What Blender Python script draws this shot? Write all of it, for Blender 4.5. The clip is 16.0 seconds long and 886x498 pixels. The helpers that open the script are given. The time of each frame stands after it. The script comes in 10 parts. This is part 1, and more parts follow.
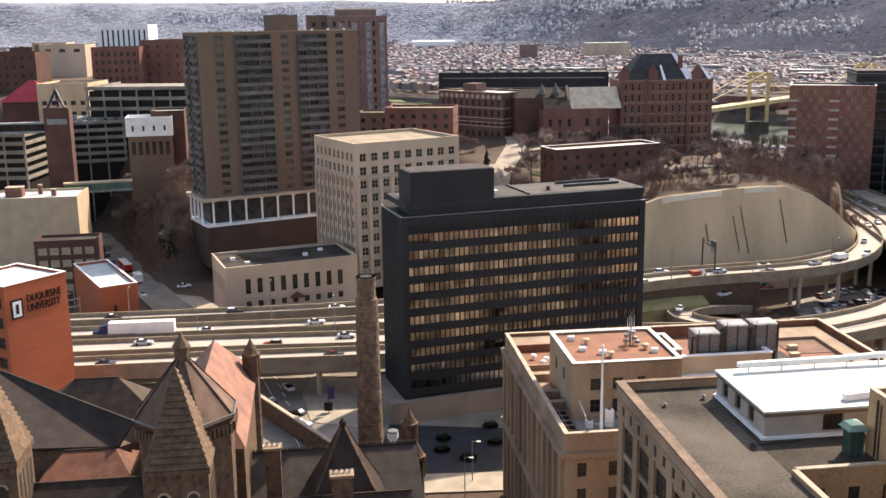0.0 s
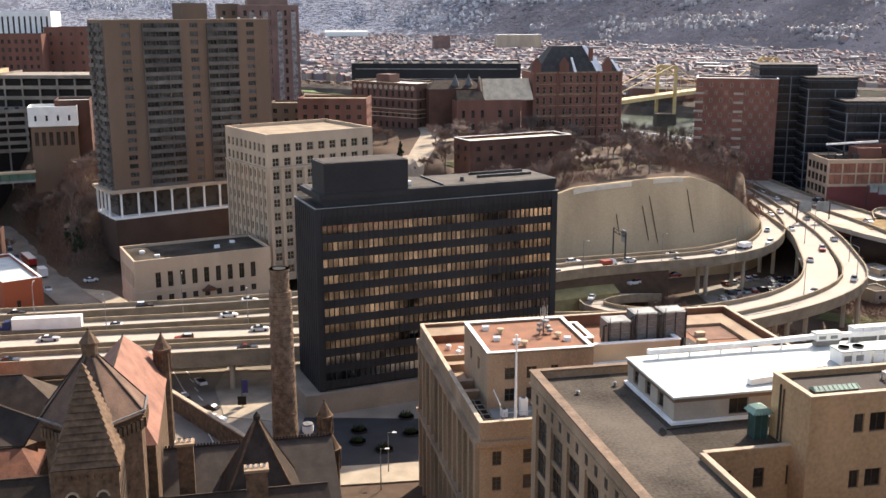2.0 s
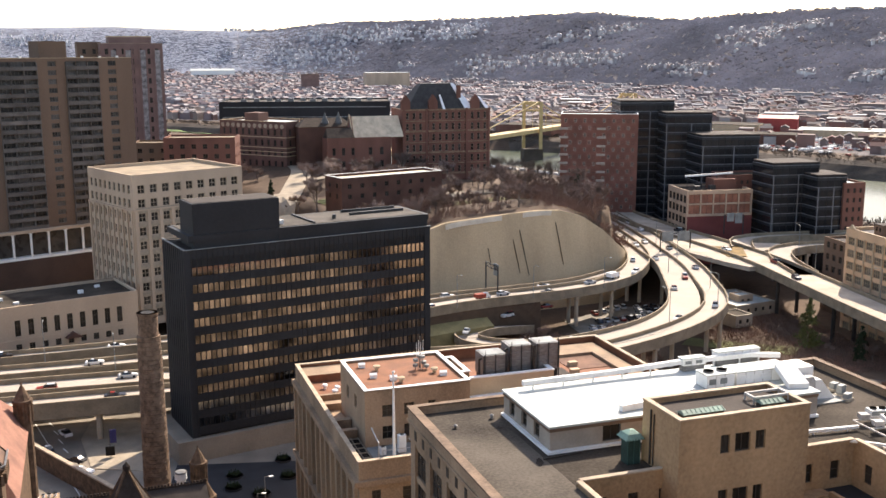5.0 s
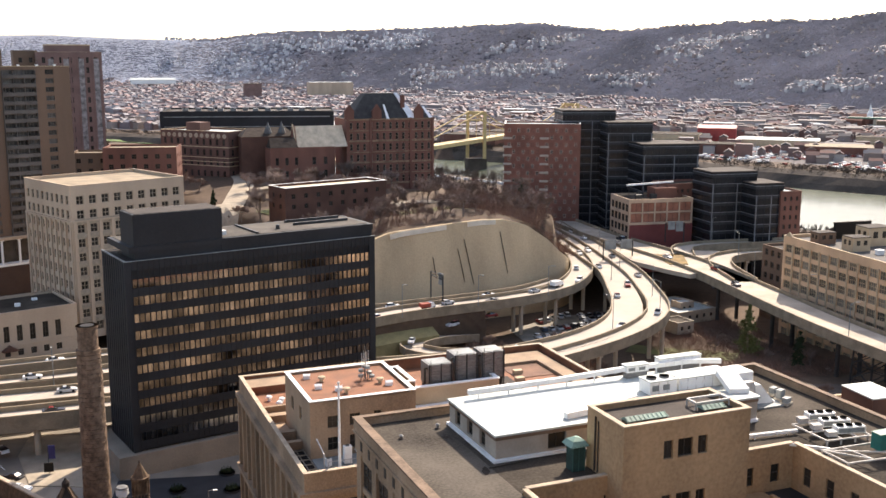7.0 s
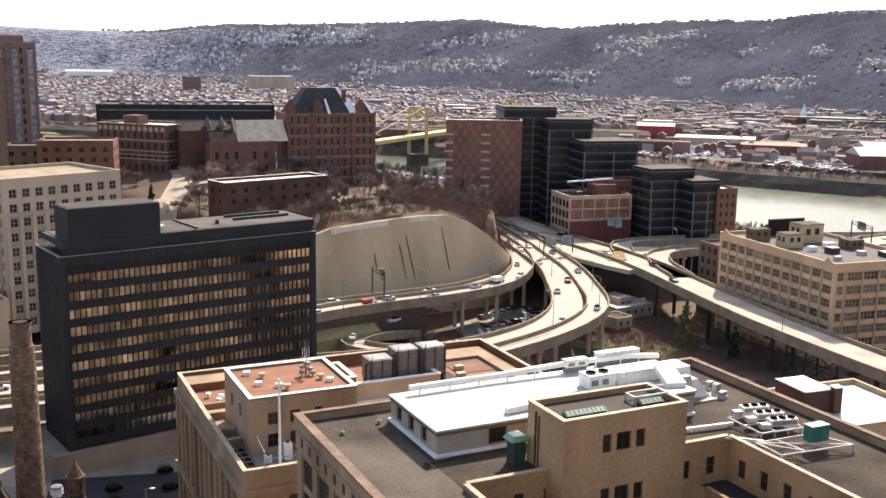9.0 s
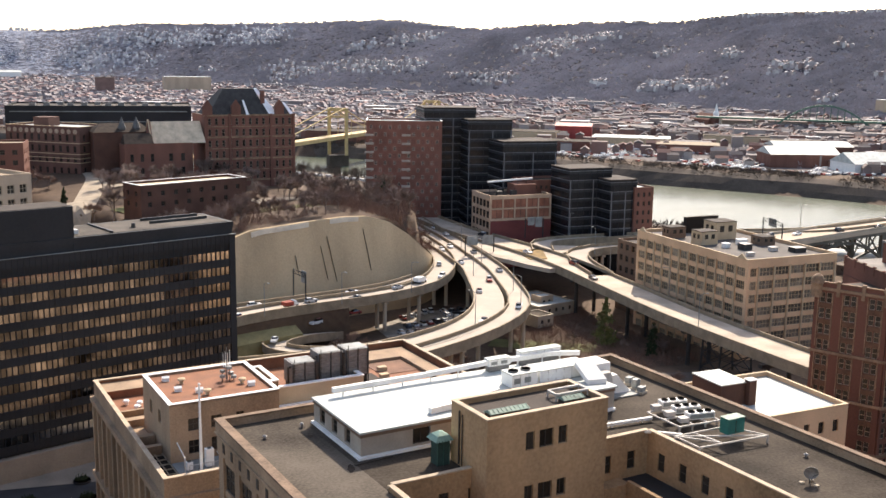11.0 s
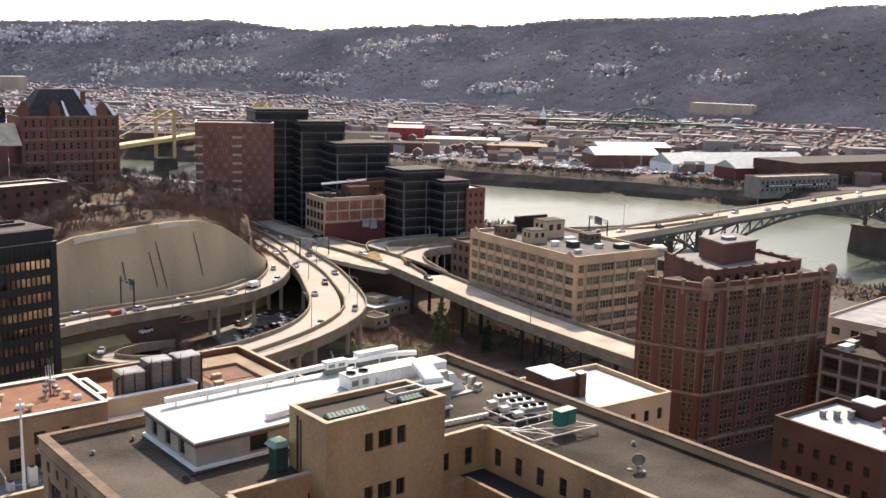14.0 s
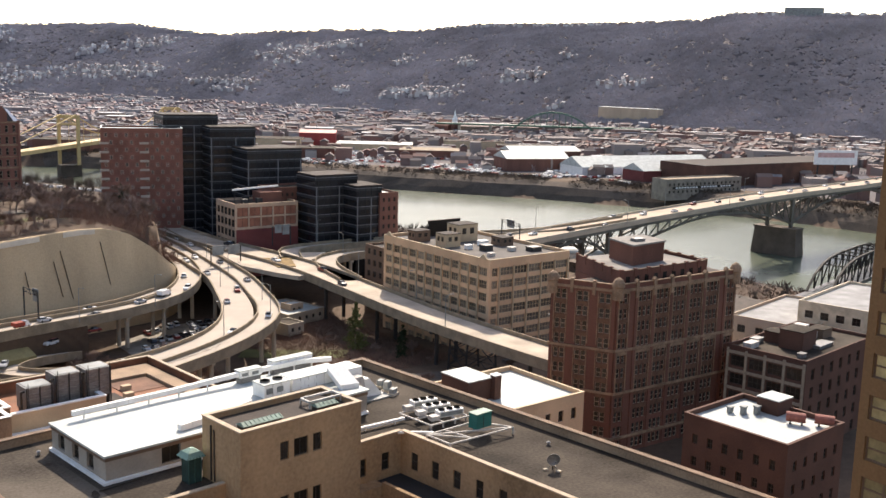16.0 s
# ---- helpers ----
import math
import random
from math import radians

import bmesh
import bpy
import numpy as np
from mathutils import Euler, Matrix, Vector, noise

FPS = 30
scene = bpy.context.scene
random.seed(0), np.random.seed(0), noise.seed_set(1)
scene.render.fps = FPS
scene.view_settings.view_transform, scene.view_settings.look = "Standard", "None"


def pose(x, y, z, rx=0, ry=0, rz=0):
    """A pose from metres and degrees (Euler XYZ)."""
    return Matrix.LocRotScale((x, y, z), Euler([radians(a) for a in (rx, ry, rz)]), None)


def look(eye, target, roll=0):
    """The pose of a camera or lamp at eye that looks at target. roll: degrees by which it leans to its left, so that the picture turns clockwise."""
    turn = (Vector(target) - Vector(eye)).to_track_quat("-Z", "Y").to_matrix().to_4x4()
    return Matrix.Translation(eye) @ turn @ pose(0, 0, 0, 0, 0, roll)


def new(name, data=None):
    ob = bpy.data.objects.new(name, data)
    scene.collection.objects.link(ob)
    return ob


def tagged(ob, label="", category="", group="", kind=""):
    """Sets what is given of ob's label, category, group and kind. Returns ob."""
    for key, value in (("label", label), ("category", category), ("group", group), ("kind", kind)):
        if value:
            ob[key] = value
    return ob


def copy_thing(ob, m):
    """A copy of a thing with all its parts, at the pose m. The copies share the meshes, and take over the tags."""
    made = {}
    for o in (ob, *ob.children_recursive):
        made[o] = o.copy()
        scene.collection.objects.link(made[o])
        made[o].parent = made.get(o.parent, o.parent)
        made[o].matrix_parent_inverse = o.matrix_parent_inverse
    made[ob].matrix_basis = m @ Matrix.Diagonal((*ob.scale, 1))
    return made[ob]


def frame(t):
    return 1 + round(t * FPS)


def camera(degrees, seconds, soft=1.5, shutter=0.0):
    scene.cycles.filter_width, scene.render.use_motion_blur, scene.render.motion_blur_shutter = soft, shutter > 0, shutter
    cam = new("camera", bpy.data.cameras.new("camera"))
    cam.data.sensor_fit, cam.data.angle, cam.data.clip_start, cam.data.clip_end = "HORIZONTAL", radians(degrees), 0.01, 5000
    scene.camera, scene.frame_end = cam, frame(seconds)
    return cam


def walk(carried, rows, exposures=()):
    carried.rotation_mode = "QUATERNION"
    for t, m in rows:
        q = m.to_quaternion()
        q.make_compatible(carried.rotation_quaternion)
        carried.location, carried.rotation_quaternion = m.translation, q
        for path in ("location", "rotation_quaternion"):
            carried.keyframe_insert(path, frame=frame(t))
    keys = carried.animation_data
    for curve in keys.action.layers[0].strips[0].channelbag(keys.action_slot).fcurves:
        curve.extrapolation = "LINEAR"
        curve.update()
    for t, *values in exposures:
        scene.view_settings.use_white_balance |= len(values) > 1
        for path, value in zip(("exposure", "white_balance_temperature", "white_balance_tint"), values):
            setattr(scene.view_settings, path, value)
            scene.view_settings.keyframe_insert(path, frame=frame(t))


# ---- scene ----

# camera: it stands at a high window and turns slowly to the right
cam = camera(46.66, 16.0, soft=1.55)
EYE = (0.0, 0.0, 85.0)
TURNS = [  # seconds, yaw, pitch, roll
    (0.0, -0.10, -12.56, 0.77),
    (0.5, -0.86, -12.76, 0.55),
    (1.0, -2.27, -12.72, 0.35),
    (1.5, -3.37, -12.68, 0.20),
    (2.0, -4.84, -13.09, 0.10),
    (2.5, -5.70, -13.06, 0.17),
    (3.0, -7.66, -12.93, 0.17),
    (3.5, -9.53, -11.70, -0.23),
    (4.0, -10.64, -11.09, 0.31),
    (4.5, -11.14, -11.00, 0.17),
    (5.0, -12.04, -11.06, 0.12),
    (5.2, -12.96, -11.00, 0.19),
    (7.3, -15.14, -10.52, -0.09),
    (7.5, -15.18, -10.54, -0.12),
    (8.0, -16.09, -10.43, -0.45),
    (8.5, -17.12, -10.44, -0.67),
    (8.7, -17.64, -10.68, -0.78),
    (10.8, -22.00, -10.54, -0.71),
    (11.0, -22.74, -10.64, -0.91),
    (11.5, -24.25, -10.39, -0.65),
    (12.0, -25.86, -10.31, -0.83),
    (12.5, -26.69, -10.12, -0.76),
    (13.0, -28.01, -10.09, -1.03),
    (13.5, -30.15, -10.26, -1.26),
    (14.0, -31.97, -10.35, -1.45),
    (14.5, -32.77, -10.09, -1.41),
    (15.0, -34.01, -10.43, -1.27),
    (15.5, -35.27, -10.16, -1.28),
    (16.0, -36.84, -9.97, -1.51),
]
walk(cam, [(t, pose(*EYE, 90 + p, r, yw)) for t, yw, p, r in TURNS],
     exposures=((0.0, 1.26), (8.5, 1.24), (11.0, 1.14), (12.5, 1.05), (16.0, 0.98)))

# world, sun and exposure
SUN_AZ, SUN_EL = 37.0, 41.0          # degrees to the right of +y, and up
world = bpy.data.worlds.new("sky")
scene.world = world
world.use_nodes = True
wn = world.node_tree.nodes
sky = wn.new("ShaderNodeTexSky")
sky.sky_type, sky.sun_disc = "NISHITA", False
sky.sun_elevation, sky.sun_rotation = radians(SUN_EL), radians(SUN_AZ)
sky.air_density, sky.dust_density, sky.ozone_density = 0.85, 1.5, 0.3
wn["Background"].inputs["Strength"].default_value = 0.15
world.node_tree.links.new(sky.outputs["Color"], wn["Background"].inputs["Color"])
sun_data = bpy.data.lights.new("sun", "SUN")
sun_data.energy, sun_data.angle, sun_data.color = 3.7, radians(0.6), (1.0, 0.95, 0.88)
sun = new("sun", sun_data)
a, e = radians(SUN_AZ), radians(SUN_EL)
sun.matrix_world = look((math.sin(a) * math.cos(e) * 300, math.cos(a) * math.cos(e) * 300, math.sin(e) * 300), (0, 0, 0))
scene.view_settings.use_white_balance = True
scene.view_settings.white_balance_temperature = 7300
scene.view_settings.white_balance_tint = 14

# ---- materials ----
def mat(name, color, rough=0.8, vary=0.25, scale=0.5, fine=6.0, bump=0.15, metal=0.0, island=0.0, obj=0.0, streak=0.0, tint=None, spec=0.2):
    """A surface with stains at a large scale, grain at a fine one, and relief."""
    m = bpy.data.materials.new(name)
    m.use_nodes = True
    n, l = m.node_tree.nodes, m.node_tree.links
    b = n["Principled BSDF"]
    b.inputs["Metallic"].default_value = metal
    b.inputs["Specular IOR Level"].default_value = spec
    geo = n.new("ShaderNodeNewGeometry")
    big, small = n.new("ShaderNodeTexNoise"), n.new("ShaderNodeTexNoise")
    big.inputs["Scale"].default_value, big.inputs["Detail"].default_value = scale, 4.0
    small.inputs["Scale"].default_value, small.inputs["Detail"].default_value = fine, 3.0
    if streak:
        mp = n.new("ShaderNodeMapping")
        mp.inputs["Scale"].default_value = (1.0, 1.0, streak)
        l.new(geo.outputs["Position"], mp.inputs["Vector"])
        l.new(mp.outputs["Vector"], big.inputs["Vector"])
    else:
        l.new(geo.outputs["Position"], big.inputs["Vector"])
    l.new(geo.outputs["Position"], small.inputs["Vector"])
    add = n.new("ShaderNodeMath")
    add.operation = "MULTIPLY_ADD"
    add.inputs[1].default_value = 0.45
    l.new(small.outputs["Fac"], add.inputs[0])
    l.new(big.outputs["Fac"], add.inputs[2])
    ramp = n.new("ShaderNodeValToRGB")
    lo = [c * (1 - vary) for c in color]
    hi = tint if tint else [min(1.0, c * (1 + vary)) for c in color]
    ramp.color_ramp.elements[0].position, ramp.color_ramp.elements[1].position = 0.5, 0.95
    ramp.color_ramp.elements[0].color, ramp.color_ramp.elements[1].color = (*lo, 1), (*hi, 1)
    l.new(add.outputs[0], ramp.inputs["Fac"])
    out = ramp.outputs["Color"]
    for amount, socket in ((island, geo.outputs["Random Per Island"]), (obj, None)):
        if amount:
            if socket is None:
                socket = n.new("ShaderNodeObjectInfo").outputs["Random"]
            hsv = n.new("ShaderNodeHueSaturation")
            mr = n.new("ShaderNodeMapRange")
            mr.inputs["To Min"].default_value, mr.inputs["To Max"].default_value = 1 - amount, 1 + amount
            l.new(socket, mr.inputs["Value"])
            l.new(mr.outputs["Result"], hsv.inputs["Value"])
            l.new(out, hsv.inputs["Color"])
            out = hsv.outputs["Color"]
    l.new(out, b.inputs["Base Color"])
    rr = n.new("ShaderNodeMapRange")
    rr.inputs["To Min"].default_value, rr.inputs["To Max"].default_value = max(0.03, rough - 0.12), min(1.0, rough + 0.1)
    l.new(big.outputs["Fac"], rr.inputs["Value"])
    l.new(rr.outputs["Result"], b.inputs["Roughness"])
    if bump:
        bp = n.new("ShaderNodeBump")
        bp.inputs["Strength"].default_value, bp.inputs["Distance"].default_value = bump, 0.08
        l.new(small.outputs["Fac"], bp.inputs["Height"])
        l.new(bp.outputs["Normal"], b.inputs["Normal"])
    return m


def palette(name, colors, rough=0.85, by_object=False):
    """Each loose piece takes one of several plain colours."""
    m = mat(name, (0.5, 0.5, 0.5), rough, 0.12, 0.4, 3.0, 0.0)
    n, l = m.node_tree.nodes, m.node_tree.links
    ramp = n.new("ShaderNodeValToRGB")
    ramp.color_ramp.interpolation = "CONSTANT"
    while len(ramp.color_ramp.elements) < len(colors):
        ramp.color_ramp.elements.new(0.5)
    for k, c in enumerate(colors):
        ramp.color_ramp.elements[k].position = k / len(colors)
        ramp.color_ramp.elements[k].color = (*c, 1)
    src = n.new("ShaderNodeObjectInfo").outputs["Random"] if by_object else n.new("ShaderNodeNewGeometry").outputs["Random Per Island"]
    l.new(src, ramp.inputs["Fac"])
    mix = n.new("ShaderNodeMix")
    mix.data_type, mix.blend_type = "RGBA", "OVERLAY"
    mix.inputs["Factor"].default_value = 0.5
    old = n["Principled BSDF"].inputs["Base Color"].links[0].from_socket
    l.new(ramp.outputs["Color"], mix.inputs["A"])
    l.new(old, mix.inputs["B"])
    l.new(mix.outputs["Result"], n["Principled BSDF"].inputs["Base Color"])
    return m


LIMESTONE = mat("limestone", (0.29, 0.203, 0.132), 0.85, 0.38, 0.16, 4.0, 0.25, streak=0.3)
TAN_STONE = mat("tan_stone", (0.45, 0.345, 0.25), 0.85, 0.15, 0.1, 3.0, 0.1, streak=0.25)
BEIGE_BRICK = mat("beige_brick", (0.325, 0.213, 0.12), 0.88, 0.4, 0.1, 2.5, 0.05, streak=0.3)
CREAM = mat("cream_paint", (0.46, 0.35, 0.225), 0.8, 0.12, 0.3, 4.0, 0.08)
RUBBLE = mat("rusticated_granite", (0.122, 0.078, 0.049), 0.9, 0.45, 0.9, 2.0, 0.7)
BRICK_RED = mat("red_brick", (0.175, 0.082, 0.06), 0.88, 0.25, 0.15, 4.0, 0.2, streak=0.3)
BRICK_DARK = mat("dark_brick", (0.1, 0.052, 0.038), 0.88, 0.25, 0.15, 4.0, 0.2)
BRICK_BROWN = mat("brown_brick", (0.162, 0.107, 0.074), 0.88, 0.2, 0.08, 4.0, 0.15, streak=0.25)
BRICK_ORANGE = mat("orange_panel", (0.36, 0.095, 0.043), 0.75, 0.12, 0.1, 3.0, 0.05)
MAROON = mat("maroon_wall", (0.165, 0.05, 0.045), 0.8, 0.15, 0.2, 4.0, 0.1)
YELLOW_BRICK = mat("yellow_brick", (0.58, 0.385, 0.235), 0.88, 0.2, 0.12, 4.0, 0.2, streak=0.3)
TERRACOTTA = mat("terracotta_trim", (0.4, 0.315, 0.225), 0.8, 0.25, 0.6, 4.0, 0.2)
BLACK_STEEL = mat("black_painted_steel", (0.025, 0.026, 0.028), 0.6, 0.25, 0.1, 2.0, 0.03, spec=0.2)
DARK_METAL = mat("dark_metal", (0.05, 0.05, 0.05), 0.5, 0.3, 0.6, 4.0, 0.05, metal=0.4)
GALV = mat("galvanised_metal", (0.19, 0.185, 0.175), 0.45, 0.3, 1.2, 6.0, 0.1, metal=0.25, streak=4.0)
STEEL_GREY = mat("grey_painted_steel", (0.22, 0.23, 0.22), 0.6, 0.3, 0.4, 3.0, 0.1)
WHITE_PAINT = mat("white_paint", (0.78, 0.77, 0.73), 0.6, 0.1, 0.4, 4.0, 0.05)
WHITE_ROOF = mat("white_membrane_roof", (0.41, 0.435, 0.41), 0.6, 0.2, 0.3, 3.0, 0.05)
GRAVEL_ROOF = mat("gravel_roof", (0.048, 0.037, 0.027), 0.95, 0.55, 0.13, 3.0, 0.3, tint=(0.09, 0.074, 0.058), spec=0.1)
PALE_GRAVEL = mat("pale_gravel_roof", (0.057, 0.045, 0.034), 0.95, 0.55, 0.11, 3.0, 0.3, tint=(0.12, 0.102, 0.082), spec=0.1)
DARK_ROOF = mat("dark_membrane_roof", (0.052, 0.042, 0.035), 0.9, 0.35, 0.25, 4.0, 0.2, spec=0.2)
TAN_ROOF = mat("tan_gravel_roof", (0.27, 0.215, 0.15), 0.95, 0.3, 0.2, 5.0, 0.2)
TILE_ORANGE = mat("orange_quarry_tile", (0.205, 0.088, 0.047), 0.8, 0.3, 0.35, 5.0, 0.1)
RED_TILE = mat("red_clay_roof_tile", (0.25, 0.125, 0.09), 0.8, 0.3, 0.35, 3.0, 0.3)
SLATE = mat("dark_slate", (0.05, 0.039, 0.032), 0.85, 0.35, 0.6, 5.0, 0.3, spec=0.06)
SLATE_PALE = mat("pale_slate", (0.55, 0.44, 0.31), 0.55, 0.25, 0.4, 5.0, 0.2)
COPPER = mat("green_copper", (0.045, 0.1, 0.08), 0.65, 0.35, 0.8, 6.0, 0.15)
TEAL = mat("teal_paint", (0.02, 0.14, 0.12), 0.5, 0.15, 0.8, 4.0, 0.05)
CONCRETE = mat("concrete", (0.40, 0.345, 0.265), 0.9, 0.2, 0.15, 3.0, 0.15)
CONCRETE_WALL = mat("stained_concrete", (0.49, 0.365, 0.225), 0.92, 0.22, 0.08, 2.0, 0.2, streak=0.2)
DECK = mat("pale_concrete_paving", (0.39, 0.335, 0.275), 0.9, 0.12, 0.1, 3.0, 0.1)
BARRIER = mat("weathered_concrete", (0.25, 0.2, 0.138), 0.92, 0.25, 0.3, 3.0, 0.15)
ROAD_PALE = mat("worn_asphalt", (0.23, 0.195, 0.155), 0.92, 0.25, 0.15, 6.0, 0.15)
PAVING = mat("pavement", (0.33, 0.275, 0.205), 0.9, 0.2, 0.3, 4.0, 0.1)
GLASS = mat("dark_window_glass", (0.032, 0.028, 0.024), 0.25, 0.4, 0.3, 1.0, 0.0, obj=0.5, spec=0.3)
# large blotches in the glass colour imitate patchy reflections
DARK_TINTED = mat("dark_bronze_glass", (0.04, 0.039, 0.038), 0.05, 0.85, 0.075, 0.5, 0.0, metal=0.9, obj=0.5, tint=(0.37, 0.365, 0.36), streak=2.2)
BLUE_GLASS = mat("black_curtain_glass", (0.016, 0.016, 0.018), 0.2, 0.4, 0.1, 1.0, 0.0, spec=0.3)
FRAME_DARK = mat("dark_window_frame", (0.05, 0.042, 0.035), 0.6, 0.2, 1.0, 4.0, 0.0)
FRAME_PALE = mat("pale_window_frame", (0.31, 0.255, 0.19), 0.6, 0.2, 1.0, 4.0, 0.0)
YELLOW = mat("yellow_painted_steel", (0.5, 0.36, 0.17), 0.6, 0.15, 0.3, 3.0, 0.05)
BRIDGE_STEEL = mat("grey_green_steel", (0.11, 0.1, 0.08), 0.65, 0.3, 0.2, 3.0, 0.05)
GREEN_STEEL = mat("green_steel", (0.08, 0.15, 0.11), 0.6, 0.2, 0.2, 3.0, 0.05)
SIGN_GREEN = mat("sign_green", (0.02, 0.19, 0.11), 0.5, 0.08, 1.0, 4.0, 0.0)
BARK = mat("grey_bark", (0.17, 0.132, 0.11), 0.95, 0.3, 1.0, 6.0, 0.3, obj=0.25)
TWIG = mat("bare_twigs", (0.2, 0.145, 0.12), 0.95, 0.3, 0.3, 3.0, 0.0, obj=0.25)
EVERGREEN = mat("evergreen_needles", (0.03, 0.045, 0.022), 0.9, 0.3, 0.5, 3.0, 0.2)
TYRE = mat("tyre_rubber", (0.02, 0.02, 0.02), 0.9, 0.2, 2.0, 5.0, 0.0)
CAR_GLASS = mat("car_glass", (0.015, 0.017, 0.02), 0.1, 0.2, 1.0, 4.0, 0.0, spec=0.8)
CAR_PAINT = palette("car_paint", [(0.7, 0.7, 0.68), (0.03, 0.03, 0.035), (0.4, 0.41, 0.42), (0.66, 0.66, 0.64), (0.05, 0.055, 0.07), (0.2, 0.03, 0.025), (0.75, 0.75, 0.73), (0.5, 0.5, 0.49)], 0.3, True)
CAR_WHITE = mat("white_car_paint", (0.75, 0.75, 0.73), 0.35, 0.05, 1.0, 4.0, 0.0)
CAR_RED = mat("red_car_paint", (0.42, 0.03, 0.02), 0.35, 0.08, 1.0, 4.0, 0.0)
CAR_BLUE = mat("dark_blue_car_paint", (0.02, 0.03, 0.09), 0.35, 0.08, 1.0, 4.0, 0.0)
CAR_DARK = mat("black_car_paint", (0.02, 0.02, 0.022), 0.3, 0.08, 1.0, 4.0, 0.0)
INK = mat("black_sign_ink", (0.015, 0.012, 0.01), 0.7, 0.1, 1.0, 4.0, 0.0)

# ---- mesh tools ----
class Shape:
    """Collects solid pieces for one mesh."""
    def __init__(self):
        self.v, self.f = [], []

    def add(self, verts, faces):
        k = len(self.v)
        self.v += [tuple(p) for p in verts]
        self.f += [tuple(i + k for i in face) for face in faces]
        return self

    def box(self, x0, y0, z0, x1, y1, z1):
        v = [(x, y, z) for z in (z0, z1) for x, y in ((x0, y0), (x1, y0), (x1, y1), (x0, y1))]
        return self.add(v, [(3, 2, 1, 0), (4, 5, 6, 7), (0, 1, 5, 4), (1, 2, 6, 5), (2, 3, 7, 6), (3, 0, 4, 7)])

    def bar(self, p, q, w, h=None):
        """A square bar from p to q."""
        p, q, h = Vector(p), Vector(q), h or w
        d = (q - p).normalized()
        s = d.cross(Vector((0, 0, 1)))
        s = Vector((1, 0, 0)) if s.length < 1e-4 else s.normalized()
        t = s.cross(d)
        o = [(s * a * w + t * b * h) / 2 for a, b in ((-1, -1), (1, -1), (1, 1), (-1, 1))]
        return self.add([p + k for k in o] + [q + k for k in o], [(0, 1, 2, 3), (7, 6, 5, 4), (0, 4, 5, 1), (1, 5, 6, 2), (2, 6, 7, 3), (3, 7, 4, 0)])

    def prism(self, poly, z0, z1):
        n = len(poly)
        return self.add([(x, y, z0) for x, y in poly] + [(x, y, z1) for x, y in poly],
                        [tuple(range(n))[::-1], tuple(range(n, 2 * n))] + [(i, (i + 1) % n, n + (i + 1) % n, n + i) for i in range(n)])

    def cone(self, x, y, z0, z1, r0, r1, n=12, turn=0.0):
        """An upright round, or many-sided, tapered piece."""
        ring = [(math.cos(turn + 2 * math.pi * i / n), math.sin(turn + 2 * math.pi * i / n)) for i in range(n)]
        top = max(r1, 0.001)
        return self.add([(x + c * r0, y + s * r0, z0) for c, s in ring] + [(x + c * top, y + s * top, z1) for c, s in ring],
                        [tuple(range(n))[::-1], tuple(range(n, 2 * n))] + [(i, (i + 1) % n, n + (i + 1) % n, n + i) for i in range(n)])

    def lathe(self, x, y, prof, n=16):
        for (r0, z0), (r1, z1) in zip(prof, prof[1:]):
            self.cone(x, y, z0, z1, r0, r1, n)
        return self

    def gable(self, x0, y0, x1, y1, z0, z1, along="x", over=0.0):
        """A ridged roof on a rectangle."""
        if along == "x":
            m = (y0 + y1) / 2
            v = [(x0, y0, z0), (x1, y0, z0), (x1, y1, z0), (x0, y1, z0), (x0 + over, m, z1), (x1 - over, m, z1)]
            return self.add(v, [(3, 2, 1, 0), (0, 1, 5, 4), (2, 3, 4, 5), (1, 2, 5), (3, 0, 4)])
        m = (x0 + x1) / 2
        v = [(x0, y0, z0), (x1, y0, z0), (x1, y1, z0), (x0, y1, z0), (m, y0 + over, z1), (m, y1 - over, z1)]
        return self.add(v, [(3, 2, 1, 0), (1, 2, 5, 4), (3, 0, 4, 5), (0, 1, 4), (2, 3, 5)])

    def frustum(self, x0, y0, x1, y1, z0, z1, inset_x, inset_y):
        v = [(x0, y0, z0), (x1, y0, z0), (x1, y1, z0), (x0, y1, z0), (x0 + inset_x, y0 + inset_y, z1), (x1 - inset_x, y0 + inset_y, z1), (x1 - inset_x, y1 - inset_y, z1), (x0 + inset_x, y1 - inset_y, z1)]
        return self.add(v, [(3, 2, 1, 0), (4, 5, 6, 7), (0, 1, 5, 4), (1, 2, 6, 5), (2, 3, 7, 6), (3, 0, 4, 7)])

    def mesh(self, name, *mats):
        me = bpy.data.meshes.new(name)
        me.from_pydata(self.v, [], self.f)
        for m in mats:
            me.materials.append(m)
        me.update()
        return me


def thing(name, x, y, z=0.0, yaw=0.0, label="", category="", group="", kind=""):
    """An empty at a thing's base, which holds its parts."""
    ob = new(name)
    ob.matrix_basis = pose(x, y, z, 0, 0, yaw)
    return tagged(ob, label, category, group, kind)


def part(name, shape, material, parent, label=""):
    ob = new(name, shape if isinstance(shape, bpy.types.Mesh) else shape.mesh(name, material))
    ob.parent = parent
    return tagged(ob, label)


def solid(name, shape, material, label, category, kind="", group=""):
    """A thing of one single mesh, in the world's place."""
    return tagged(new(name, shape.mesh(name, material)), label, category, group, kind)


WINDOWS = {}


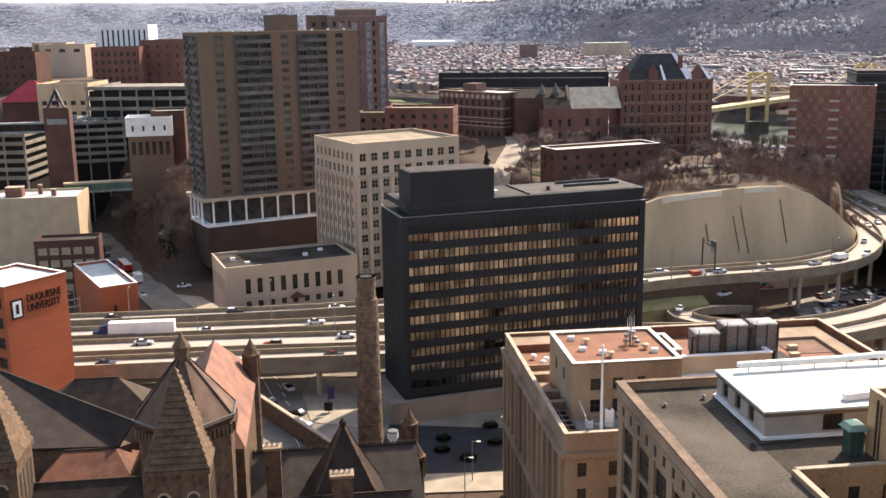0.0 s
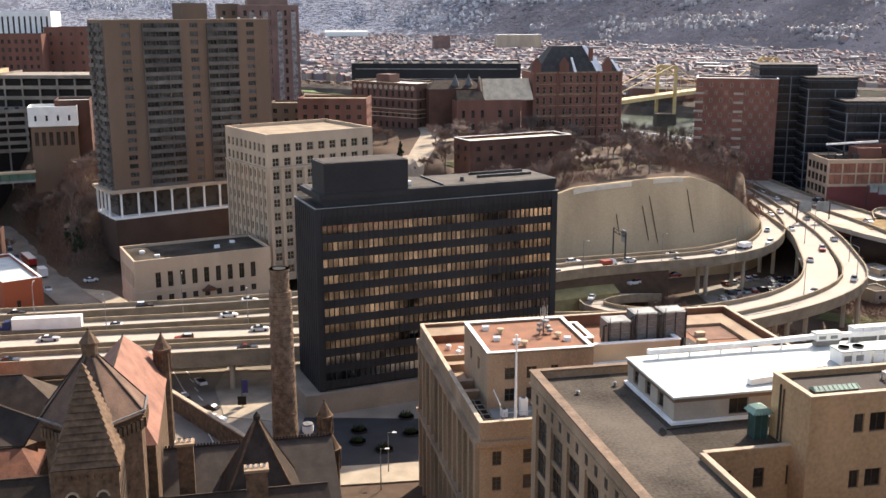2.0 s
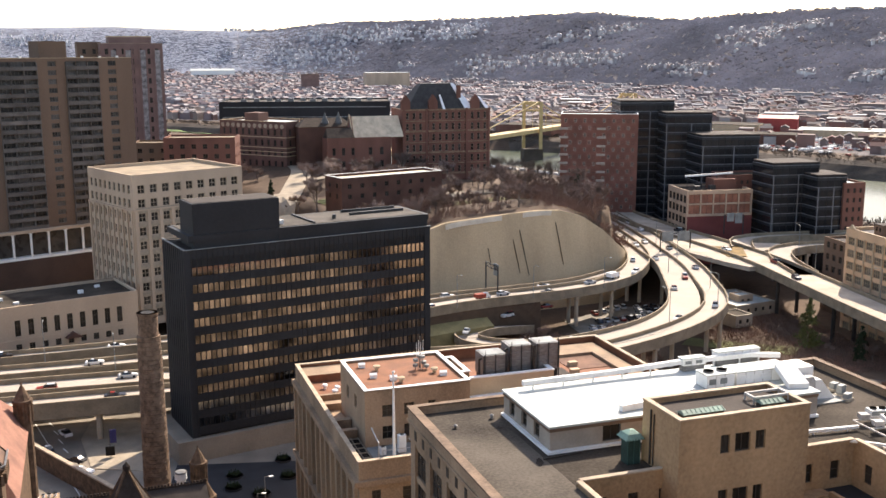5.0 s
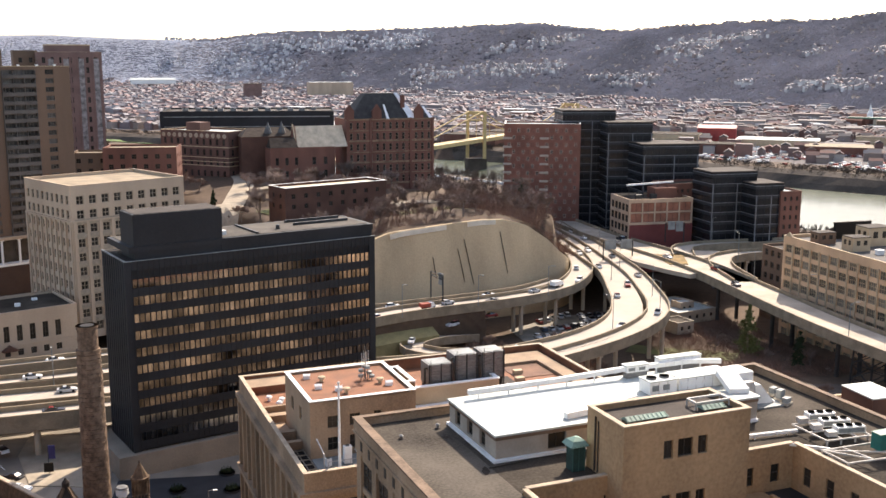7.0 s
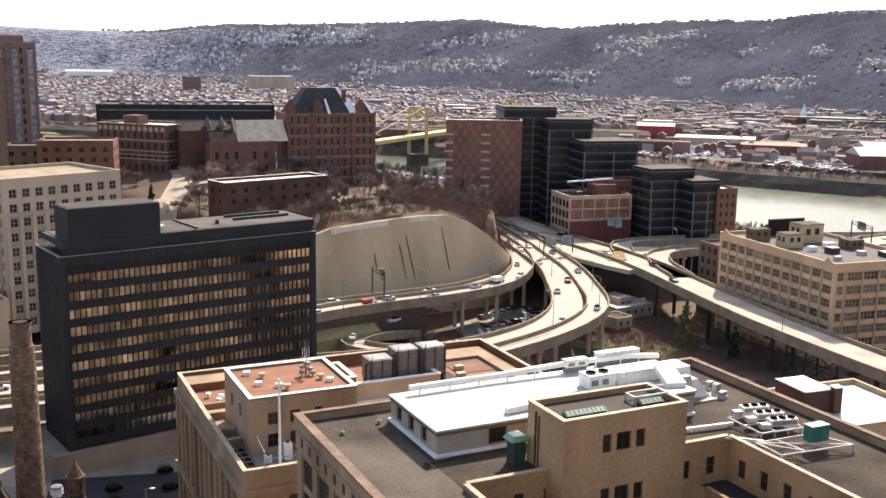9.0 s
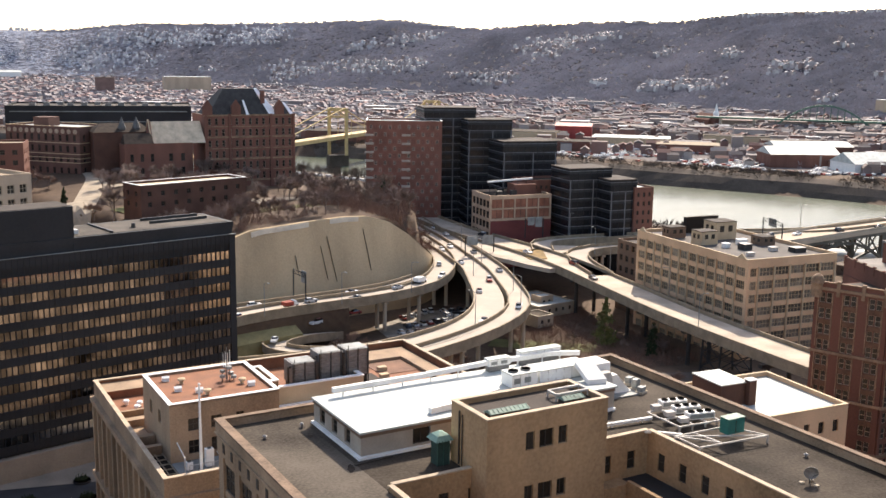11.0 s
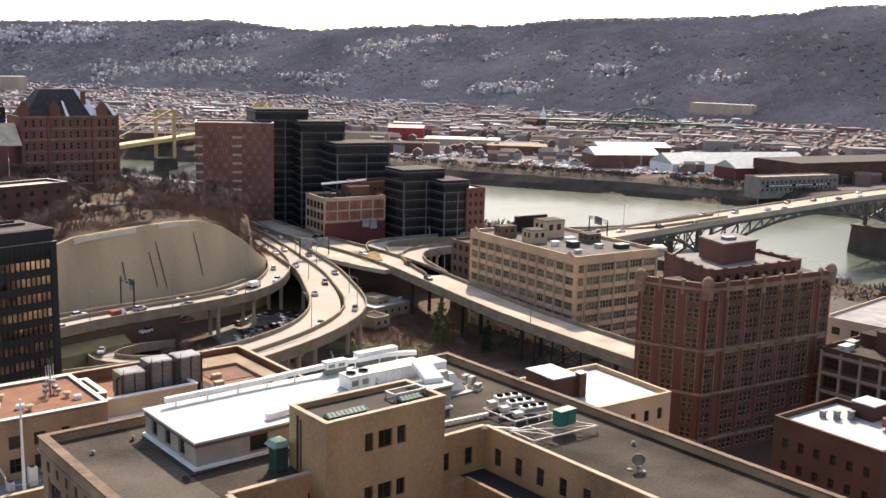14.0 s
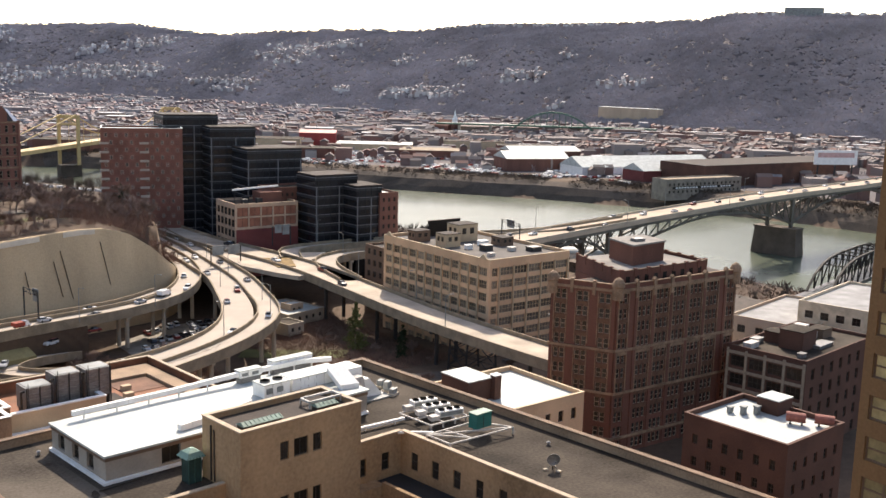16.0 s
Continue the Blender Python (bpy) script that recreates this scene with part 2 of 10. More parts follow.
def window_mesh(w, h, nx, ny, bar, fr, glass, split=True):
    """A window as one moulded grid of bars, with its panes set back in it or as a pane of its own."""
    key = (round(w, 3), round(h, 3), nx, ny, bar, fr.name, glass.name, split)
    if key not in WINDOWS:
        def lines(length, n):
            out = [0.0, bar]
            for i in range(1, n):
                out += [length * i / n - bar / 2, length * i / n + bar / 2]
            return out + [length - bar, length]
        xs, zs = lines(w, nx), lines(h, ny)
        a, b = len(xs), len(zs)
        v = [(x, y, z) for y in (0.03, 0.12) for z in zs for x in xs]
        at = lambda i, k, back: back * a * b + k * a + i
        bars, panes = [], []
        for k in range(b - 1):
            for i in range(a - 1):
                if i % 2 and k % 2:
                    q = [(i, k), (i + 1, k), (i + 1, k + 1), (i, k + 1)]
                    for (i0, k0), (i1, k1) in zip(q, q[1:] + q[:1]):
                        bars.append((at(i0, k0, 0), at(i0, k0, 1), at(i1, k1, 1), at(i1, k1, 0)))
                    panes.append(tuple(at(i0, k0, 1) for i0, k0 in q))
                else:
                    bars.append((at(i, k, 0), at(i + 1, k, 0), at(i + 1, k + 1, 0), at(i, k + 1, 0)))
        me = Shape().add(v, bars + ([] if split else panes)).mesh("window", fr, glass)
        for p in me.polygons:
            p.material_index = int(p.index >= len(bars))
        pane = Shape().box(bar * 0.5, 0.10, bar * 0.5, w - bar * 0.5, 0.13, h - bar * 0.5).mesh("pane", glass) if split else None
        WINDOWS[key] = (me, pane)
    return WINDOWS[key]




def facade(parent, face, w, d, z0, z1, cols, rows, wall, fr=FRAME_DARK, glass=GLASS, nx=2, ny=2, bar=0.09, recess=0.22, thick=0.4, skip=(), split=True):
    """One outer wall of a building with its openings cut through and a window in each.
    cols: (start, width) along the wall from its left end; rows: (height of the sill, height of the opening) in z."""
    length = w if face in ("front", "back") else d
    at = {"front": pose(0, 0, 0), "right": pose(w, 0, 0, 0, 0, 90), "back": pose(w, d, 0, 0, 0, 180), "left": pose(0, d, 0, 0, 0, 270)}[face]
    s = Shape()
    cols, rows = sorted(cols), sorted(rows)
    trim = 0.0 if face in ("front", "back") else thick
    edge = trim
    for c, cw in cols + [(length - trim, 0)]:
        if c - edge > 0.01:
            s.box(edge, 0, z0, c, thick, z1)
        if cw:
            low = z0
            for r, rh in rows + [(z1, 0)]:
                if r - low > 0.01:
                    s.box(c, 0, low, c + cw, thick, r)
                low = r + rh
        edge = c + cw
    ob = part("wall", s, wall, parent)
    ob.matrix_basis = at
    for i, (c, cw) in enumerate(cols):
        for j, (r, rh) in enumerate(rows):
            if (i, j) in skip:
                continue
            frame_me, pane_me = window_mesh(cw, rh, nx, ny, bar, fr, glass, split)
            wo = part("window", frame_me, fr, parent)
            wo.matrix_basis = at @ Matrix.Translation((c, recess, r))
            if split:
                part("pane", pane_me, glass, wo)
    return at


def even(start, end, n, width):
    """n openings of one width, spread evenly from start to end."""
    step = (end - start) / n
    return [(start + step * (i + 0.5) - width / 2, width) for i in range(n)]


BLOCKS = []                          # footprints, so that no tree grows inside a building


def inside_block(x, y, margin=2.0):
    for m, w, d in BLOCKS:
        q = m @ Vector((x, y, 0))
        if -margin < q.x < w + margin and -margin < q.y < d + margin:
            return True
    return False


def shell(parent, w, d, z0, z1, roof, wall, blind=("back",), parapet=0.9, thick=0.4, core=None, coping=None):
    """The dark core of a building, its roof deck, parapet and the walls that have no openings."""
    BLOCKS.append((parent.matrix_basis.inverted(), w, d))
    part("core", Shape().box(thick + 0.02, thick + 0.02, z0, w - thick - 0.02, d - thick - 0.02, z1 - 0.25), core or DARK_ROOF, parent)
    part("roof", Shape().box(thick, thick, z1 - 0.25, w - thick, d - thick, z1), roof, parent)
    for face in blind:
        s = Shape()
        if face == "front":
            s.box(0, 0, z0, w, thick, z1)
        elif face == "back":
            s.box(0, d - thick, z0, w, d, z1)
        elif face == "left":
            s.box(0, thick, z0, thick, d - thick, z1)
        else:
            s.box(w - thick, thick, z0, w, d - thick, z1)
        part("wall", s, wall, parent)
    if parapet:
        p = Shape()
        p.box(0, 0, z1, w, thick, z1 + parapet).box(0, d - thick, z1, w, d, z1 + parapet)
        p.box(0, thick, z1, thick, d - thick, z1 + parapet).box(w - thick, thick, z1, w, d - thick, z1 + parapet)
        part("parapet", p, wall, parent)
        if coping:
            c, t = Shape(), z1 + parapet
            c.box(-0.08, -0.08, t, w + 0.08, thick + 0.1, t + 0.12).box(-0.08, d - thick - 0.1, t, w + 0.08, d + 0.08, t + 0.12)
            c.box(-0.08, thick + 0.1, t, thick + 0.1, d - thick - 0.1, t + 0.12).box(w - thick - 0.1, thick + 0.1, t, w + 0.08, d - thick - 0.1, t + 0.12)
            part("coping", c, coping, parent)


def spline(pts, step=6.0):
    """A smooth line through points in the plan, with even steps."""
    p = [Vector(q) for q in pts]
    p = [p[0] * 2 - p[1]] + p + [p[-1] * 2 - p[-2]]
    out = []
    for a, b, c, d in zip(p, p[1:], p[2:], p[3:]):
        n = max(2, int((c - b).length / step))
        for i in range(n):
            t = i / n
            out.append(0.5 * (2 * b + (c - a) * t + (2 * a - 5 * b + 4 * c - d) * t * t + (3 * b - a - 3 * c + d) * t ** 3))
    return out + [p[-2]]


def ribbon(line, section):
    """Sweeps a closed cross-section, points (sideways to the right, up), along a line."""
    s, n = Shape(), len(section)
    verts, faces = [], []
    for i, p in enumerate(line):
        d = (line[min(i + 1, len(line) - 1)] - line[max(i - 1, 0)])
        r = Vector((d.y, -d.x, 0)).normalized()
        verts += [p + r * a + Vector((0, 0, b)) for a, b in section]
    for i in range(len(line) - 1):
        for k in range(n):
            a, b = i * n + k, i * n + (k + 1) % n
            faces.append((a, b, b + n, a + n))
    faces += [tuple(range(n))[::-1], tuple(range((len(line) - 1) * n, len(line) * n))]
    return s.add(verts, faces)

# ---- the land ----
def smooth(a, b, x):
    t = min(1.0, max(0.0, (x - a) / (b - a)))
    return t * t * (3 - 2 * t)


def lerp(table, x):
    if x <= table[0][0]:
        return table[0][1]
    for (a, p), (b, q) in zip(table, table[1:]):
        if x <= b:
            return p + (q - p) * (x - a) / (b - a)
    return table[-1][1]


RIVER_LINE = [(-2600, 2900), (-1500, 2250), (-800, 1750), (-300, 1330), (30, 1060), (175, 950), (240, 890), (390, 660), (470, 545), (520, 440), (538, 340), (550, 100), (530, -400), (400, -1500)]
RIVER_Z = -16.0
BLUFF_FRONT = [(-700, 700), (-400, 600), (-180, 480), (-140, 424), (-120, 384), (-104, 350), (-96, 336), (-90, 340), (-60, 372), (-35, 392), (-12, 398), (4, 388), (22, 352), (40, 325), (62, 326), (97, 337), (128, 343), (147, 357)]
BLUFF_SIDE = [(345, 145), (395, 152), (450, 162), (560, 195), (700, 235), (900, 260)]
HILL_FOOT = [(-180, 4300), (-90, 4000), (-25, 4000), (-10, 3950), (-4, 3850), (0, 3600), (4, 3150), (8, 2750), (12, 2450), (20, 2100), (30, 1750), (40, 1480), (50, 1320), (60, 1220), (90, 1200), (180, 4300)]
HILL_TOP = [(-180, 0.02), (-23, 0.0206), (-10, 0.0191), (-5.4, 0.0205), (-1.7, 0.0177), (2.8, 0.0163), (4, 0.0195), (6.4, 0.0231), (11.3, 0.0251), (17.4, 0.029), (20.2, 0.0315), (22.6, 0.0262), (24.9, 0.0238), (26.3, 0.0265), (30.3, 0.0311), (32.5, 0.0325), (34.8, 0.0315), (38.8, 0.0398), (43.4, 0.0417), (47.9, 0.0448), (50.6, 0.0481), (52.3, 0.0547), (59.6, 0.0548), (90, 0.05), (180, 0.02)]


def river_side(x, y):
    """Metres from the river's middle line; positive on the far bank."""
    best, side = 1e9, 1
    for (ax, ay), (bx, by) in zip(RIVER_LINE, RIVER_LINE[1:]):
        dx, dy = bx - ax, by - ay
        t = min(1.0, max(0.0, ((x - ax) * dx + (y - ay) * dy) / (dx * dx + dy * dy)))
        px, py = x - ax - t * dx, y - ay - t * dy
        d = math.hypot(px, py)
        if d < best:
            best, side = d, (1 if dx * py - dy * px > 0 else -1)
    return best * side


BLUFF_BACK = [(-400, 1000), (-100, 900), (20, 720), (70, 580), (110, 515), (160, 485), (260, 450)]


def bluff_in(x, y):
    return min(y - lerp(BLUFF_FRONT, x), lerp(BLUFF_SIDE, y) - x, (lerp(BLUFF_BACK, x) - y) * 0.6)


def land(x, y):
    az, dist = math.degrees(math.atan2(x, y)), math.hypot(x, y)
    r = river_side(x, y)
    r = r if r > 0 else r * 0.72
    z = -1.0 - 3.0 * smooth(215, 300, y) * smooth(20, 70, x)
    b = bluff_in(x, y)
    steep = 6.0 if 30 < x < 160 and y < 420 else 34.0
    if b > 0:
        z += smooth(-2 if steep > 6 else 0, steep, b) * 30 + 6 * smooth(20, 120, b) + 18 * smooth(60, 200, -x) * smooth(400, 560, y)
    if r > -145:
        z += (-3 - z) * smooth(-190, -145, r)
    if abs(r) < 150:
        z = RIVER_Z - 3 + (z - RIVER_Z + 3) * smooth(104, 122, abs(r))
    foot = lerp(HILL_FOOT, az)
    if r > 140 and dist > foot - 250:
        rise = 620.0 if foot < 3500 else 500.0
        crest = 85 + lerp(HILL_TOP, az) * (foot + rise) - 5
        t = (dist - foot) / rise
        k = 0.04 * smooth(-0.4, 0.0, t) + 0.96 * smooth(0, 1.0, t) ** 0.9
        bumps = noise.noise((x * 0.004, y * 0.004, 3.0)) * 34 + noise.noise((x * 0.013, y * 0.013, 7.0)) * 9
        z += (crest - z) * k + bumps * k * (1 - smooth(0.75, 1.0, t)) - max(0.0, t - 1.0) * 12
    elif dist > 330 and b > 30:
        z += noise.noise((x * 0.02, y * 0.02, 1.0)) * 1.2
    return z


def ground_sheet():
    azs = list(range(-180, -48, 6)) + [-48 + 0.45 * i for i in range(262)] + list(range(72, 180, 6))
    rad, r = [3.0], 3.0
    while r < 4850:
        r += max(6.0, r * (0.024 if r < 900 else 0.02))
        rad.append(min(r, 4850))
    n, v, f = len(azs), [], []
    for q in rad:
        for a in azs:
            x, y = q * math.sin(radians(a)), q * math.cos(radians(a))
            v.append((x, y, land(x, y)))
    for i in range(len(rad) - 1):
        for k in range(n):
            a, b = i * n + k, i * n + (k + 1) % n
            f.append((a, b, b + n, a + n))
    s = Shape()
    s.v, s.f = v + [(0, 0, -1.0)], f + [((k + 1) % n, k, len(v)) for k in range(n)]
    s.f = [face[::-1] for face in s.f]
    return s


# soil: bare winter slopes, dead grass and brown woods floor
GROUND = mat("winter_ground", (0.098, 0.061, 0.04), 0.95, 0.4, 0.03, 0.6, 0.2, tint=(0.125, 0.085, 0.056))
ground = solid("ground", ground_sheet(), GROUND, "brown winter ground from city flats to wooded hills", "ground", "structure")
FAR_GROUND = mat("far_leaf_litter", (0.08, 0.07, 0.075), 0.95, 0.15, 0.01, 0.2, 0.0)
FLATS = mat("town_ground", (0.105, 0.092, 0.09), 0.95, 0.25, 0.02, 0.2, 0.0)
ground.data.materials.append(FAR_GROUND)
ground.data.materials.append(FLATS)
# the farther slopes carry haze in their colour, half of it midway
ground.data.materials.append(mat("hazed_slope", (0.12, 0.127, 0.156), 0.95, 0.12, 0.01, 0.2, 0.0))
ground.data.materials.append(mat("half_hazed_slope", (0.14, 0.136, 0.15), 0.95, 0.15, 0.01, 0.2, 0.0))
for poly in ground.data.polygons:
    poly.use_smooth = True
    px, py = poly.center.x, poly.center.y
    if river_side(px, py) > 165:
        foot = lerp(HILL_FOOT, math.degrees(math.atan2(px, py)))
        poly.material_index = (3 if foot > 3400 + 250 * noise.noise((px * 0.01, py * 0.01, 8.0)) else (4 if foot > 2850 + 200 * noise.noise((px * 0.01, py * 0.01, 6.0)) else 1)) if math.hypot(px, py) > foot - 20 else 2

WATER = mat("river_water", (0.09, 0.105, 0.076), 0.24, 0.12, 0.01, 0.35, 0.12, spec=0.09)
line = spline([(x, y, RIVER_Z) for x, y in RIVER_LINE], 60.0)
water = Shape()
wv = []
for i, p in enumerate(line):
    d = line[min(i + 1, len(line) - 1)] - line[max(i - 1, 0)]
    r = Vector((d.y, -d.x, 0)).normalized()
    wv += [p - r * 135, p + r * 182]
water.add(wv, [(2 * i, 2 * i + 1, 2 * i + 3, 2 * i + 2) for i in range(len(line) - 1)])
solid("water", water, WATER, "wide grey-green river with a calm surface", "river", "structure")

# ---- raised roads ----
def viaduct(name, pts, width, label, piers=(), median=False, deep=1.5, step=6.0, top=DECK, rails=(True, True), legs=CONCRETE):
    base = thing(name, 0, 0, 0, 0, label, "elevated road", kind="structure")
    line, h = spline(pts, step), width / 2
    part("deck", ribbon(line, [(-h, -deep), (h, -deep), (h, 0), (-h, 0)]), top, base)
    for side, on in zip((-1, 1), rails):
        if on:
            a, b = (side * (h + 0.22), side * (h - 0.18))
            lo, hi = min(a, b), max(a, b)
            part("barrier", ribbon(line, [(lo, -deep - 0.35), (hi, -deep - 0.35), (hi, 1.15), (lo, 1.15)]), BARRIER, base)
    if median:
        part("median_barrier", ribbon(line, [(-0.3, 0.0), (0.3, 0.0), (0.12, 0.85), (-0.12, 0.85)]), BARRIER, base)
    for x, y, z, yaw in piers:
        s = Shape()
        s.cone(0, -width * 0.28, -3, z - deep - 1.2, 0.65, 0.65, 10).cone(0, width * 0.28, -3, z - deep - 1.2, 0.65, 0.65, 10)
        s.box(-0.8, -h + 0.6, z - deep - 1.3, 0.8, h - 0.6, z - deep - 0.3)
        p = part("pier", s, legs, base)
        p.matrix_basis = pose(x, y, 0, 0, 0, yaw)
    return base


ROAD_TAN = mat("tan_worn_concrete", (0.41, 0.345, 0.27), 0.92, 0.25, 0.12, 3.0, 0.1)
viaduct("highway_deck", [(-340, 200, 8), (-180, 216, 8), (-85, 226.5, 8), (-14, 232.5, 8), (36, 234, 8.5), (78, 234.5, 9), (100, 241, 9.5), (120, 251.5, 10), (136, 266, 10), (145, 281, 10), (152, 303, 10), (158, 325, 10), (162, 349, 10), (167, 385, 10), (171, 440, 11), (184, 520, 14)], 6.6,
        "pale concrete motorway ramp that curves on piers", [(108, 245, 9.5, 30), (138, 268, 10, 55), (150, 296, 10, 75), (160, 335, 10, 80), (-60, 229, 8, 5), (-120, 223, 8, 5), (-30, 231, 8, 5)])
viaduct("highway_ramp", [(-340, 213, 8), (-93, 238, 8), (-14, 243.5, 8), (36, 244.5, 8.5), (74, 243, 9), (94, 246, 9.5), (113, 254.5, 10), (127, 268, 10), (136.5, 285, 10), (144, 306, 10), (151.5, 330, 10), (155, 355, 10), (159, 390, 10), (164, 440, 11), (178, 520, 14)], 9.4,
        "pale concrete motorway carriageway that curves up the bluff", [(118, 258, 10, 35), (139, 291, 10, 70), (150, 325, 10, 75), (-60, 240, 8, 5)], rails=(True, False))
viaduct("highway_deck", [(-340, 228, 8), (-93, 250.5, 8), (-15, 259, 8), (25, 276, 8.5), (59, 293, 9), (81, 300, 9), (107, 306, 9), (128, 317, 9), (143, 337, 9.5), (151, 362, 10), (155, 395, 10.5), (159, 440, 11.5), (172, 520, 14)], 7.8,
        "pale concrete motorway carriageway below the retaining wall", [(108, 306.5, 9, 15), (122, 313, 9, 30), (139, 331, 9.3, 55), (-60, 254, 8, 5)])
viaduct("highway_deck", [(-340, 242, 8), (-95, 264, 8), (-17, 274, 8), (25, 290, 8), (60, 303.5, 8.2), (90, 309.5, 8.4), (112, 315, 8.6), (128, 324, 9)], 6.2,
        "pale concrete slip road at the foot of the wall", [(-60, 268, 8, 5)])
viaduct("bridge_approach", [(184, 174, 11), (181.5, 195, 11), (180, 241, 11), (182.5, 286, 11), (184.5, 320, 11), (183, 352, 11), (177, 395, 11), (174, 440, 11.5)], 13,
        "pale concrete approach road on steel trestles", [(178.5, 200, 11, 90), (180, 235, 11, 90), (182, 270, 11, 90), (183.5, 305, 11, 90)], top=ROAD_TAN, legs=DARK_METAL)
viaduct("bridge_approach", [(188, 345, 11), (197, 362, 11), (213, 366, 11), (235, 360, 12), (262, 345, 14.5), (300, 323, 17), (357, 328, 18)], 8,
        "pale concrete slip road to the river bridge", [(235, 360, 12, 0), (285, 330, 16, 30)])
viaduct("bridge_approach", [(187, 300, 11), (193, 326, 11), (203, 341, 11), (219, 343, 11.5), (232, 332, 12), (236, 316, 12), (240, 300, 12)], 8,
        "pale concrete loop road beside green signs", [(212, 343, 11.3, 0)])
viaduct("low_ramp", [(90, 296.5, 0.2), (78.1, 292.7, 1.2), (70.5, 288.5, 1.4), (67.6, 284.4, 1.2), (69.4, 280.6, 0.8), (75, 277.4, 0.4), (84, 275.5, 0), (100, 271, -0.6)], 7,
        "narrow curved concrete slip road below the motorway", deep=1.0)

# the earth bank that carries the lanes under the wall, and its grass foot
bank_line = spline([(14, 272, 0), (38, 284, 0), (59, 293.5, 0), (80, 300, 0), (94, 303, 0)], 4.0)
solid("embankment", ribbon(bank_line, [(-18, -5), (4.6, -5), (4.4, 3.0), (4.2, 6.4), (4.0, 7.2), (-14, 7.0)]), GROUND, "brown earth bank below the motorway lanes", "embankment", "structure")
solid("verge", ribbon(spline([(38, 284, 0), (59, 293.5, 0), (75, 299, 0)], 4.0), [(4.2, -4), (9.4, -4), (8.6, 2.6), (4.2, 4.6)]), mat("verge_grass", (0.25, 0.205, 0.095), 0.95, 0.3, 0.2, 3.0, 0.2), "dull green grass verge below the lanes", "lawn", "structure")
# the broad paved junction where the approach roads meet, and its earth gore
solid("junction_deck", Shape().prism([(166, 344), (171, 380), (184.4, 372), (196, 358), (208, 353), (196, 342), (187.5, 338), (186, 318), (175, 316), (171, 326)], 9.4, 10.96), ROAD_TAN, "broad pale concrete junction of the approach roads", "elevated road", "structure")
solid("gore", Shape().prism([(178.8, 352.6), (189.1, 347.5), (182.5, 331.5), (176.0, 333.1)], 10.9, 11.25), mat("ochre_gravel", (0.22, 0.145, 0.06), 0.95, 0.4, 0.3, 3.0, 0.2), "ochre gravel triangle between the roads", "traffic island", "structure")
# low walls that screen the carriageways on their near side
for pts in ([(-340, 200, 8), (-180, 216, 8), (-85, 226.5, 8), (-14, 232.5, 8)], [(-340, 213, 8), (-93, 238, 8), (-14, 243.5, 8)], [(-340, 228, 8), (-93, 250.5, 8), (-15, 259, 8)], [(-340, 242, 8), (-95, 264, 8), (-17, 274, 8)]):
    off = 3.75 if pts[0][1] in (200, 242) else (5.2 if pts[0][1] == 213 else 4.4)
    solid("carriageway_wall", ribbon(spline(pts, 6.0), [(off, -2.4), (off + 0.35, -2.4), (off + 0.35, 1.35), (off, 1.35)]), BARRIER, "weathered concrete wall along the motorway lanes", "wall", "structure")

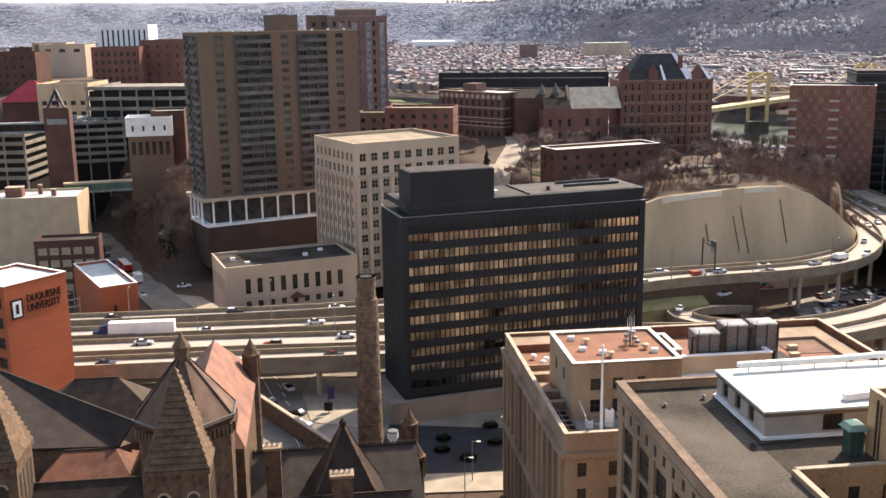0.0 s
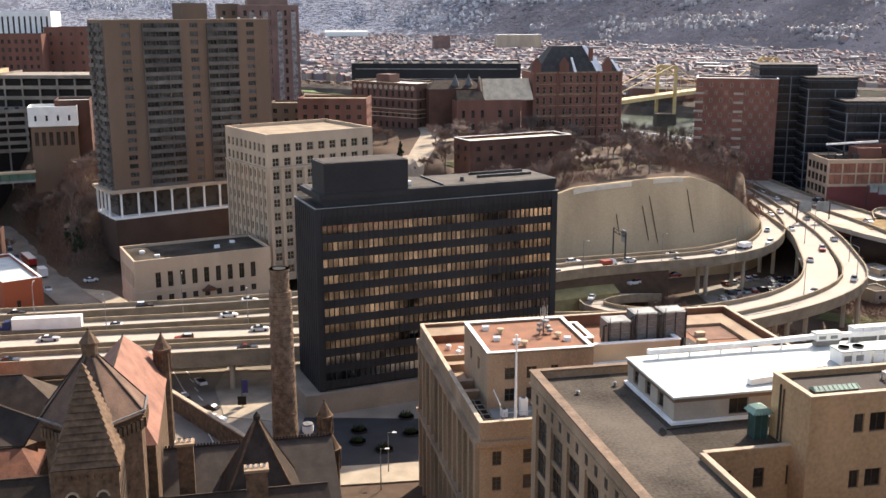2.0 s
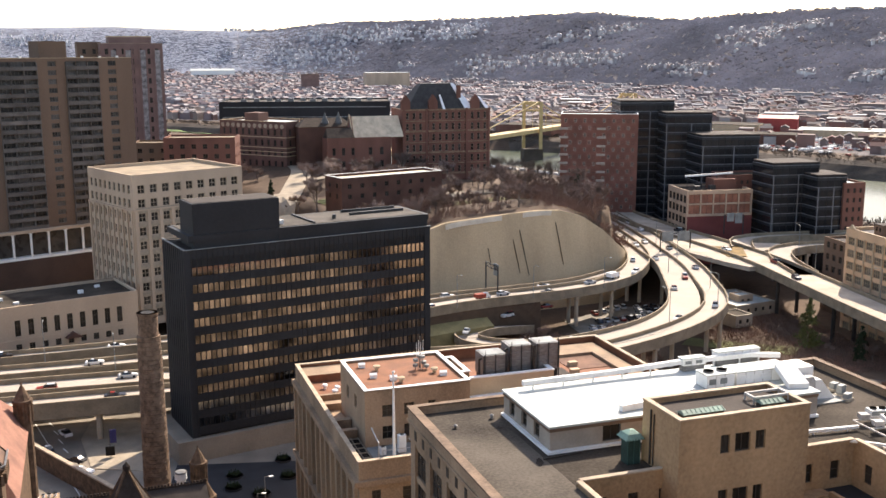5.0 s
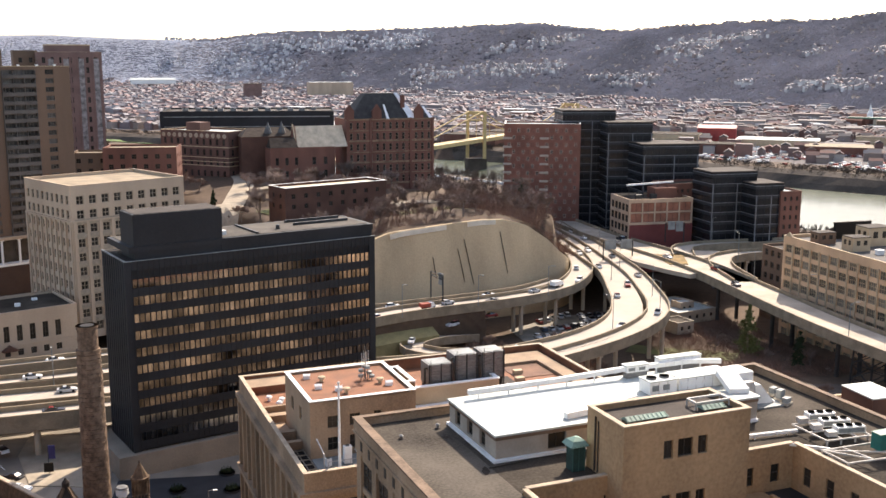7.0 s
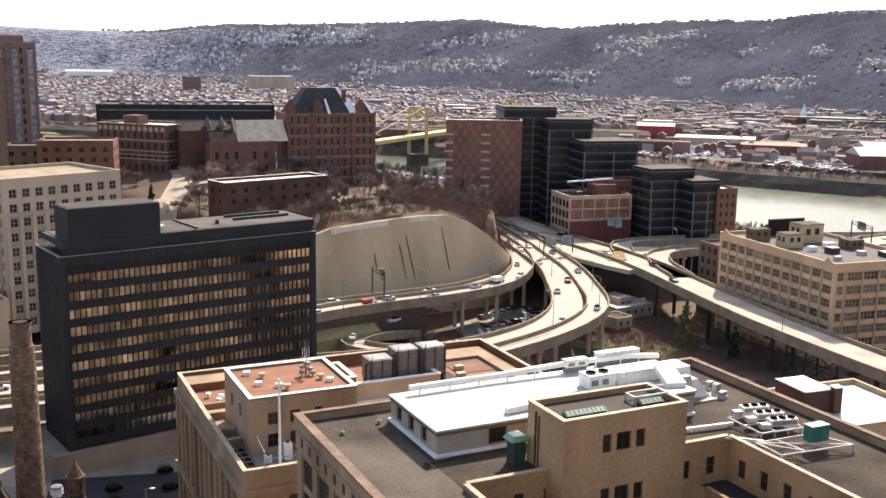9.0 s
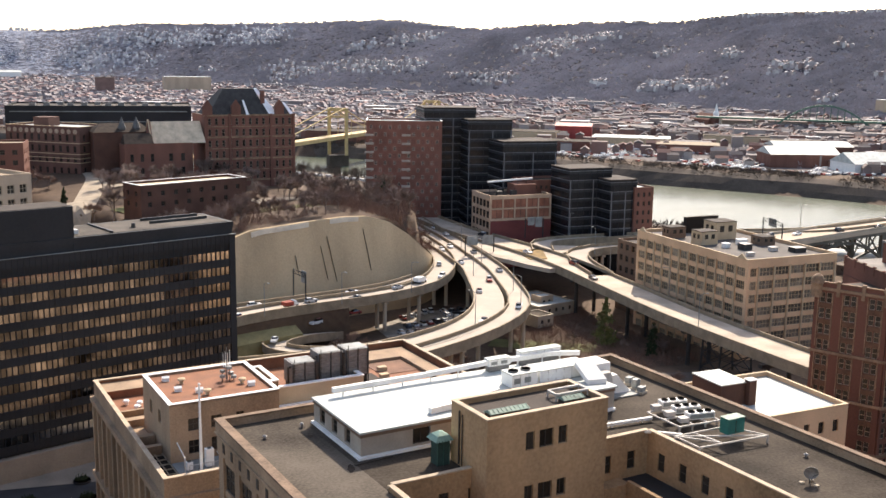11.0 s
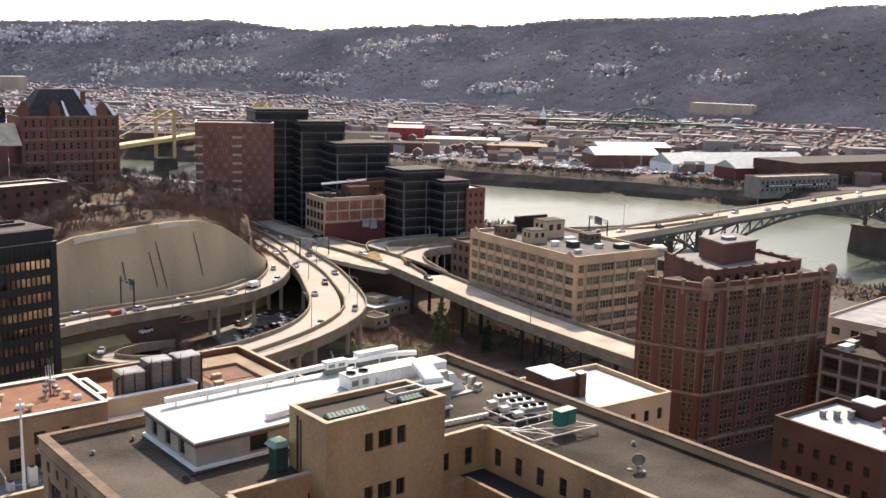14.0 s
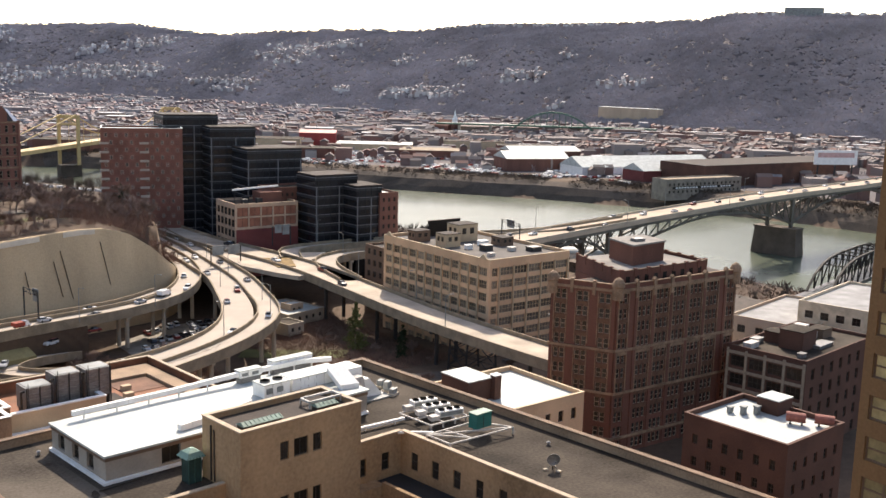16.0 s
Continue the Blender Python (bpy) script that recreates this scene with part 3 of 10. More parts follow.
# ---- black office tower ----
def black_tower():
    t = thing("office_tower", -9.0, 212.2, 0, 18.5, "black steel office tower with bronze windows on a concrete podium", "office building")
    w, d, z0, z1 = 58.0, 16.0, 4.0, 44.4
    part("podium", Shape().box(-3.5, -1.2, -4, w + 2, d + 4, z0 - 0.05), mat("podium_concrete", (0.25, 0.205, 0.155), 0.9, 0.2, 0.15, 3.0, 0.15), t, "pale concrete parking podium")
    part("core", Shape().box(0.5, 0.5, z0, w - 0.5, d - 0.5, z1 - 0.3), BLACK_STEEL, t)
    part("roof", Shape().box(0.3, 0.3, z1 - 0.3, w - 0.3, d - 0.3, z1), DARK_ROOF, t)
    part("roof_slab", Shape().box(1.2, 0.5, z1 + 1.6, w - 0.1, d - 0.4, z1 + 2.9).box(21.0, 0.6, z1, w - 0.4, d - 1, z1 + 1.6).box(4.5, 3.2, z1, 21.0, d - 2, z1 + 1.6), BLACK_STEEL, t, "black set-back top storey")
    part("roof_membrane", Shape().box(2.2, 1.4, z1 + 2.9, w - 1.1, d - 1.4, z1 + 3.0), mat("grey_tar_gravel", (0.1, 0.088, 0.075), 0.95, 0.35, 0.2, 3.0, 0.2, spec=0.1), t)
    part("penthouse", Shape().box(2.4, 0.75, z1 + 0.1, 21.3, 9.6, z1 + 9.4), BLACK_STEEL, t, "black windowless plant room")
    part("penthouse_roof", Shape().box(2.8, 1.2, z1 + 9.4, 20.9, 9.2, z1 + 9.5), DARK_ROOF, t)
    part("roof_hatch", Shape().box(22.4, 4.2, z1 + 3.0, 23.6, 5.4, z1 + 3.9), WHITE_PAINT, t)
    part("roof_vent", Shape().cone(36, 5, z1 + 3.0, z1 + 4.0, 0.5, 0.4, 10), DARK_METAL, t)
    part("kerb", Shape().box(29.6, 1.6, z1 + 3.0, 30.0, d - 1.6, z1 + 3.35), DARK_METAL, t)
    for v in (d - 4.0, d - 8.6):
        part("kerb", Shape().box(41, v, z1 + 3.0, 55, v + 0.4, z1 + 3.6), DARK_METAL, t)
    # spandrels and slim fins
    rows, cols = 11, 48
    fh = 3.62
    for k in range(rows + 1):
        zb = z1 - 1.9 - k * fh
        part("spandrel", Shape().box(-0.02, -0.02, zb - (1.75 if k else 0), w + 0.02, 0.45, zb if k else z1 + 0.1), BLACK_STEEL, t)
    step = (w - 3.0) / cols
    fin = Shape().box(-0.045, -0.12, 0, 0.045, 0.1, z1 - z0 + 0.1).mesh("fin", BLACK_STEEL)
    for i in range(cols + 1):
        part("fin", fin, BLACK_STEEL, t).matrix_basis = pose(1.5 + i * step, 0, z0)
    part("wall", Shape().box(0, 0, z0, 1.4, 0.5, z1).box(w - 1.4, 0, z0, w, 0.5, z1), BLACK_STEEL, t)
    pane = Shape().box(0.06, 0.16, 0, step - 0.06, 0.2, fh - 1.78).mesh("pane", DARK_TINTED)
    for k in range(1, rows):
        for i in range(cols):
            part("pane", pane, DARK_TINTED, t).matrix_basis = pose(1.5 + i * step, 0, z1 - 1.9 - k * fh + 0.02 , random.uniform(-0.25, 0.25), 0, random.uniform(-0.35, 0.35))
    # ribbed side walls
    s = Shape().box(0, 0.5, z0, 0.4, d, z1 + 0.1).box(w - 0.4, 0.5, z0, w, d, z1 + 0.1).box(0.4, d - 0.4, z0, w - 0.4, d, z1 + 0.1)
    part("side_wall", s, BLACK_STEEL, t)
    for i in range(10):
        part("rib", Shape().box(-0.14, 1.0 + i * 1.5, z0, 0, 1.18 + i * 1.5, z1), BLACK_STEEL, t)
    part("rim", Shape().box(-0.1, -0.3, z1 + 0.1, 0.25, d, z1 + 0.35).box(0.25, -0.3, z1 + 0.1, w + 0.1, 0.1, z1 + 0.22), STEEL_GREY, t)
    return t


black_tower()


# ---- city hall block below the camera: parapet roofs round an open court ----
CITY = (20.0, 112.4, 7.2)


def city_block():
    t = thing("city_hall", CITY[0], CITY[1], 0, CITY[2], "pale limestone block with gravel roofs round an open court", "office building")
    w, d0, z1, cu, cv, cr = 57.0, -95.0, 43.0, 9.6, -24.8, 42.3
    # wings, as solid masses round the court
    m = Shape()
    m.box(0.5, d0, 0, cu - 0.5, -0.5, z1 - 0.3).box(cr + 0.5, d0, 0, w - 0.5, -0.5, z1 - 0.3).box(cu - 0.5, cv + 0.5, 0, cr + 0.5, -0.5, z1 - 0.3)
    part("core", m, DARK_ROOF, t)
    r = Shape()
    r.box(cr + 0.4, d0, z1 - 0.3, w - 0.5, -0.5, z1).box(cu - 0.4, cv + 0.4, z1 - 0.3, cr + 0.4, -0.5, z1)
    part("street_roof", Shape().box(0.5, d0, z1 - 0.3, cu - 0.4, -0.5, z1), PALE_GRAVEL, t, "pale stained gravel roof")
    part("roof", r, GRAVEL_ROOF, t, "weathered brown gravel roof")
    # left street wall: bays of paired windows below a carved frieze
    s = Shape()
    s.box(-0.3, d0, z1 - 0.4, 0.5, 0.0, z1 + 0.9).box(-0.15, d0, z1 - 2.9, 0.5, 0, z1 - 0.6).box(-0.5, d0, z1 - 0.6, 0.5, 0, z1 - 0.4)
    part("frieze", s, LIMESTONE, t, "carved limestone frieze")
    s = Shape()
    n = 17
    for i in range(n + 1):
        v = -1.2 - i * 5.5
        part("pilaster", Shape().box(-0.12, v - 0.8, 0, 0.5, v + 0.8, z1 - 2.9), LIMESTONE, t)
    for i in range(n):
        v = -1.2 - i * 5.5 - 2.75
        for k in range(11):
            s.box(0.05, v - 1.95, z1 - 3.6 - k * 3.9, 0.5, v + 1.95, z1 - 2.9 - k * 3.9)
    part("wall", s, LIMESTONE, t)
    fr, pn = window_mesh(3.9, 3.2, 3, 2, 0.12, FRAME_DARK, GLASS)
    for i in range(11):
        for k in range(4):
            wo = part("window", fr, FRAME_DARK, t)
            wo.matrix_basis = pose(0.2, -1.2 - i * 5.5 - 0.8, z1 - 6.8 - k * 3.9, 0, 0, 270)
            part("pane", pn, GLASS, wo)
    # small dark vents in the frieze
    v_me = Shape().box(-0.2, -0.35, 0, -0.13, 0.35, 1.1).mesh("vent", FRAME_DARK)
    for i in range(n * 2):
        part("vent", v_me, FRAME_DARK, t).matrix_basis = pose(0, -2.4 - i * 2.75, z1 - 2.3)
    s = Shape()
    s.box(0.5, -0.5, 0, w, 0.0, z1 + 0.9).box(w - 0.5, d0, 0, w, -0.5, z1 + 0.9)
    part("wall", s, LIMESTONE, t)
    # coping blocks along the parapets
    c = Shape()
    c.box(-0.45, d0, z1 + 0.9, 0.6, 0.1, z1 + 1.1).box(0.6, -0.65, z1 + 0.9, w + 0.1, 0.1, z1 + 1.1).box(w - 0.65, d0, z1 + 0.9, w + 0.1, -0.65, z1 + 1.1)
    part("coping", c, mat("rusty_coping", (0.17, 0.115, 0.078), 0.85, 0.4, 0.6, 4.0, 0.2), t)
    # court walls of yellow-buff brick with windows
    def court(origin, yaw, length, n, off):
        sub = Shape()
        cols = even(0.6, length - 0.6, n, 1.15)
        rows = [(z1 - 3.6 - 4.0 * k, 2.1) for k in range(6)]
        edge, body = 0.0, []
        for c0, cw in cols + [(length, 0)]:
            sub.box(edge, 0, 0, c0, 0.4, z1 + 0.55)
            if cw:
                low = 0.0
                for r0, rh in sorted(rows) + [(z1 + 0.55, 0)]:
                    sub.box(c0, 0, low, c0 + cw, 0.4, r0)
                    low = r0 + rh
            edge = c0 + cw
        ob = part("court_wall", sub, BEIGE_BRICK, t, "buff brick court wall")
        at = pose(*origin, 0, 0, 0, yaw)
        ob.matrix_basis = at
        f2, p2 = window_mesh(1.15, 2.1, 1, 2, 0.07, FRAME_DARK, GLASS)
        for c0, _ in cols if yaw != 90 else ():
            for r0, _ in rows[:3]:
                wo = part("window", f2, FRAME_DARK, t)
                wo.matrix_basis = at @ Matrix.Translation((c0, 0.15, r0))
                part("pane", p2, GLASS, wo)
        cp = part("coping", Shape().box(0, -0.1, z1 + 0.55, length, 0.5, z1 + 0.68), TERRACOTTA, t)
        cp.matrix_basis = at
    court((cr, cv), 270, 60, 17, 0)          # right side of the court
    court((cu, cv - 60), 90, 60, 17, 0)      # left side
    court((cu, cv), 0, cr - cu, 9, 0)        # far side
    part("court_roof", Shape().box(38.4, cv - 60, z1 - 5.5, cr - 0.02, cv - 0.02, z1 - 4.6), BLACK_STEEL, t, "black roof strip in the court")
    part("court_kerb", Shape().box(37.9, cv - 60, z1 - 29.4, 38.4, cv - 1.8, z1 - 4.0), BEIGE_BRICK, t)
    part("court_ledge", Shape().box(33.95, cv - 1.8, z1 - 29.4, 38.38, cv - 0.02, z1 - 4.4), BEIGE_BRICK, t)
    part("court_floor", Shape().box(cu, cv - 60, z1 - 30, cr, cv, z1 - 29.5), DARK_ROOF, t)
    return t


city_block()


def city_local(u, v):
    c, s = math.cos(radians(CITY[2])), math.sin(radians(CITY[2]))
    return CITY[0] + u * c - v * s, CITY[1] + u * s + v * c


def roof_rooms():
    # the low block with a white roof
    x, y = city_local(10.3, -16.2)
    t = thing("rooftop_block", x, y, 43.0, CITY[2], "low grey rooftop block under a bright white membrane roof", "rooftop structure")
    w, d, h = 34.0, 12.6, 2.8
    PALE_WALL = mat("pale_grey_paint", (0.33, 0.285, 0.235), 0.8, 0.15, 0.4, 4.0, 0.08)
    facade(t, "left", w, d, 0, h, [(1.6, 1.5), (5.0, 1.5), (8.4, 1.5)], [(0.6, 1.8)], PALE_WALL, nx=1, ny=2)
    facade(t, "front", w, d, 0, h, [(6.2, 2.2)], [(0.5, 1.8)], PALE_WALL, nx=2, ny=1)
    shell(t, w, d, 0, h, WHITE_ROOF, PALE_WALL, ("back", "right"), 0, 0.4)
    part("white_roof", Shape().box(-0.25, -0.25, h, w + 0.25, d + 0.25, h + 0.22), WHITE_ROOF, t, "bright white roof membrane")
    part("base_kerb", Shape().box(-0.4, -0.4, 0, w, 0, 0.3).box(-0.4, 0, 0, 0, d, 0.3), WHITE_PAINT, t)
    part("fascia", Shape().box(-0.14, -0.14, h - 0.42, w, 0, h).box(-0.14, 0, h - 0.42, 0, d, h), BRICK_BROWN, t, "brown fascia below the roof edge")
    # the buff lift house over the court
    x, y = city_local(18.7, -27.6)
    p = thing("lift_house", x, y, 0, CITY[2], "buff brick lift house with three small windows", "rooftop structure")
    w, d, z1 = 15.2, 7.0, 49.0
    cols = [(4.7, 1.1), (6.4, 1.8), (8.8, 1.15)]
    facade(p, "front", w, d, 20, z1, cols, [(45.55, 1.95), (39.8, 1.9), (35.0, 1.9)], BEIGE_BRICK, nx=2, ny=1)
    shell(p, w, d, 20, z1, DARK_ROOF, BEIGE_BRICK, ("back", "left", "right"), 0.55, 0.4, coping=TERRACOTTA)
    part("downpipe", Shape().cone(-0.12, 5.2, 43.2, z1, 0.1, 0.1, 8).cone(-0.12, 4.6, 43.2, z1 - 0.3, 0.07, 0.07, 8), FRAME_DARK, p)


roof_rooms()


# ---- county building with orange tile roofs ----
COUNTY = (16.0, 130.3, 6.5)


def county_block():
    t = thing("county_office", COUNTY[0], COUNTY[1], 0, COUNTY[2], "limestone office block with tall pilasters and orange tile roofs", "office building")
    w, d, z1 = 59.0, 46.5, 29.0
    rows = [(z1 - 5.4 - 3.8 * k, 2.1) for k in range(6)]
    lc = even(1.0, d - 1.0, 12, 1.5)
    facade(t, "left", w, d, -3, z1 - 1.0, lc, rows, LIMESTONE, nx=2, ny=3)
    facade(t, "front", w, d, -3, z1 - 1.0, [(1.8, 1.3), (6.2, 2.9), (11.0, 2.9), (16, 1.5), (22, 1.5), (28, 1.5), (34, 1.5)], rows, LIMESTONE, nx=2, ny=3)
    part("medallion", Shape().lathe(0, 0, [(0.42, 0), (0.42, 0.1), (0.28, 0.16), (0.0, 0.16)], 14), TERRACOTTA, t, "small round carved medallion").matrix_basis = pose(2.45, 0, 26.9, 90)
    shell(t, w, d, -3, z1 - 1.0, TILE_ORANGE, LIMESTONE, ("back", "right"), 2.0, 0.5, coping=TERRACOTTA)
    for i in range(13):
        v = 1.0 + (d - 2.0) / 12 * i
        part("pilaster", Shape().box(-0.55, v - 0.45, -3, 0, v + 0.45, z1 - 2.4), LIMESTONE, t)
    part("belt_course", Shape().box(-0.9, -0.5, 13.6, w, 0, 14.3).box(-0.9, 0, 13.6, 0, d, 14.3), LIMESTONE, t)
    for i in range(12):
        v = 1.0 + (d - 2.0) / 12 * (i + 0.5)
        part("bay_mullion", Shape().box(-0.22, v - 0.16, 14.3, 0.02, v + 0.16, z1 - 3.0), LIMESTONE, t)
    part("cornice", Shape().box(-0.75, -0.6, z1 - 2.4, w, 0, z1 - 1.6).box(-0.75, 0, z1 - 2.4, 0, d, z1 - 1.6), LIMESTONE, t)
    part("brick_lining", Shape().box(0.52, 0.52, z1 - 1, 0.6, d - 0.52, z1 + 0.9).box(0.6, d - 0.6, z1 - 1, w - 0.52, d - 0.52, z1 + 0.9).box(w - 0.6, 0.52, z1 - 1, w - 0.52, d - 0.6, z1 + 0.9), TILE_ORANGE, t, "orange brick inside the parapet")
    # penthouse
    h = 36.7
    q = thing("rooftop_house", 0, 0, 0, 0, "limestone rooftop house with an orange tile terrace", "rooftop structure")
    c, s = math.cos(radians(COUNTY[2])), math.sin(radians(COUNTY[2]))
    u, v = 3.3, 9.3
    q.matrix_basis = pose(COUNTY[0] + u * c - v * s, COUNTY[1] + u * s + v * c, 0, 0, 0, COUNTY[2])
    pw, pd = 16.1, 15.4
    facade(q, "front", pw, pd, 28, h, [(2.6, 1.6), (5.9, 1.6), (9.6, 1.2)], [(h - 4.2, 1.8), (h - 7.6, 2.0)], LIMESTONE, nx=2, ny=2)
    facade(q, "left", pw, pd, 28, h, [(4.0, 1.4), (9.0, 1.4)], [(h - 4.4, 2.0)], LIMESTONE, nx=2, ny=2)
    shell(q, pw, pd, 28, h - 0.3, TILE_ORANGE, LIMESTONE, ("back", "right"), 0.3, 0.45, coping=WHITE_PAINT)
    # side terraces: cross walls, brick wells and a grating walk; the cream wall that hides the plant deck
    part("terrace", Shape().box(0.6, 31.5, z1 - 1, 12, 40.8, z1 - 0.75), TILE_ORANGE, t, "orange tile terrace")
    part("terrace_wall", Shape().box(0.6, 41.0, z1 - 1, 12, d - 0.6, z1 + 0.5), LIMESTONE, t)
    part("terrace_lining", Shape().box(0.62, 40.9, z1 - 1, 12, 41.0, z1 + 0.45), TILE_ORANGE, t, "orange brick lining")
    for v0, v1, top in ((13.6, 14.6, 0.4), (17.6, 18.6, 0.6), (25.6, 27.0, 0.5), (30.9, 31.5, 0.2)):
        part("cross_wall", Shape().box(0.6, v0, z1 - 1, 12 if v0 > 25 else 3.2, v1, z1 + top), LIMESTONE, t)
    for v0, v1, z in ((14.6, 17.6, 0.4), (18.6, 25.6, 0.6), (27.0, 30.9, 0.2)):
        part("well_floor", Shape().box(0.6, v0, z1 - 1, 12 if v0 > 25 else 3.2, v1, z1 - 1 + 0.1 + z * 0.5), TILE_ORANGE if v0 < 18 else LIMESTONE, t)
    part("front_deck", Shape().box(3.4, 0.6, z1 - 1, 11.5, 9.2, z1 - 0.8), STEEL_GREY, t)
    part("side_walk", Shape().box(0.6, 0.6, z1 - 1, 3.3, 13.5, z1 - 0.85), DARK_ROOF, t)
    part("shaft", Shape().box(19.5, 18.6, z1 - 1, 20.0, 27.0, 34.8).box(22.2, 18.6, z1 - 1, 22.7, 27.0, 34.8).box(20.0, 18.6, z1 - 1, 22.2, 19.1, 34.8).box(20.0, 26.5, z1 - 1, 22.2, 27.0, 34.8).box(20.0, 19.1, z1 - 1, 22.2, 26.5, 32.0), LIMESTONE, t, "open stone shaft beside the rooftop house")
    part("shaft_cap", Shape().box(19.4, 18.5, 34.8, 20.1, 27.1, 35.0).box(22.1, 18.5, 34.8, 22.8, 27.1, 35.0).box(20.1, 18.5, 34.8, 22.1, 19.2, 35.0).box(20.1, 26.4, 34.8, 22.1, 27.1, 35.0), WHITE_PAINT, t)
    part("plant_deck", Shape().box(22.8, 21.6, z1 - 1, 43.4, 28.5, 30.4), DARK_ROOF, t)
    part("cream_wall", Shape().box(22.8, 20.9, z1 - 1, 38.4, 21.5, 32.8).box(37.8, 21.5, z1 - 1, 38.4, 24.5, 32.8), CREAM, t, "cream rendered wall round the plant deck")
    part("cream_cap", Shape().box(22.8, 20.8, 32.8, 38.5, 21.6, 33.0).box(37.7, 21.6, 32.8, 38.5, 24.6, 33.0), WHITE_PAINT, t)
    part("low_cap", Shape().box(22.8, 17.0, z1 - 1, 31.0, 20.8, 30.0).box(22.7, 16.8, 30.0, 31.2, 17.3, 30.2), WHITE_PAINT, t)
    part("orange_terrace", Shape().box(43.5, 2, z1 - 1, w - 0.6, 12, z1 + 1.4), TILE_ORANGE, t, "orange tile terrace")
    return t


county_block()


# ---- tan ten-storey block and its low wing ----
def tan_tower():
    t = thing("office_block", -26.5, 306.9, 0, 30.0, "tan limestone office block with paired windows in tall piers", "office building")
    w, d, z0, z1 = 36.5, 30.5, 4, 48.2
    rows = [(z1 - 4.6 - 4.15 * k, 2.5) for k in range(10)]
    facade(t, "front", w, d, z0, z1, even(0.8, w - 0.8, 9, 2.2), rows, TAN_STONE, FRAME_PALE, nx=2, ny=2, bar=0.13, split=False)
    facade(t, "left", w, d, z0, z1, even(0.8, d - 0.8, 9, 1.7), rows, TAN_STONE, FRAME_PALE, nx=2, ny=2, bar=0.13, split=False)
    shell(t, w, d, z0, z1, TAN_ROOF, TAN_STONE, ("back", "right"), 0.9, 0.4, coping=TAN_STONE)
    for i in range(10):
        part("pier", Shape().box(0.8 + (w - 1.6) / 9 * i - 0.45, -0.3, z0, 0.8 + (w - 1.6) / 9 * i + 0.45, 0, z1 - 9.6), TAN_STONE, t)
    part("belt_course", Shape().box(-0.45, -0.4, z1 - 9.6, w, 0, z1 - 9.2).box(-0.45, 0, z1 - 9.6, 0, d, z1 - 9.2), TAN_STONE, t)
    for k in range(2, 10):
        part("spandrel", Shape().box(0.8, -0.1, z1 - 4.6 - 4.15 * k + 2.55, w - 0.8, 0, z1 - 4.6 - 4.15 * (k - 1) - 0.05), FRAME_PALE, t)
    for i in range(10):
        part("pier", Shape().box(-0.4, 0.8 + (d - 1.6) / 9 * i - 0.45, z0, 0, 0.8 + (d - 1.6) / 9 * i + 0.45, z1 - 9.6), TAN_STONE, t)
    l = thing("low_wing", -61.7, 280.4, 0, 22.3, "low tan stone wing with tall narrow windows and a gravel roof", "office building")
    w, d, z0, z1 = 38.9, 21.0, 3, 17.0
    facade(l, "front", w, d, z0, z1, [(5.6 + 3.4 * i, 1.5) for i in range(9)], [(5.6, 1.8), (9.6, 4.4)], TAN_STONE, nx=2, ny=3)
    facade(l, "left", w, d, z0, z1, even(1.5, d - 1.5, 7, 1.2), [(9.6, 4.4)], TAN_STONE, nx=2, ny=3)
    shell(l, w, d, z0, z1, GRAVEL_ROOF, TAN_STONE, ("back", "right"), 0.7, 0.4, coping=TAN_STONE)
    part("base_course", Shape().box(-0.15, -0.15, z0, w, 0, 4.6).box(-0.15, 0, z0, 0, d, 4.6), TAN_STONE, l)
    part("string_course", Shape().box(-0.12, -0.12, 8.3, w, 0, 8.7).box(-0.12, 0, 8.3, 0, d, 8.7), TAN_STONE, l)
    part("canopy", Shape().gable(18.2, -2.2, 22.6, 0.0, 7.4, 8.9, "y"), BRICK_DARK, l, "dark red entrance canopy")
    for u, v, h in ((4, 12, 0.8), (7, 6, 0.6), (25, 9, 0.9), (31, 14, 0.7)):
        part("roof_hatch", Shape().box(u, v, z1, u + 1.4, v + 1.0, z1 + h), WHITE_PAINT, l)


tan_tower()


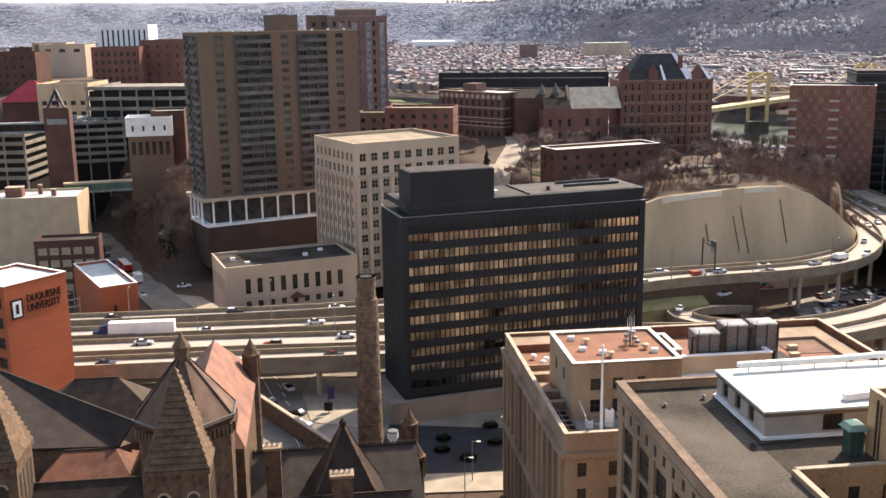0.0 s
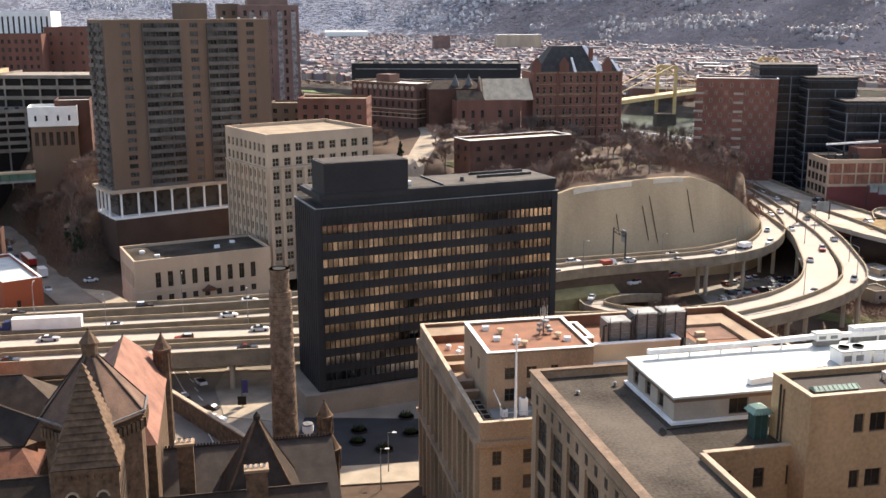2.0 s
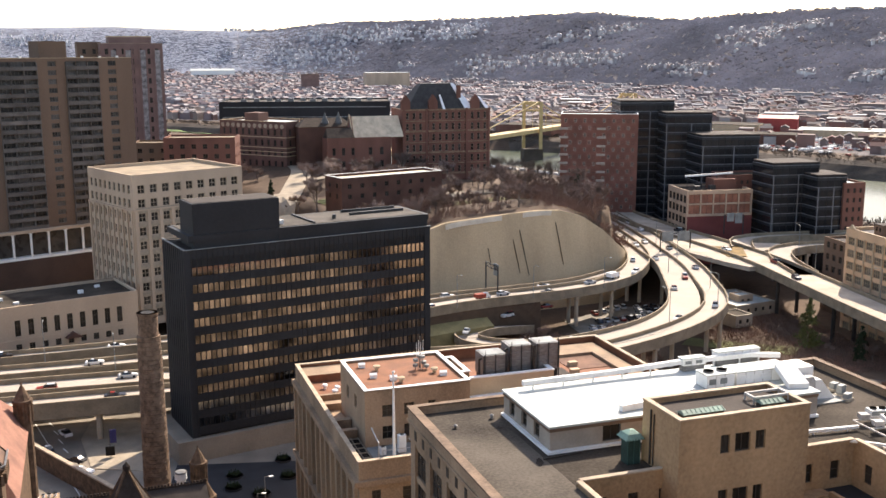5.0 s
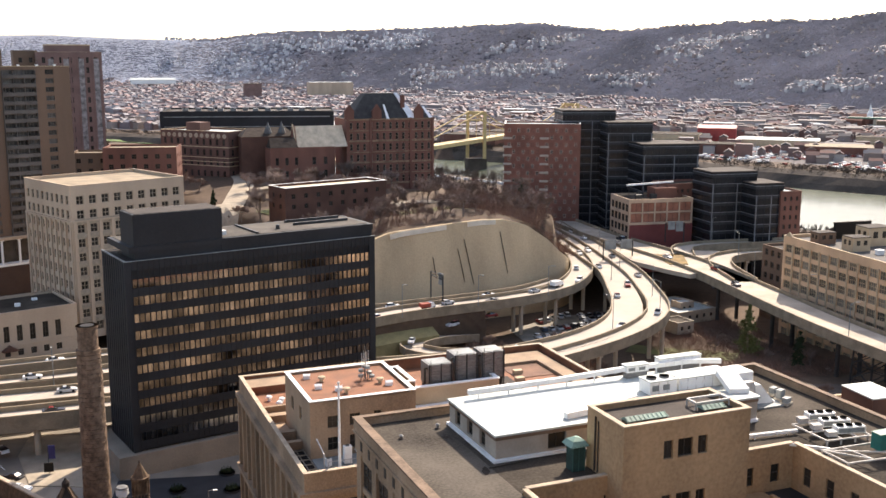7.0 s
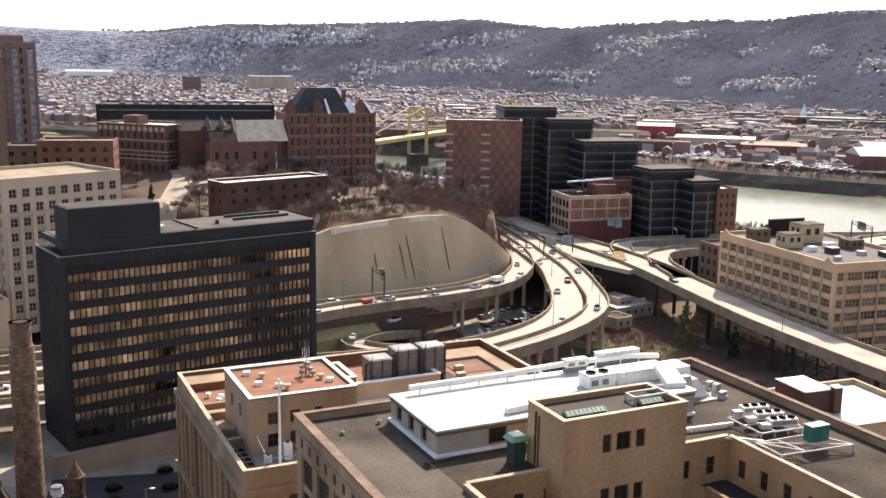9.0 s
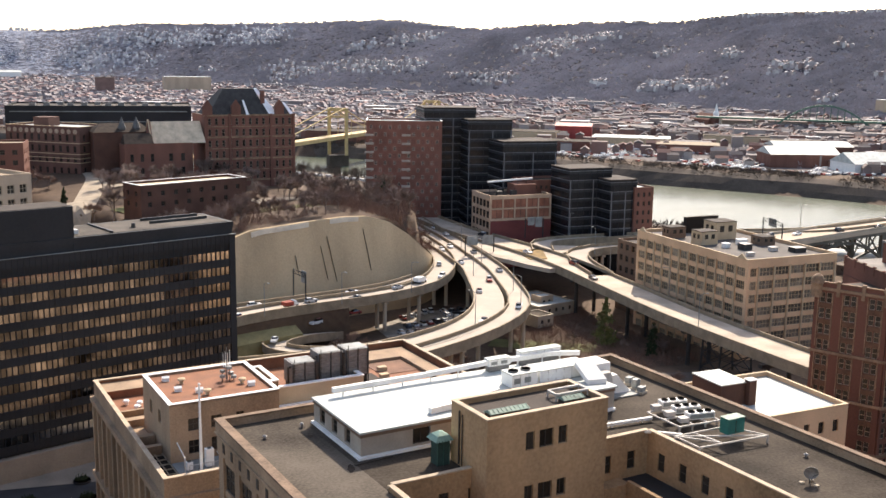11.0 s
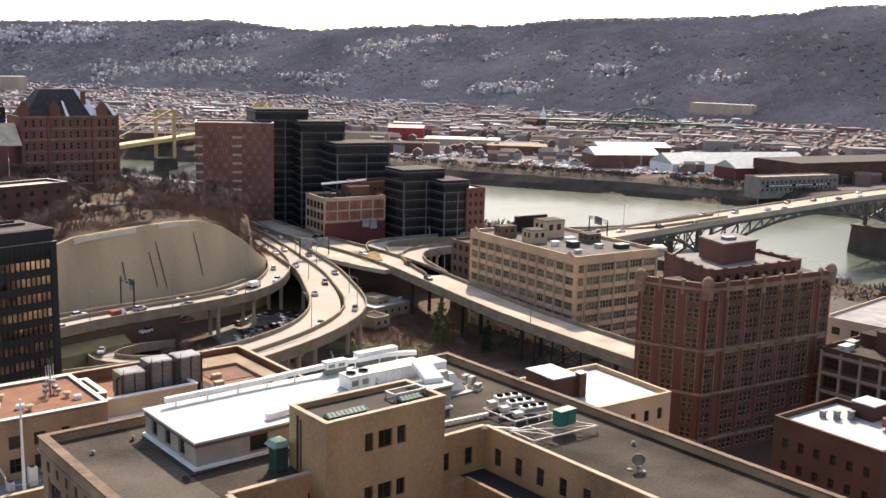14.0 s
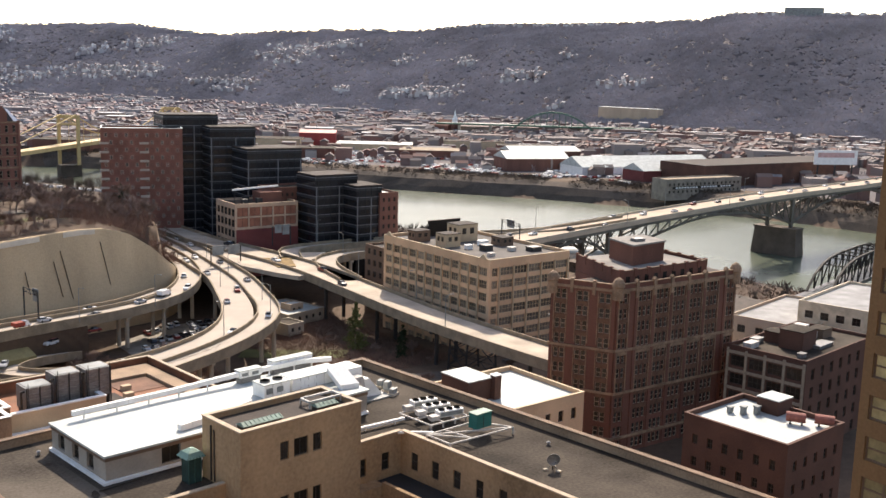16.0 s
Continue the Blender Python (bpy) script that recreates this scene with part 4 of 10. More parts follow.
# ---- brown apartment tower on its colonnade ----
def brown_tower():
    t = thing("apartment_tower", -79.4, 340.9, 0, 29.0, "tall brown brick apartment tower with grey balcony columns", "apartment building")
    w, d, z0, z1 = 57.0, 17.5, 27.4, 81.3
    fh = (z1 - z0) / 19
    rows = [(z0 + 1.05 + fh * k, 1.6) for k in range(19)]
    GREY_RAIL = mat("grey_balcony_concrete", (0.125, 0.108, 0.094), 0.9, 0.3, 0.2, 3.0, 0.1, obj=0.2)
    GREY_FRAME = mat("grey_balcony_frame", (0.11, 0.098, 0.088), 0.8, 0.3, 0.4, 3.0, 0.05, obj=0.3)
    FLAT_PANE = mat("apartment_glass", (0.05, 0.045, 0.04), 0.3, 0.5, 0.35, 1.0, 0.0, obj=0.7, spec=0.3)
    slots = [(5.5, 3.0), (28.5, 2.7), (48.6, 2.8)]
    bays = [(12.5, 12.4), (34.3, 10.8)]
    cols = slots + [(a + b / 3 * i + 0.05, b / 3 - 0.1) for a, b in bays for i in range(3)]
    facade(t, "front", w, d, z0, z1, cols, rows, BRICK_BROWN, GREY_FRAME, FLAT_PANE, nx=3, ny=1, bar=0.12, split=False)
    facade(t, "left", w, d, z0, z1, [(1.2, 4.4), (6.4, 4.4), (11.8, 4.8)], rows, GREY_RAIL, GREY_FRAME, FLAT_PANE, nx=3, ny=1, bar=0.12, split=False)
    shell(t, w, d, z0, z1, GRAVEL_ROOF, BRICK_BROWN, ("back", "right"), 0.8, 0.4, coping=CREAM)
    def balcony(length):
        return Shape().box(0, -0.75, -0.12, length, 0, 0.06).box(0, -0.75, 0.06, length, -0.62, 1.05).box(0, -0.62, 0.06, 0.12, 0, 1.05).box(length - 0.12, -0.62, 0.06, length, 0, 1.05).mesh("balcony", GREY_RAIL)
    kinds = [(a, balcony(b), b) for a, b in bays]
    for a, me, b in kinds:
        for k in range(19):
            part("balcony", me, GREY_RAIL, t).matrix_basis = pose(a, 0, z0 + fh * k)
        for i in range(4):
            part("balcony_fin", Shape().box(-0.1, -0.72, z0, 0.1, 0, z1 - 0.5), GREY_RAIL, t).matrix_basis = pose(a + b / 3 * i, 0, 0)
    side = balcony(5.2)
    for k in range(19):
        for v in (5.9, 16.6):
            part("balcony", side, GREY_RAIL, t).matrix_basis = pose(0, v, z0 + fh * k, 0, 0, 270)
    part("lift_house", Shape().box(27.5, 4, z1, 36.5, 13, z1 + 6.2), BRICK_BROWN, t)
    for u in (3, 12, 20, 40, 46, 52):
        part("roof_lamp", Shape().box(u, 0.5, z1 + 0.9, u + 0.7, 1.2, z1 + 1.5), WHITE_PAINT, t)
    part("podium_roof", Shape().box(-2, -2, z0 - 0.9, w + 2, d + 2, z0), TAN_STONE, t, "pale concrete podium slab")
    column = Shape().box(0, 0, 0, 0.55, 0.7, 8.4).frustum(-0.5, -0.1, 1.05, 0.8, 8.4, 8.6, -0.1, 0).mesh("column", WHITE_PAINT)
    for i in range(11):
        part("column", column, WHITE_PAINT, t).matrix_basis = pose(1.2 + i * 5.7, -1.6, z0 - 9.5)
    for i in range(4):
        part("column", column, WHITE_PAINT, t).matrix_basis = pose(-1.6, 2.5 + i * 4.4, z0 - 9.5)
    part("podium", Shape().box(1, 1, 4, w - 1, d - 1, z0 - 0.9), mat("podium_glass", (0.06, 0.05, 0.042), 0.3, 0.3, 0.4, 2.0, 0.0, spec=0.3), t, "dark recessed podium storey")
    part("podium_base", Shape().box(-1, -2, 4, w, 1, z0 - 9.5).box(-1, 1, 4, 1, d, z0 - 9.5), mat("umber_brick", (0.075, 0.048, 0.036), 0.9, 0.25, 0.1, 4.0, 0.2), t)
    part("podium_band", Shape().box(-1.1, -2.15, z0 - 9.5, w + 0.1, 1, z0 - 8.7).box(-1.2, 1, z0 - 9.5, 1, d, z0 - 8.7), WHITE_PAINT, t)


brown_tower()

# ---- the old stone courthouse and jail: slate roofs, turrets and the round stack ----
OLD = 7.2


def old_at(u, v):
    c, s = math.cos(radians(OLD)), math.sin(radians(OLD))
    return u * c - v * s, u * s + v * c


def stone_spire(u, v):
    """A square tower under a stepped stone pyramid."""
    t = thing("stone_spire", *old_at(u, v), 0, OLD, "square granite tower under a stepped stone pyramid roof", "tower", "courthouse towers")
    a, z0, z1 = 4.0, 28.0, 40.9
    n = 15
    for k in range(n):
        f0, f1 = k / n, (k + 1) / n
        h0, h1 = a * (1 - f0) + 0.3, a * (1 - f1) + 0.02
        f0 += 0.16 / n
        s = Shape().frustum(-h0, -h0, h0, h0, z0 + (z1 - z0) * f0, z0 + (z1 - z0) * f1, h0 - max(h1, 0.02) - 0.02, h0 - max(h1, 0.02) - 0.02)
        part("stone_course", s, RUBBLE, t)
    part("inner_pyramid", Shape().frustum(-a + 0.1, -a + 0.1, a - 0.1, a - 0.1, z0, z1 - 0.4, a - 0.15, a - 0.15), SLATE, t)
    part("cornice", Shape().box(-a - 0.25, -a - 0.25, z0 - 0.7, a + 0.25, a + 0.25, z0), RUBBLE, t)
    for k in range(9):
        part("corbel", Shape().box(-a - 0.2 + k * 0.95, -a - 0.2, z0 - 1.4, -a + 0.25 + k * 0.95, -a, z0 - 0.7), RUBBLE, t)
    part("shaft", Shape().box(-a, -a, -1, a, a, z0 - 0.7), RUBBLE, t)
    for u0 in (-1.9, 1.9):
        arch = Shape().box(u0 - 0.75, -a - 0.06, z0 - 6.2, u0 + 0.75, -a + 0.2, z0 - 3.9)
        ring = [(u0 + 0.75 * math.cos(math.pi * i / 8), z0 - 3.9 + 0.75 * math.sin(math.pi * i / 8)) for i in range(9)]
        arch.add([(x, -a - 0.06, z) for x, z in ring], [tuple(range(9))])
        part("arched_window", arch, GLASS, t)
        trim = Shape()
        for i in range(8):
            trim.bar((ring[i][0], -a - 0.08, ring[i][1]), (ring[i + 1][0], -a - 0.08, ring[i + 1][1]), 0.25)
        part("arch_trim", trim, TERRACOTTA, t)
    for v0 in (-2.6, -0.9, 0.9, 2.6):
        part("slit_window", Shape().box(a - 0.1, v0 - 0.4, z0 - 8.0, a + 0.05, v0 + 0.4, z0 - 2.2), FRAME_DARK, t)
    return t


stone_spire(-19.4, 132.3)
stone_spire(-45.3, 138.4)


def octagon_tower():
    t = thing("octagon_tower", *old_at(-19.4, 140.4), 0, OLD, "eight-sided stone tower under a steep dark tile roof", "tower")
    r, z0, z1 = 7.4, 31.4, 40.4
    ring = [(r * math.cos(radians(22.5 + 45 * i)), r * math.sin(radians(22.5 + 45 * i))) for i in range(8)]
    s = Shape()
    s.add([(x, y, z0) for x, y in ring] + [(0, 0, z1)], [(i, (i + 1) % 8, 8) for i in range(8)] + [tuple(range(8))[::-1]])
    part("roof", s, mat("brown_roof_tile", (0.128, 0.078, 0.055), 0.8, 0.4, 0.4, 5.0, 0.3, spec=0.2), t, "dark brown tile roof")
    part("wall", Shape().cone(0, 0, -1, z0 - 0.8, 6.8, 6.8, 8, radians(22.5)), RUBBLE, t)
    part("eave_band", Shape().cone(0, 0, z0 - 0.8, z0 - 0.02, 6.9, 7.55, 8, radians(22.5)), RUBBLE, t)
    for i in range(8):
        a, b = Vector((*ring[i], z0 + 0.05)), Vector((0, 0, z1))
        part("hip", Shape().bar(a, b, 0.22), SLATE, t)
        m = radians(45 * i)
        for k in range(-3, 4):
            x, y = 6.45 * math.cos(m) - k * 0.75 * math.sin(m), 6.45 * math.sin(m) + k * 0.75 * math.cos(m)
            p = part("corbel", Shape().box(-0.2, -0.25, z0 - 2.2, 0.55, 0.25, z0 - 0.8), RUBBLE, t)
            p.matrix_basis = pose(x, y, 0, 0, 0, 45 * i)
    # gutters catch the light
    for i in (4, 5, 6, 7):
        a, b = Vector((*ring[i], z0 + 0.1)), Vector((*ring[(i + 1) % 8], z0 + 0.1))
        part("gutter", Shape().bar(a * 1.01, b * 1.01, 0.22), GALV, t)
    part("finial", Shape().lathe(0, 0, [(1.0, z1 - 1.3), (1.1, z1 + 0.5), (1.3, z1 + 0.6), (1.3, z1 + 0.8), (0.15, z1 + 2.4), (0.25, z1 + 2.6), (0.0, z1 + 2.9)], 8), RUBBLE, t, "small stone lantern")


octagon_tower()


def turret(u, v, z0, top, r=1.15):
    t = thing("stone_turret", *old_at(u, v), 0, OLD, "slim round stone turret with a pointed cap", "turret", "courthouse turrets")
    part("shaft", Shape().cone(0, 0, z0, top - 3.4, r, r, 10), RUBBLE, t)
    for i in range(8):
        m = 2 * math.pi * i / 8
        part("colonnette", Shape().cone(r * math.cos(m), r * math.sin(m), top - 6.8, top - 3.5, 0.22, 0.22, 6), RUBBLE, t)
    part("cap", Shape().lathe(0, 0, [(r * 1.25, top - 3.5), (r * 1.25, top - 3.0), (r * 1.05, top - 2.9), (0.12, top - 0.5), (0.2, top - 0.3), (0.0, top)], 10), RUBBLE, t)


turret(-12.2, 172.5, 10, 32.2, 1.3)
turret(14.9, 170.5, 2, 18.5, 1.25)
turret(14.8, 157.5, 2, 18.0, 1.25)


def old_roof(name, label, u0, v0, u1, v1, z0, z1, along, over, material, wall_to=-1.0):
    t = thing(name, *old_at(u0, v0), 0, OLD, label, "old building")
    w, d = u1 - u0, v1 - v0
    part("wall", Shape().box(0.3, 0.3, wall_to, w - 0.3, d - 0.3, z0), RUBBLE, t)
    part("roof", Shape().gable(0, 0, w, d, z0, z1, along, over), material, t)
    ridge = ((over, d / 2, z1), (w - over, d / 2, z1)) if along == "x" else ((w / 2, over, z1), (w / 2, d - over, z1))
    part("ridge", Shape().bar((*ridge[0][:2], z1 + 0.05), (*ridge[1][:2], z1 + 0.05), 0.25), SLATE, t)
    return t


old_roof("hall_wing", "stone wing under a sunlit salmon tile roof", -24.5, 143.5, -11.6, 178.5, 24.0, 32.8, "y", 9.0, RED_TILE)
old_roof("court_wing", "long stone wing under a dark slate roof", -60.0, 131.0, -24.0, 152.0, 12.5, 21.5, "x", 1.0, SLATE)
old_roof("court_wing", "long stone wing under a black slate roof", -14.0, 132.5, 13.5, 149.5, 9.5, 16.8, "x", 1.0, SLATE)
jail = old_roof("jail_wing", "jail wing under a grey slate roof with an iron cresting", -13.6, 147.2, 15.2, 167.6, 10.5, 17.2, "x", 0.4, mat("grey_slate", (0.055, 0.044, 0.037), 0.8, 0.3, 0.5, 5.0, 0.2, spec=0.15))
for i in range(56):
    part("cresting", Shape().box(-0.15, -0.08, 17.3, 0.15, 0.08, 17.75), SLATE, jail).matrix_basis = pose(0.6 + i * 0.5, 10.2, 0)
old_roof("rear_wing", "stone wing under a brown hipped roof", -58.0, 180.0, -26.0, 198.0, 11.0, 20.5, "x", 12.0, mat("brown_slate", (0.075, 0.056, 0.042), 0.85, 0.3, 0.5, 5.0, 0.3, spec=0.1))
red = old_roof("tile_wing", "small wing under an orange-red clay tile roof", -42.5, 147.5, -29.0, 157.5, 18.8, 21.6, "x", 3.0, mat("orange_clay_tile", (0.14, 0.06, 0.036), 0.8, 0.35, 0.5, 4.0, 0.3))


def slate_slope():
    t = thing("slate_wing", *old_at(-58, 152), 0, OLD, "broad wing under a dark grey slate slope", "old building")
    a, b, c, d = (0, 31, 25.5), (28.6, 2.5, 25.0), (26.5, 0.5, 21.9), (0, 2, 22.2)
    s = Shape().add([a, b, c, d] + [(p[0], p[1], p[2] - 0.4) for p in (a, b, c, d)], [(0, 3, 2, 1), (4, 5, 6, 7), (0, 1, 5, 4), (1, 2, 6, 5), (2, 3, 7, 6), (3, 0, 4, 7)])
    part("roof", s, mat("blue_grey_slate", (0.04, 0.031, 0.026), 0.85, 0.3, 0.4, 5.0, 0.2, spec=0.08), t)
    part("ridge", Shape().bar(a, b, 0.35), SLATE, t)
    part("wall", Shape().prism([(0, 30.5), (28, 2.6), (26, 0.8), (0, 2.3)], -1, 21.4), RUBBLE, t)


slate_slope()


def slate_pyramid():
    t = thing("pyramid_tower", *old_at(2.7, 147.2), 0, OLD, "square tower under a steep black slate pyramid roof", "tower")
    a, z0, z1 = 6.6, 12.0, 25.6
    part("shaft", Shape().box(-a + 0.4, -a + 0.4, -1, a - 0.4, a - 0.4, z0), RUBBLE, t)
    s = Shape().add([(-a, -a, z0), (a, -a, z0), (a, a, z0), (-a, a, z0), (-2.6, -2.6, z0 + 8), (2.6, -2.6, z0 + 8), (2.6, 2.6, z0 + 8), (-2.6, 2.6, z0 + 8), (0, 0, z1)],
                    [(3, 2, 1, 0), (0, 1, 5, 4), (1, 2, 6, 5), (2, 3, 7, 6), (3, 0, 4, 7), (4, 5, 8), (5, 6, 8), (6, 7, 8), (7, 4, 8)])
    part("roof", s, SLATE, t)
    for sx, sy in ((-1, -1), (1, -1), (1, 1), (-1, 1)):
        part("hip", Shape().bar((sx * a, sy * a, z0), (sx * 2.6, sy * 2.6, z0 + 8), 0.28).bar((sx * 2.6, sy * 2.6, z0 + 8), (0, 0, z1), 0.28), RUBBLE, t)
    part("finial", Shape().lathe(0, 0, [(0.5, z1 - 0.6), (0.55, z1 + 0.2), (0.3, z1 + 0.5), (0.0, z1 + 0.9)], 8), SLATE, t)


slate_pyramid()


def brick_chimney(u, v, w, d, top):
    t = thing("chimney", *old_at(u, v), 0, OLD, "square stone chimney with white pots on its cap", "chimney", "courthouse chimneys")
    part("shaft", Shape().box(-w / 2, -d / 2, 5, w / 2, d / 2, top - 0.9), RUBBLE, t)
    part("cap", Shape().box(-w / 2 - 0.2, -d / 2 - 0.2, top - 0.9, w / 2 + 0.2, d / 2 + 0.2, top - 0.5), LIMESTONE, t)
    n = int(w / 0.62)
    for i in range(n):
        part("pot", Shape().lathe(-w / 2 + w / n * (i + 0.5), 0, [(0.2, top - 0.5), (0.26, top), (0.18, top), (0.14, top - 0.3)], 8), WHITE_PAINT, t)


brick_chimney(-7.9, 146.0, 2.3, 1.7, 23.6)
brick_chimney(2.1, 135.4, 3.0, 1.9, 23.4)


def round_stack():
    x, y = old_at(8.1, 173.5)
    t = thing("round_stack", x, y, 0, 0, "tall round ventilation stack of rough brown stone", "chimney")
    STACK = mat("tan_stack_stone", (0.17, 0.112, 0.074), 0.9, 0.5, 0.9, 2.5, 0.7)
    z0, z1, n = -1.0, 41.8, 54
    sides = 22
    step = (z1 - z0) / n
    rng = random.Random(5)
    for k in range(n):
        za, zb = z0 + step * k, z0 + step * (k + 1)
        f = k / n
        r = (2.45 - 0.6 * f) if k < n - 5 else 1.62
        s, v = Shape(), []
        for z, rr in ((za + 0.03, r), (zb - 0.03, r - 0.012)):
            for i in range(sides):
                a = 2 * math.pi * (i + 0.5 * (k % 2)) / sides
                q = rr + rng.uniform(-0.05, 0.07)
                v.append((q * math.cos(a), q * math.sin(a), z))
        s.add(v, [tuple(range(sides))[::-1], tuple(range(sides, 2 * sides))] + [(i, (i + 1) % sides, sides + (i + 1) % sides, sides + i) for i in range(sides)])
        part("stone_course", s, STACK, t)
    part("shaft", Shape().cone(0, 0, z0, z1, 2.1, 1.5, 20), STACK, t)
    part("rim", Shape().lathe(0, 0, [(1.75, z1 - 0.5), (1.8, z1), (1.2, z1), (1.1, z1 - 0.6)], 20), STACK, t)
    part("flue", Shape().cone(0, 0, z1 - 0.1, z1 + 0.01, 1.15, 1.15, 16), INK, t)


round_stack()
drum = thing("roof_drum", *old_at(11.6, 166.5), 10.9, 0, "white metal ventilator drum on the slate roof", "ventilator")
part("drum", Shape().lathe(0, 0, [(0.7, 0), (0.7, 3.4), (1.0, 3.6), (1.0, 4.6), (0.85, 4.7)], 14), WHITE_PAINT, drum)
part("lid", Shape().lathe(0, 0, [(1.02, 4.7), (0.9, 4.95), (0.0, 5.05)], 14), GALV, drum)
vent = thing("roof_drum", *old_at(-9.6, 158.5), 15.5, 0, "white metal ventilator drum on the slate roof", "ventilator")
part("drum", Shape().lathe(0, 0, [(0.45, -1), (0.45, 1.6), (0.7, 1.7), (0.6, 2.4)], 12), WHITE_PAINT, vent)

# ---- brick hotel-like tower ----
def brick_tower():
    t = thing("brick_tower", 165.5, 154.0, 0, -2.0, "dark red brick tower with pale terracotta trim and a set-back top", "office building")
    w, z0, z1 = 40.0, -4.0, 37.6
    DEEP = mat("deep_red_brick", (0.15, 0.066, 0.046), 0.88, 0.3, 0.12, 3.0, 0.2, streak=0.3)
    BUFF = mat("buff_terracotta", (0.25, 0.165, 0.105), 0.85, 0.4, 0.5, 4.0, 0.3)
    bl, depth = (-8.0, 13.7), 15.86
    fh = 3.45
    rows = [(z1 - 3.3 - fh * k, 2.3) for k in range(12)]
    TRIM = mat("buff_window_frame", (0.34, 0.27, 0.2), 0.7, 0.2, 1.0, 4.0, 0.0)
    bay = (w - 6.0) / 6
    groups = [(2.0, 2)] + [(3.0 + bay * i, 3) for i in range(1, 6)] + [(w - 2.0, 2)]
    groups = [(c - n * 0.7, n, c + n * 0.7) for c, n in groups]
    facade(t, "front", w, depth, z0, z1, [(a + 0.1 + 1.4 * j, 1.2) for a, n, b in groups for j in range(n)], rows, DEEP, TRIM, nx=1, ny=2, bar=0.12, split=False)
    before = set(t.children)
    at = facade(t, "left", w, depth, z0, z1, [(1.3, 1.2), (2.7, 1.2), (6.4, 1.2), (7.8, 1.2), (11.6, 1.2), (13.0, 1.2)], rows, DEEP, TRIM, nx=1, ny=2, bar=0.12, split=False)
    turn = pose(*bl, 0, 0, 0, math.degrees(math.atan2(-bl[1], -bl[0]))) @ at.inverted()
    side = [o for o in t.children if o not in before]
    for o in side:
        o.matrix_basis = turn @ o.matrix_basis
    plan = [(0.3, 0.42), (w - 0.42, 0.42), (w - 0.42, 13.4), (bl[0] + 0.6, 13.4)]
    BLOCKS.append((t.matrix_basis.inverted(), w, 14.0))
    part("core", Shape().prism(plan, z0, z1 - 0.3), DARK_ROOF, t)
    part("roof", Shape().prism(plan, z1 - 0.3, z1), DARK_ROOF, t)
    part("wall", Shape().box(w - 0.4, 0.42, z0, w, 13.7, z1), DEEP, t)
    part("wall", Shape().box(bl[0] + 0.3, 13.4, z0, w - 0.4, 13.7, z1), DEEP, t)
    SPANDREL = mat("carved_spandrel", (0.125, 0.067, 0.042), 0.85, 0.35, 0.8, 4.0, 0.3)
    def spandrels(width, place):
        s = Shape().box(0, -0.06, 0, width, 0, fh - 2.38).mesh("spandrel", SPANDREL)
        for r0, rh in rows[:8]:
            part("spandrel", s, SPANDREL, t, "carved tan spandrel").matrix_basis = place @ Matrix.Translation((0, 0, r0 + rh - fh + 0.04))

    for a, n, b in groups:
        spandrels(b - a, pose(a, 0, 0))
    lf = pose(*bl, 0, 0, 0, math.degrees(math.atan2(-bl[1], -bl[0])))

    for a in (1.3, 6.4, 11.6):
        spandrels(2.6, lf @ Matrix.Translation((a, 0, 0)))
    def both(name, shape_front, shape_left, m=BUFF):
        part(name, shape_front, m, t)
        part(name, shape_left, m, t).matrix_basis = lf
    for z in (z1 - 14.3, z1 - 24.3, z1 - 0.5, z1 - 35.0):
        both("string_course", Shape().box(-0.2, -0.28, z, w + 0.1, 0, z + 0.6), Shape().box(0, -0.28, z, depth, 0, z + 0.6))
    both("parapet", Shape().box(0, 0, z1, w, 0.4, z1 + 1.1), Shape().box(0, 0, z1, depth - 0.2, 0.4, z1 + 1.1), DEEP)
    both("coping", Shape().box(-0.1, -0.1, z1 + 1.1, w, 0.5, z1 + 1.3), Shape().box(0, -0.1, z1 + 1.1, depth - 0.2, 0.5, z1 + 1.3))
    # pale strips beside the window groups, and carved crests over each bay
    for a, n, b in groups[1:]:
        x = a - 0.75
        part("pier", Shape().box(x - 0.4, -0.22, z0, x + 0.4, 0, z1 - 0.5), DEEP, t)
        part("crest", Shape().box(x - 0.45, -0.35, z1 - 2.2, x + 0.45, 0.5, z1 + 1.5).gable(x - 0.55, -0.4, x + 0.55, 0.5, z1 + 1.5, z1 + 2.1, "y"), BUFF, t, "carved terracotta crest")
    for a, n, b in groups:
        for x in (a - 0.14, b + 0.14):
            for za, zb in ((z1 - 13.7, z1 - 0.9), (z1 - 23.7, z1 - 14.5)):
                part("trim_strip", Shape().box(x - 0.12, -0.14, za, x + 0.12, 0, zb), BUFF, t)
        for z in (z1 - 1.0, z1 - 15.2):
            part("window_head", Shape().box(a - 0.02, -0.16, z, b + 0.02, 0, z + 0.4).prism([(a + 0.2, -0.12), (b - 0.2, -0.12), (b - 0.2, 0), (a + 0.2, 0)], z + 0.4, z + 0.75), BUFF, t, "carved terracotta window head")
    for x in (0.0, 5.2, 10.4, 15.6):
        o = part("crest", Shape().box(x - 0.35, -0.35, z1 - 1.6, x + 0.35, 0.5, z1 + 1.7), BUFF, t)
        o.matrix_basis = lf
    for x in (1.1, 4.1, 6.2, 9.2, 11.4, 14.4):
        for za, zb in ((z1 - 13.0, z1 - 0.9), (z1 - 23.4, z1 - 14.2)):
            part("trim_strip", Shape().box(x - 0.1, -0.12, za, x + 0.1, 0, zb), BUFF, t).matrix_basis = lf
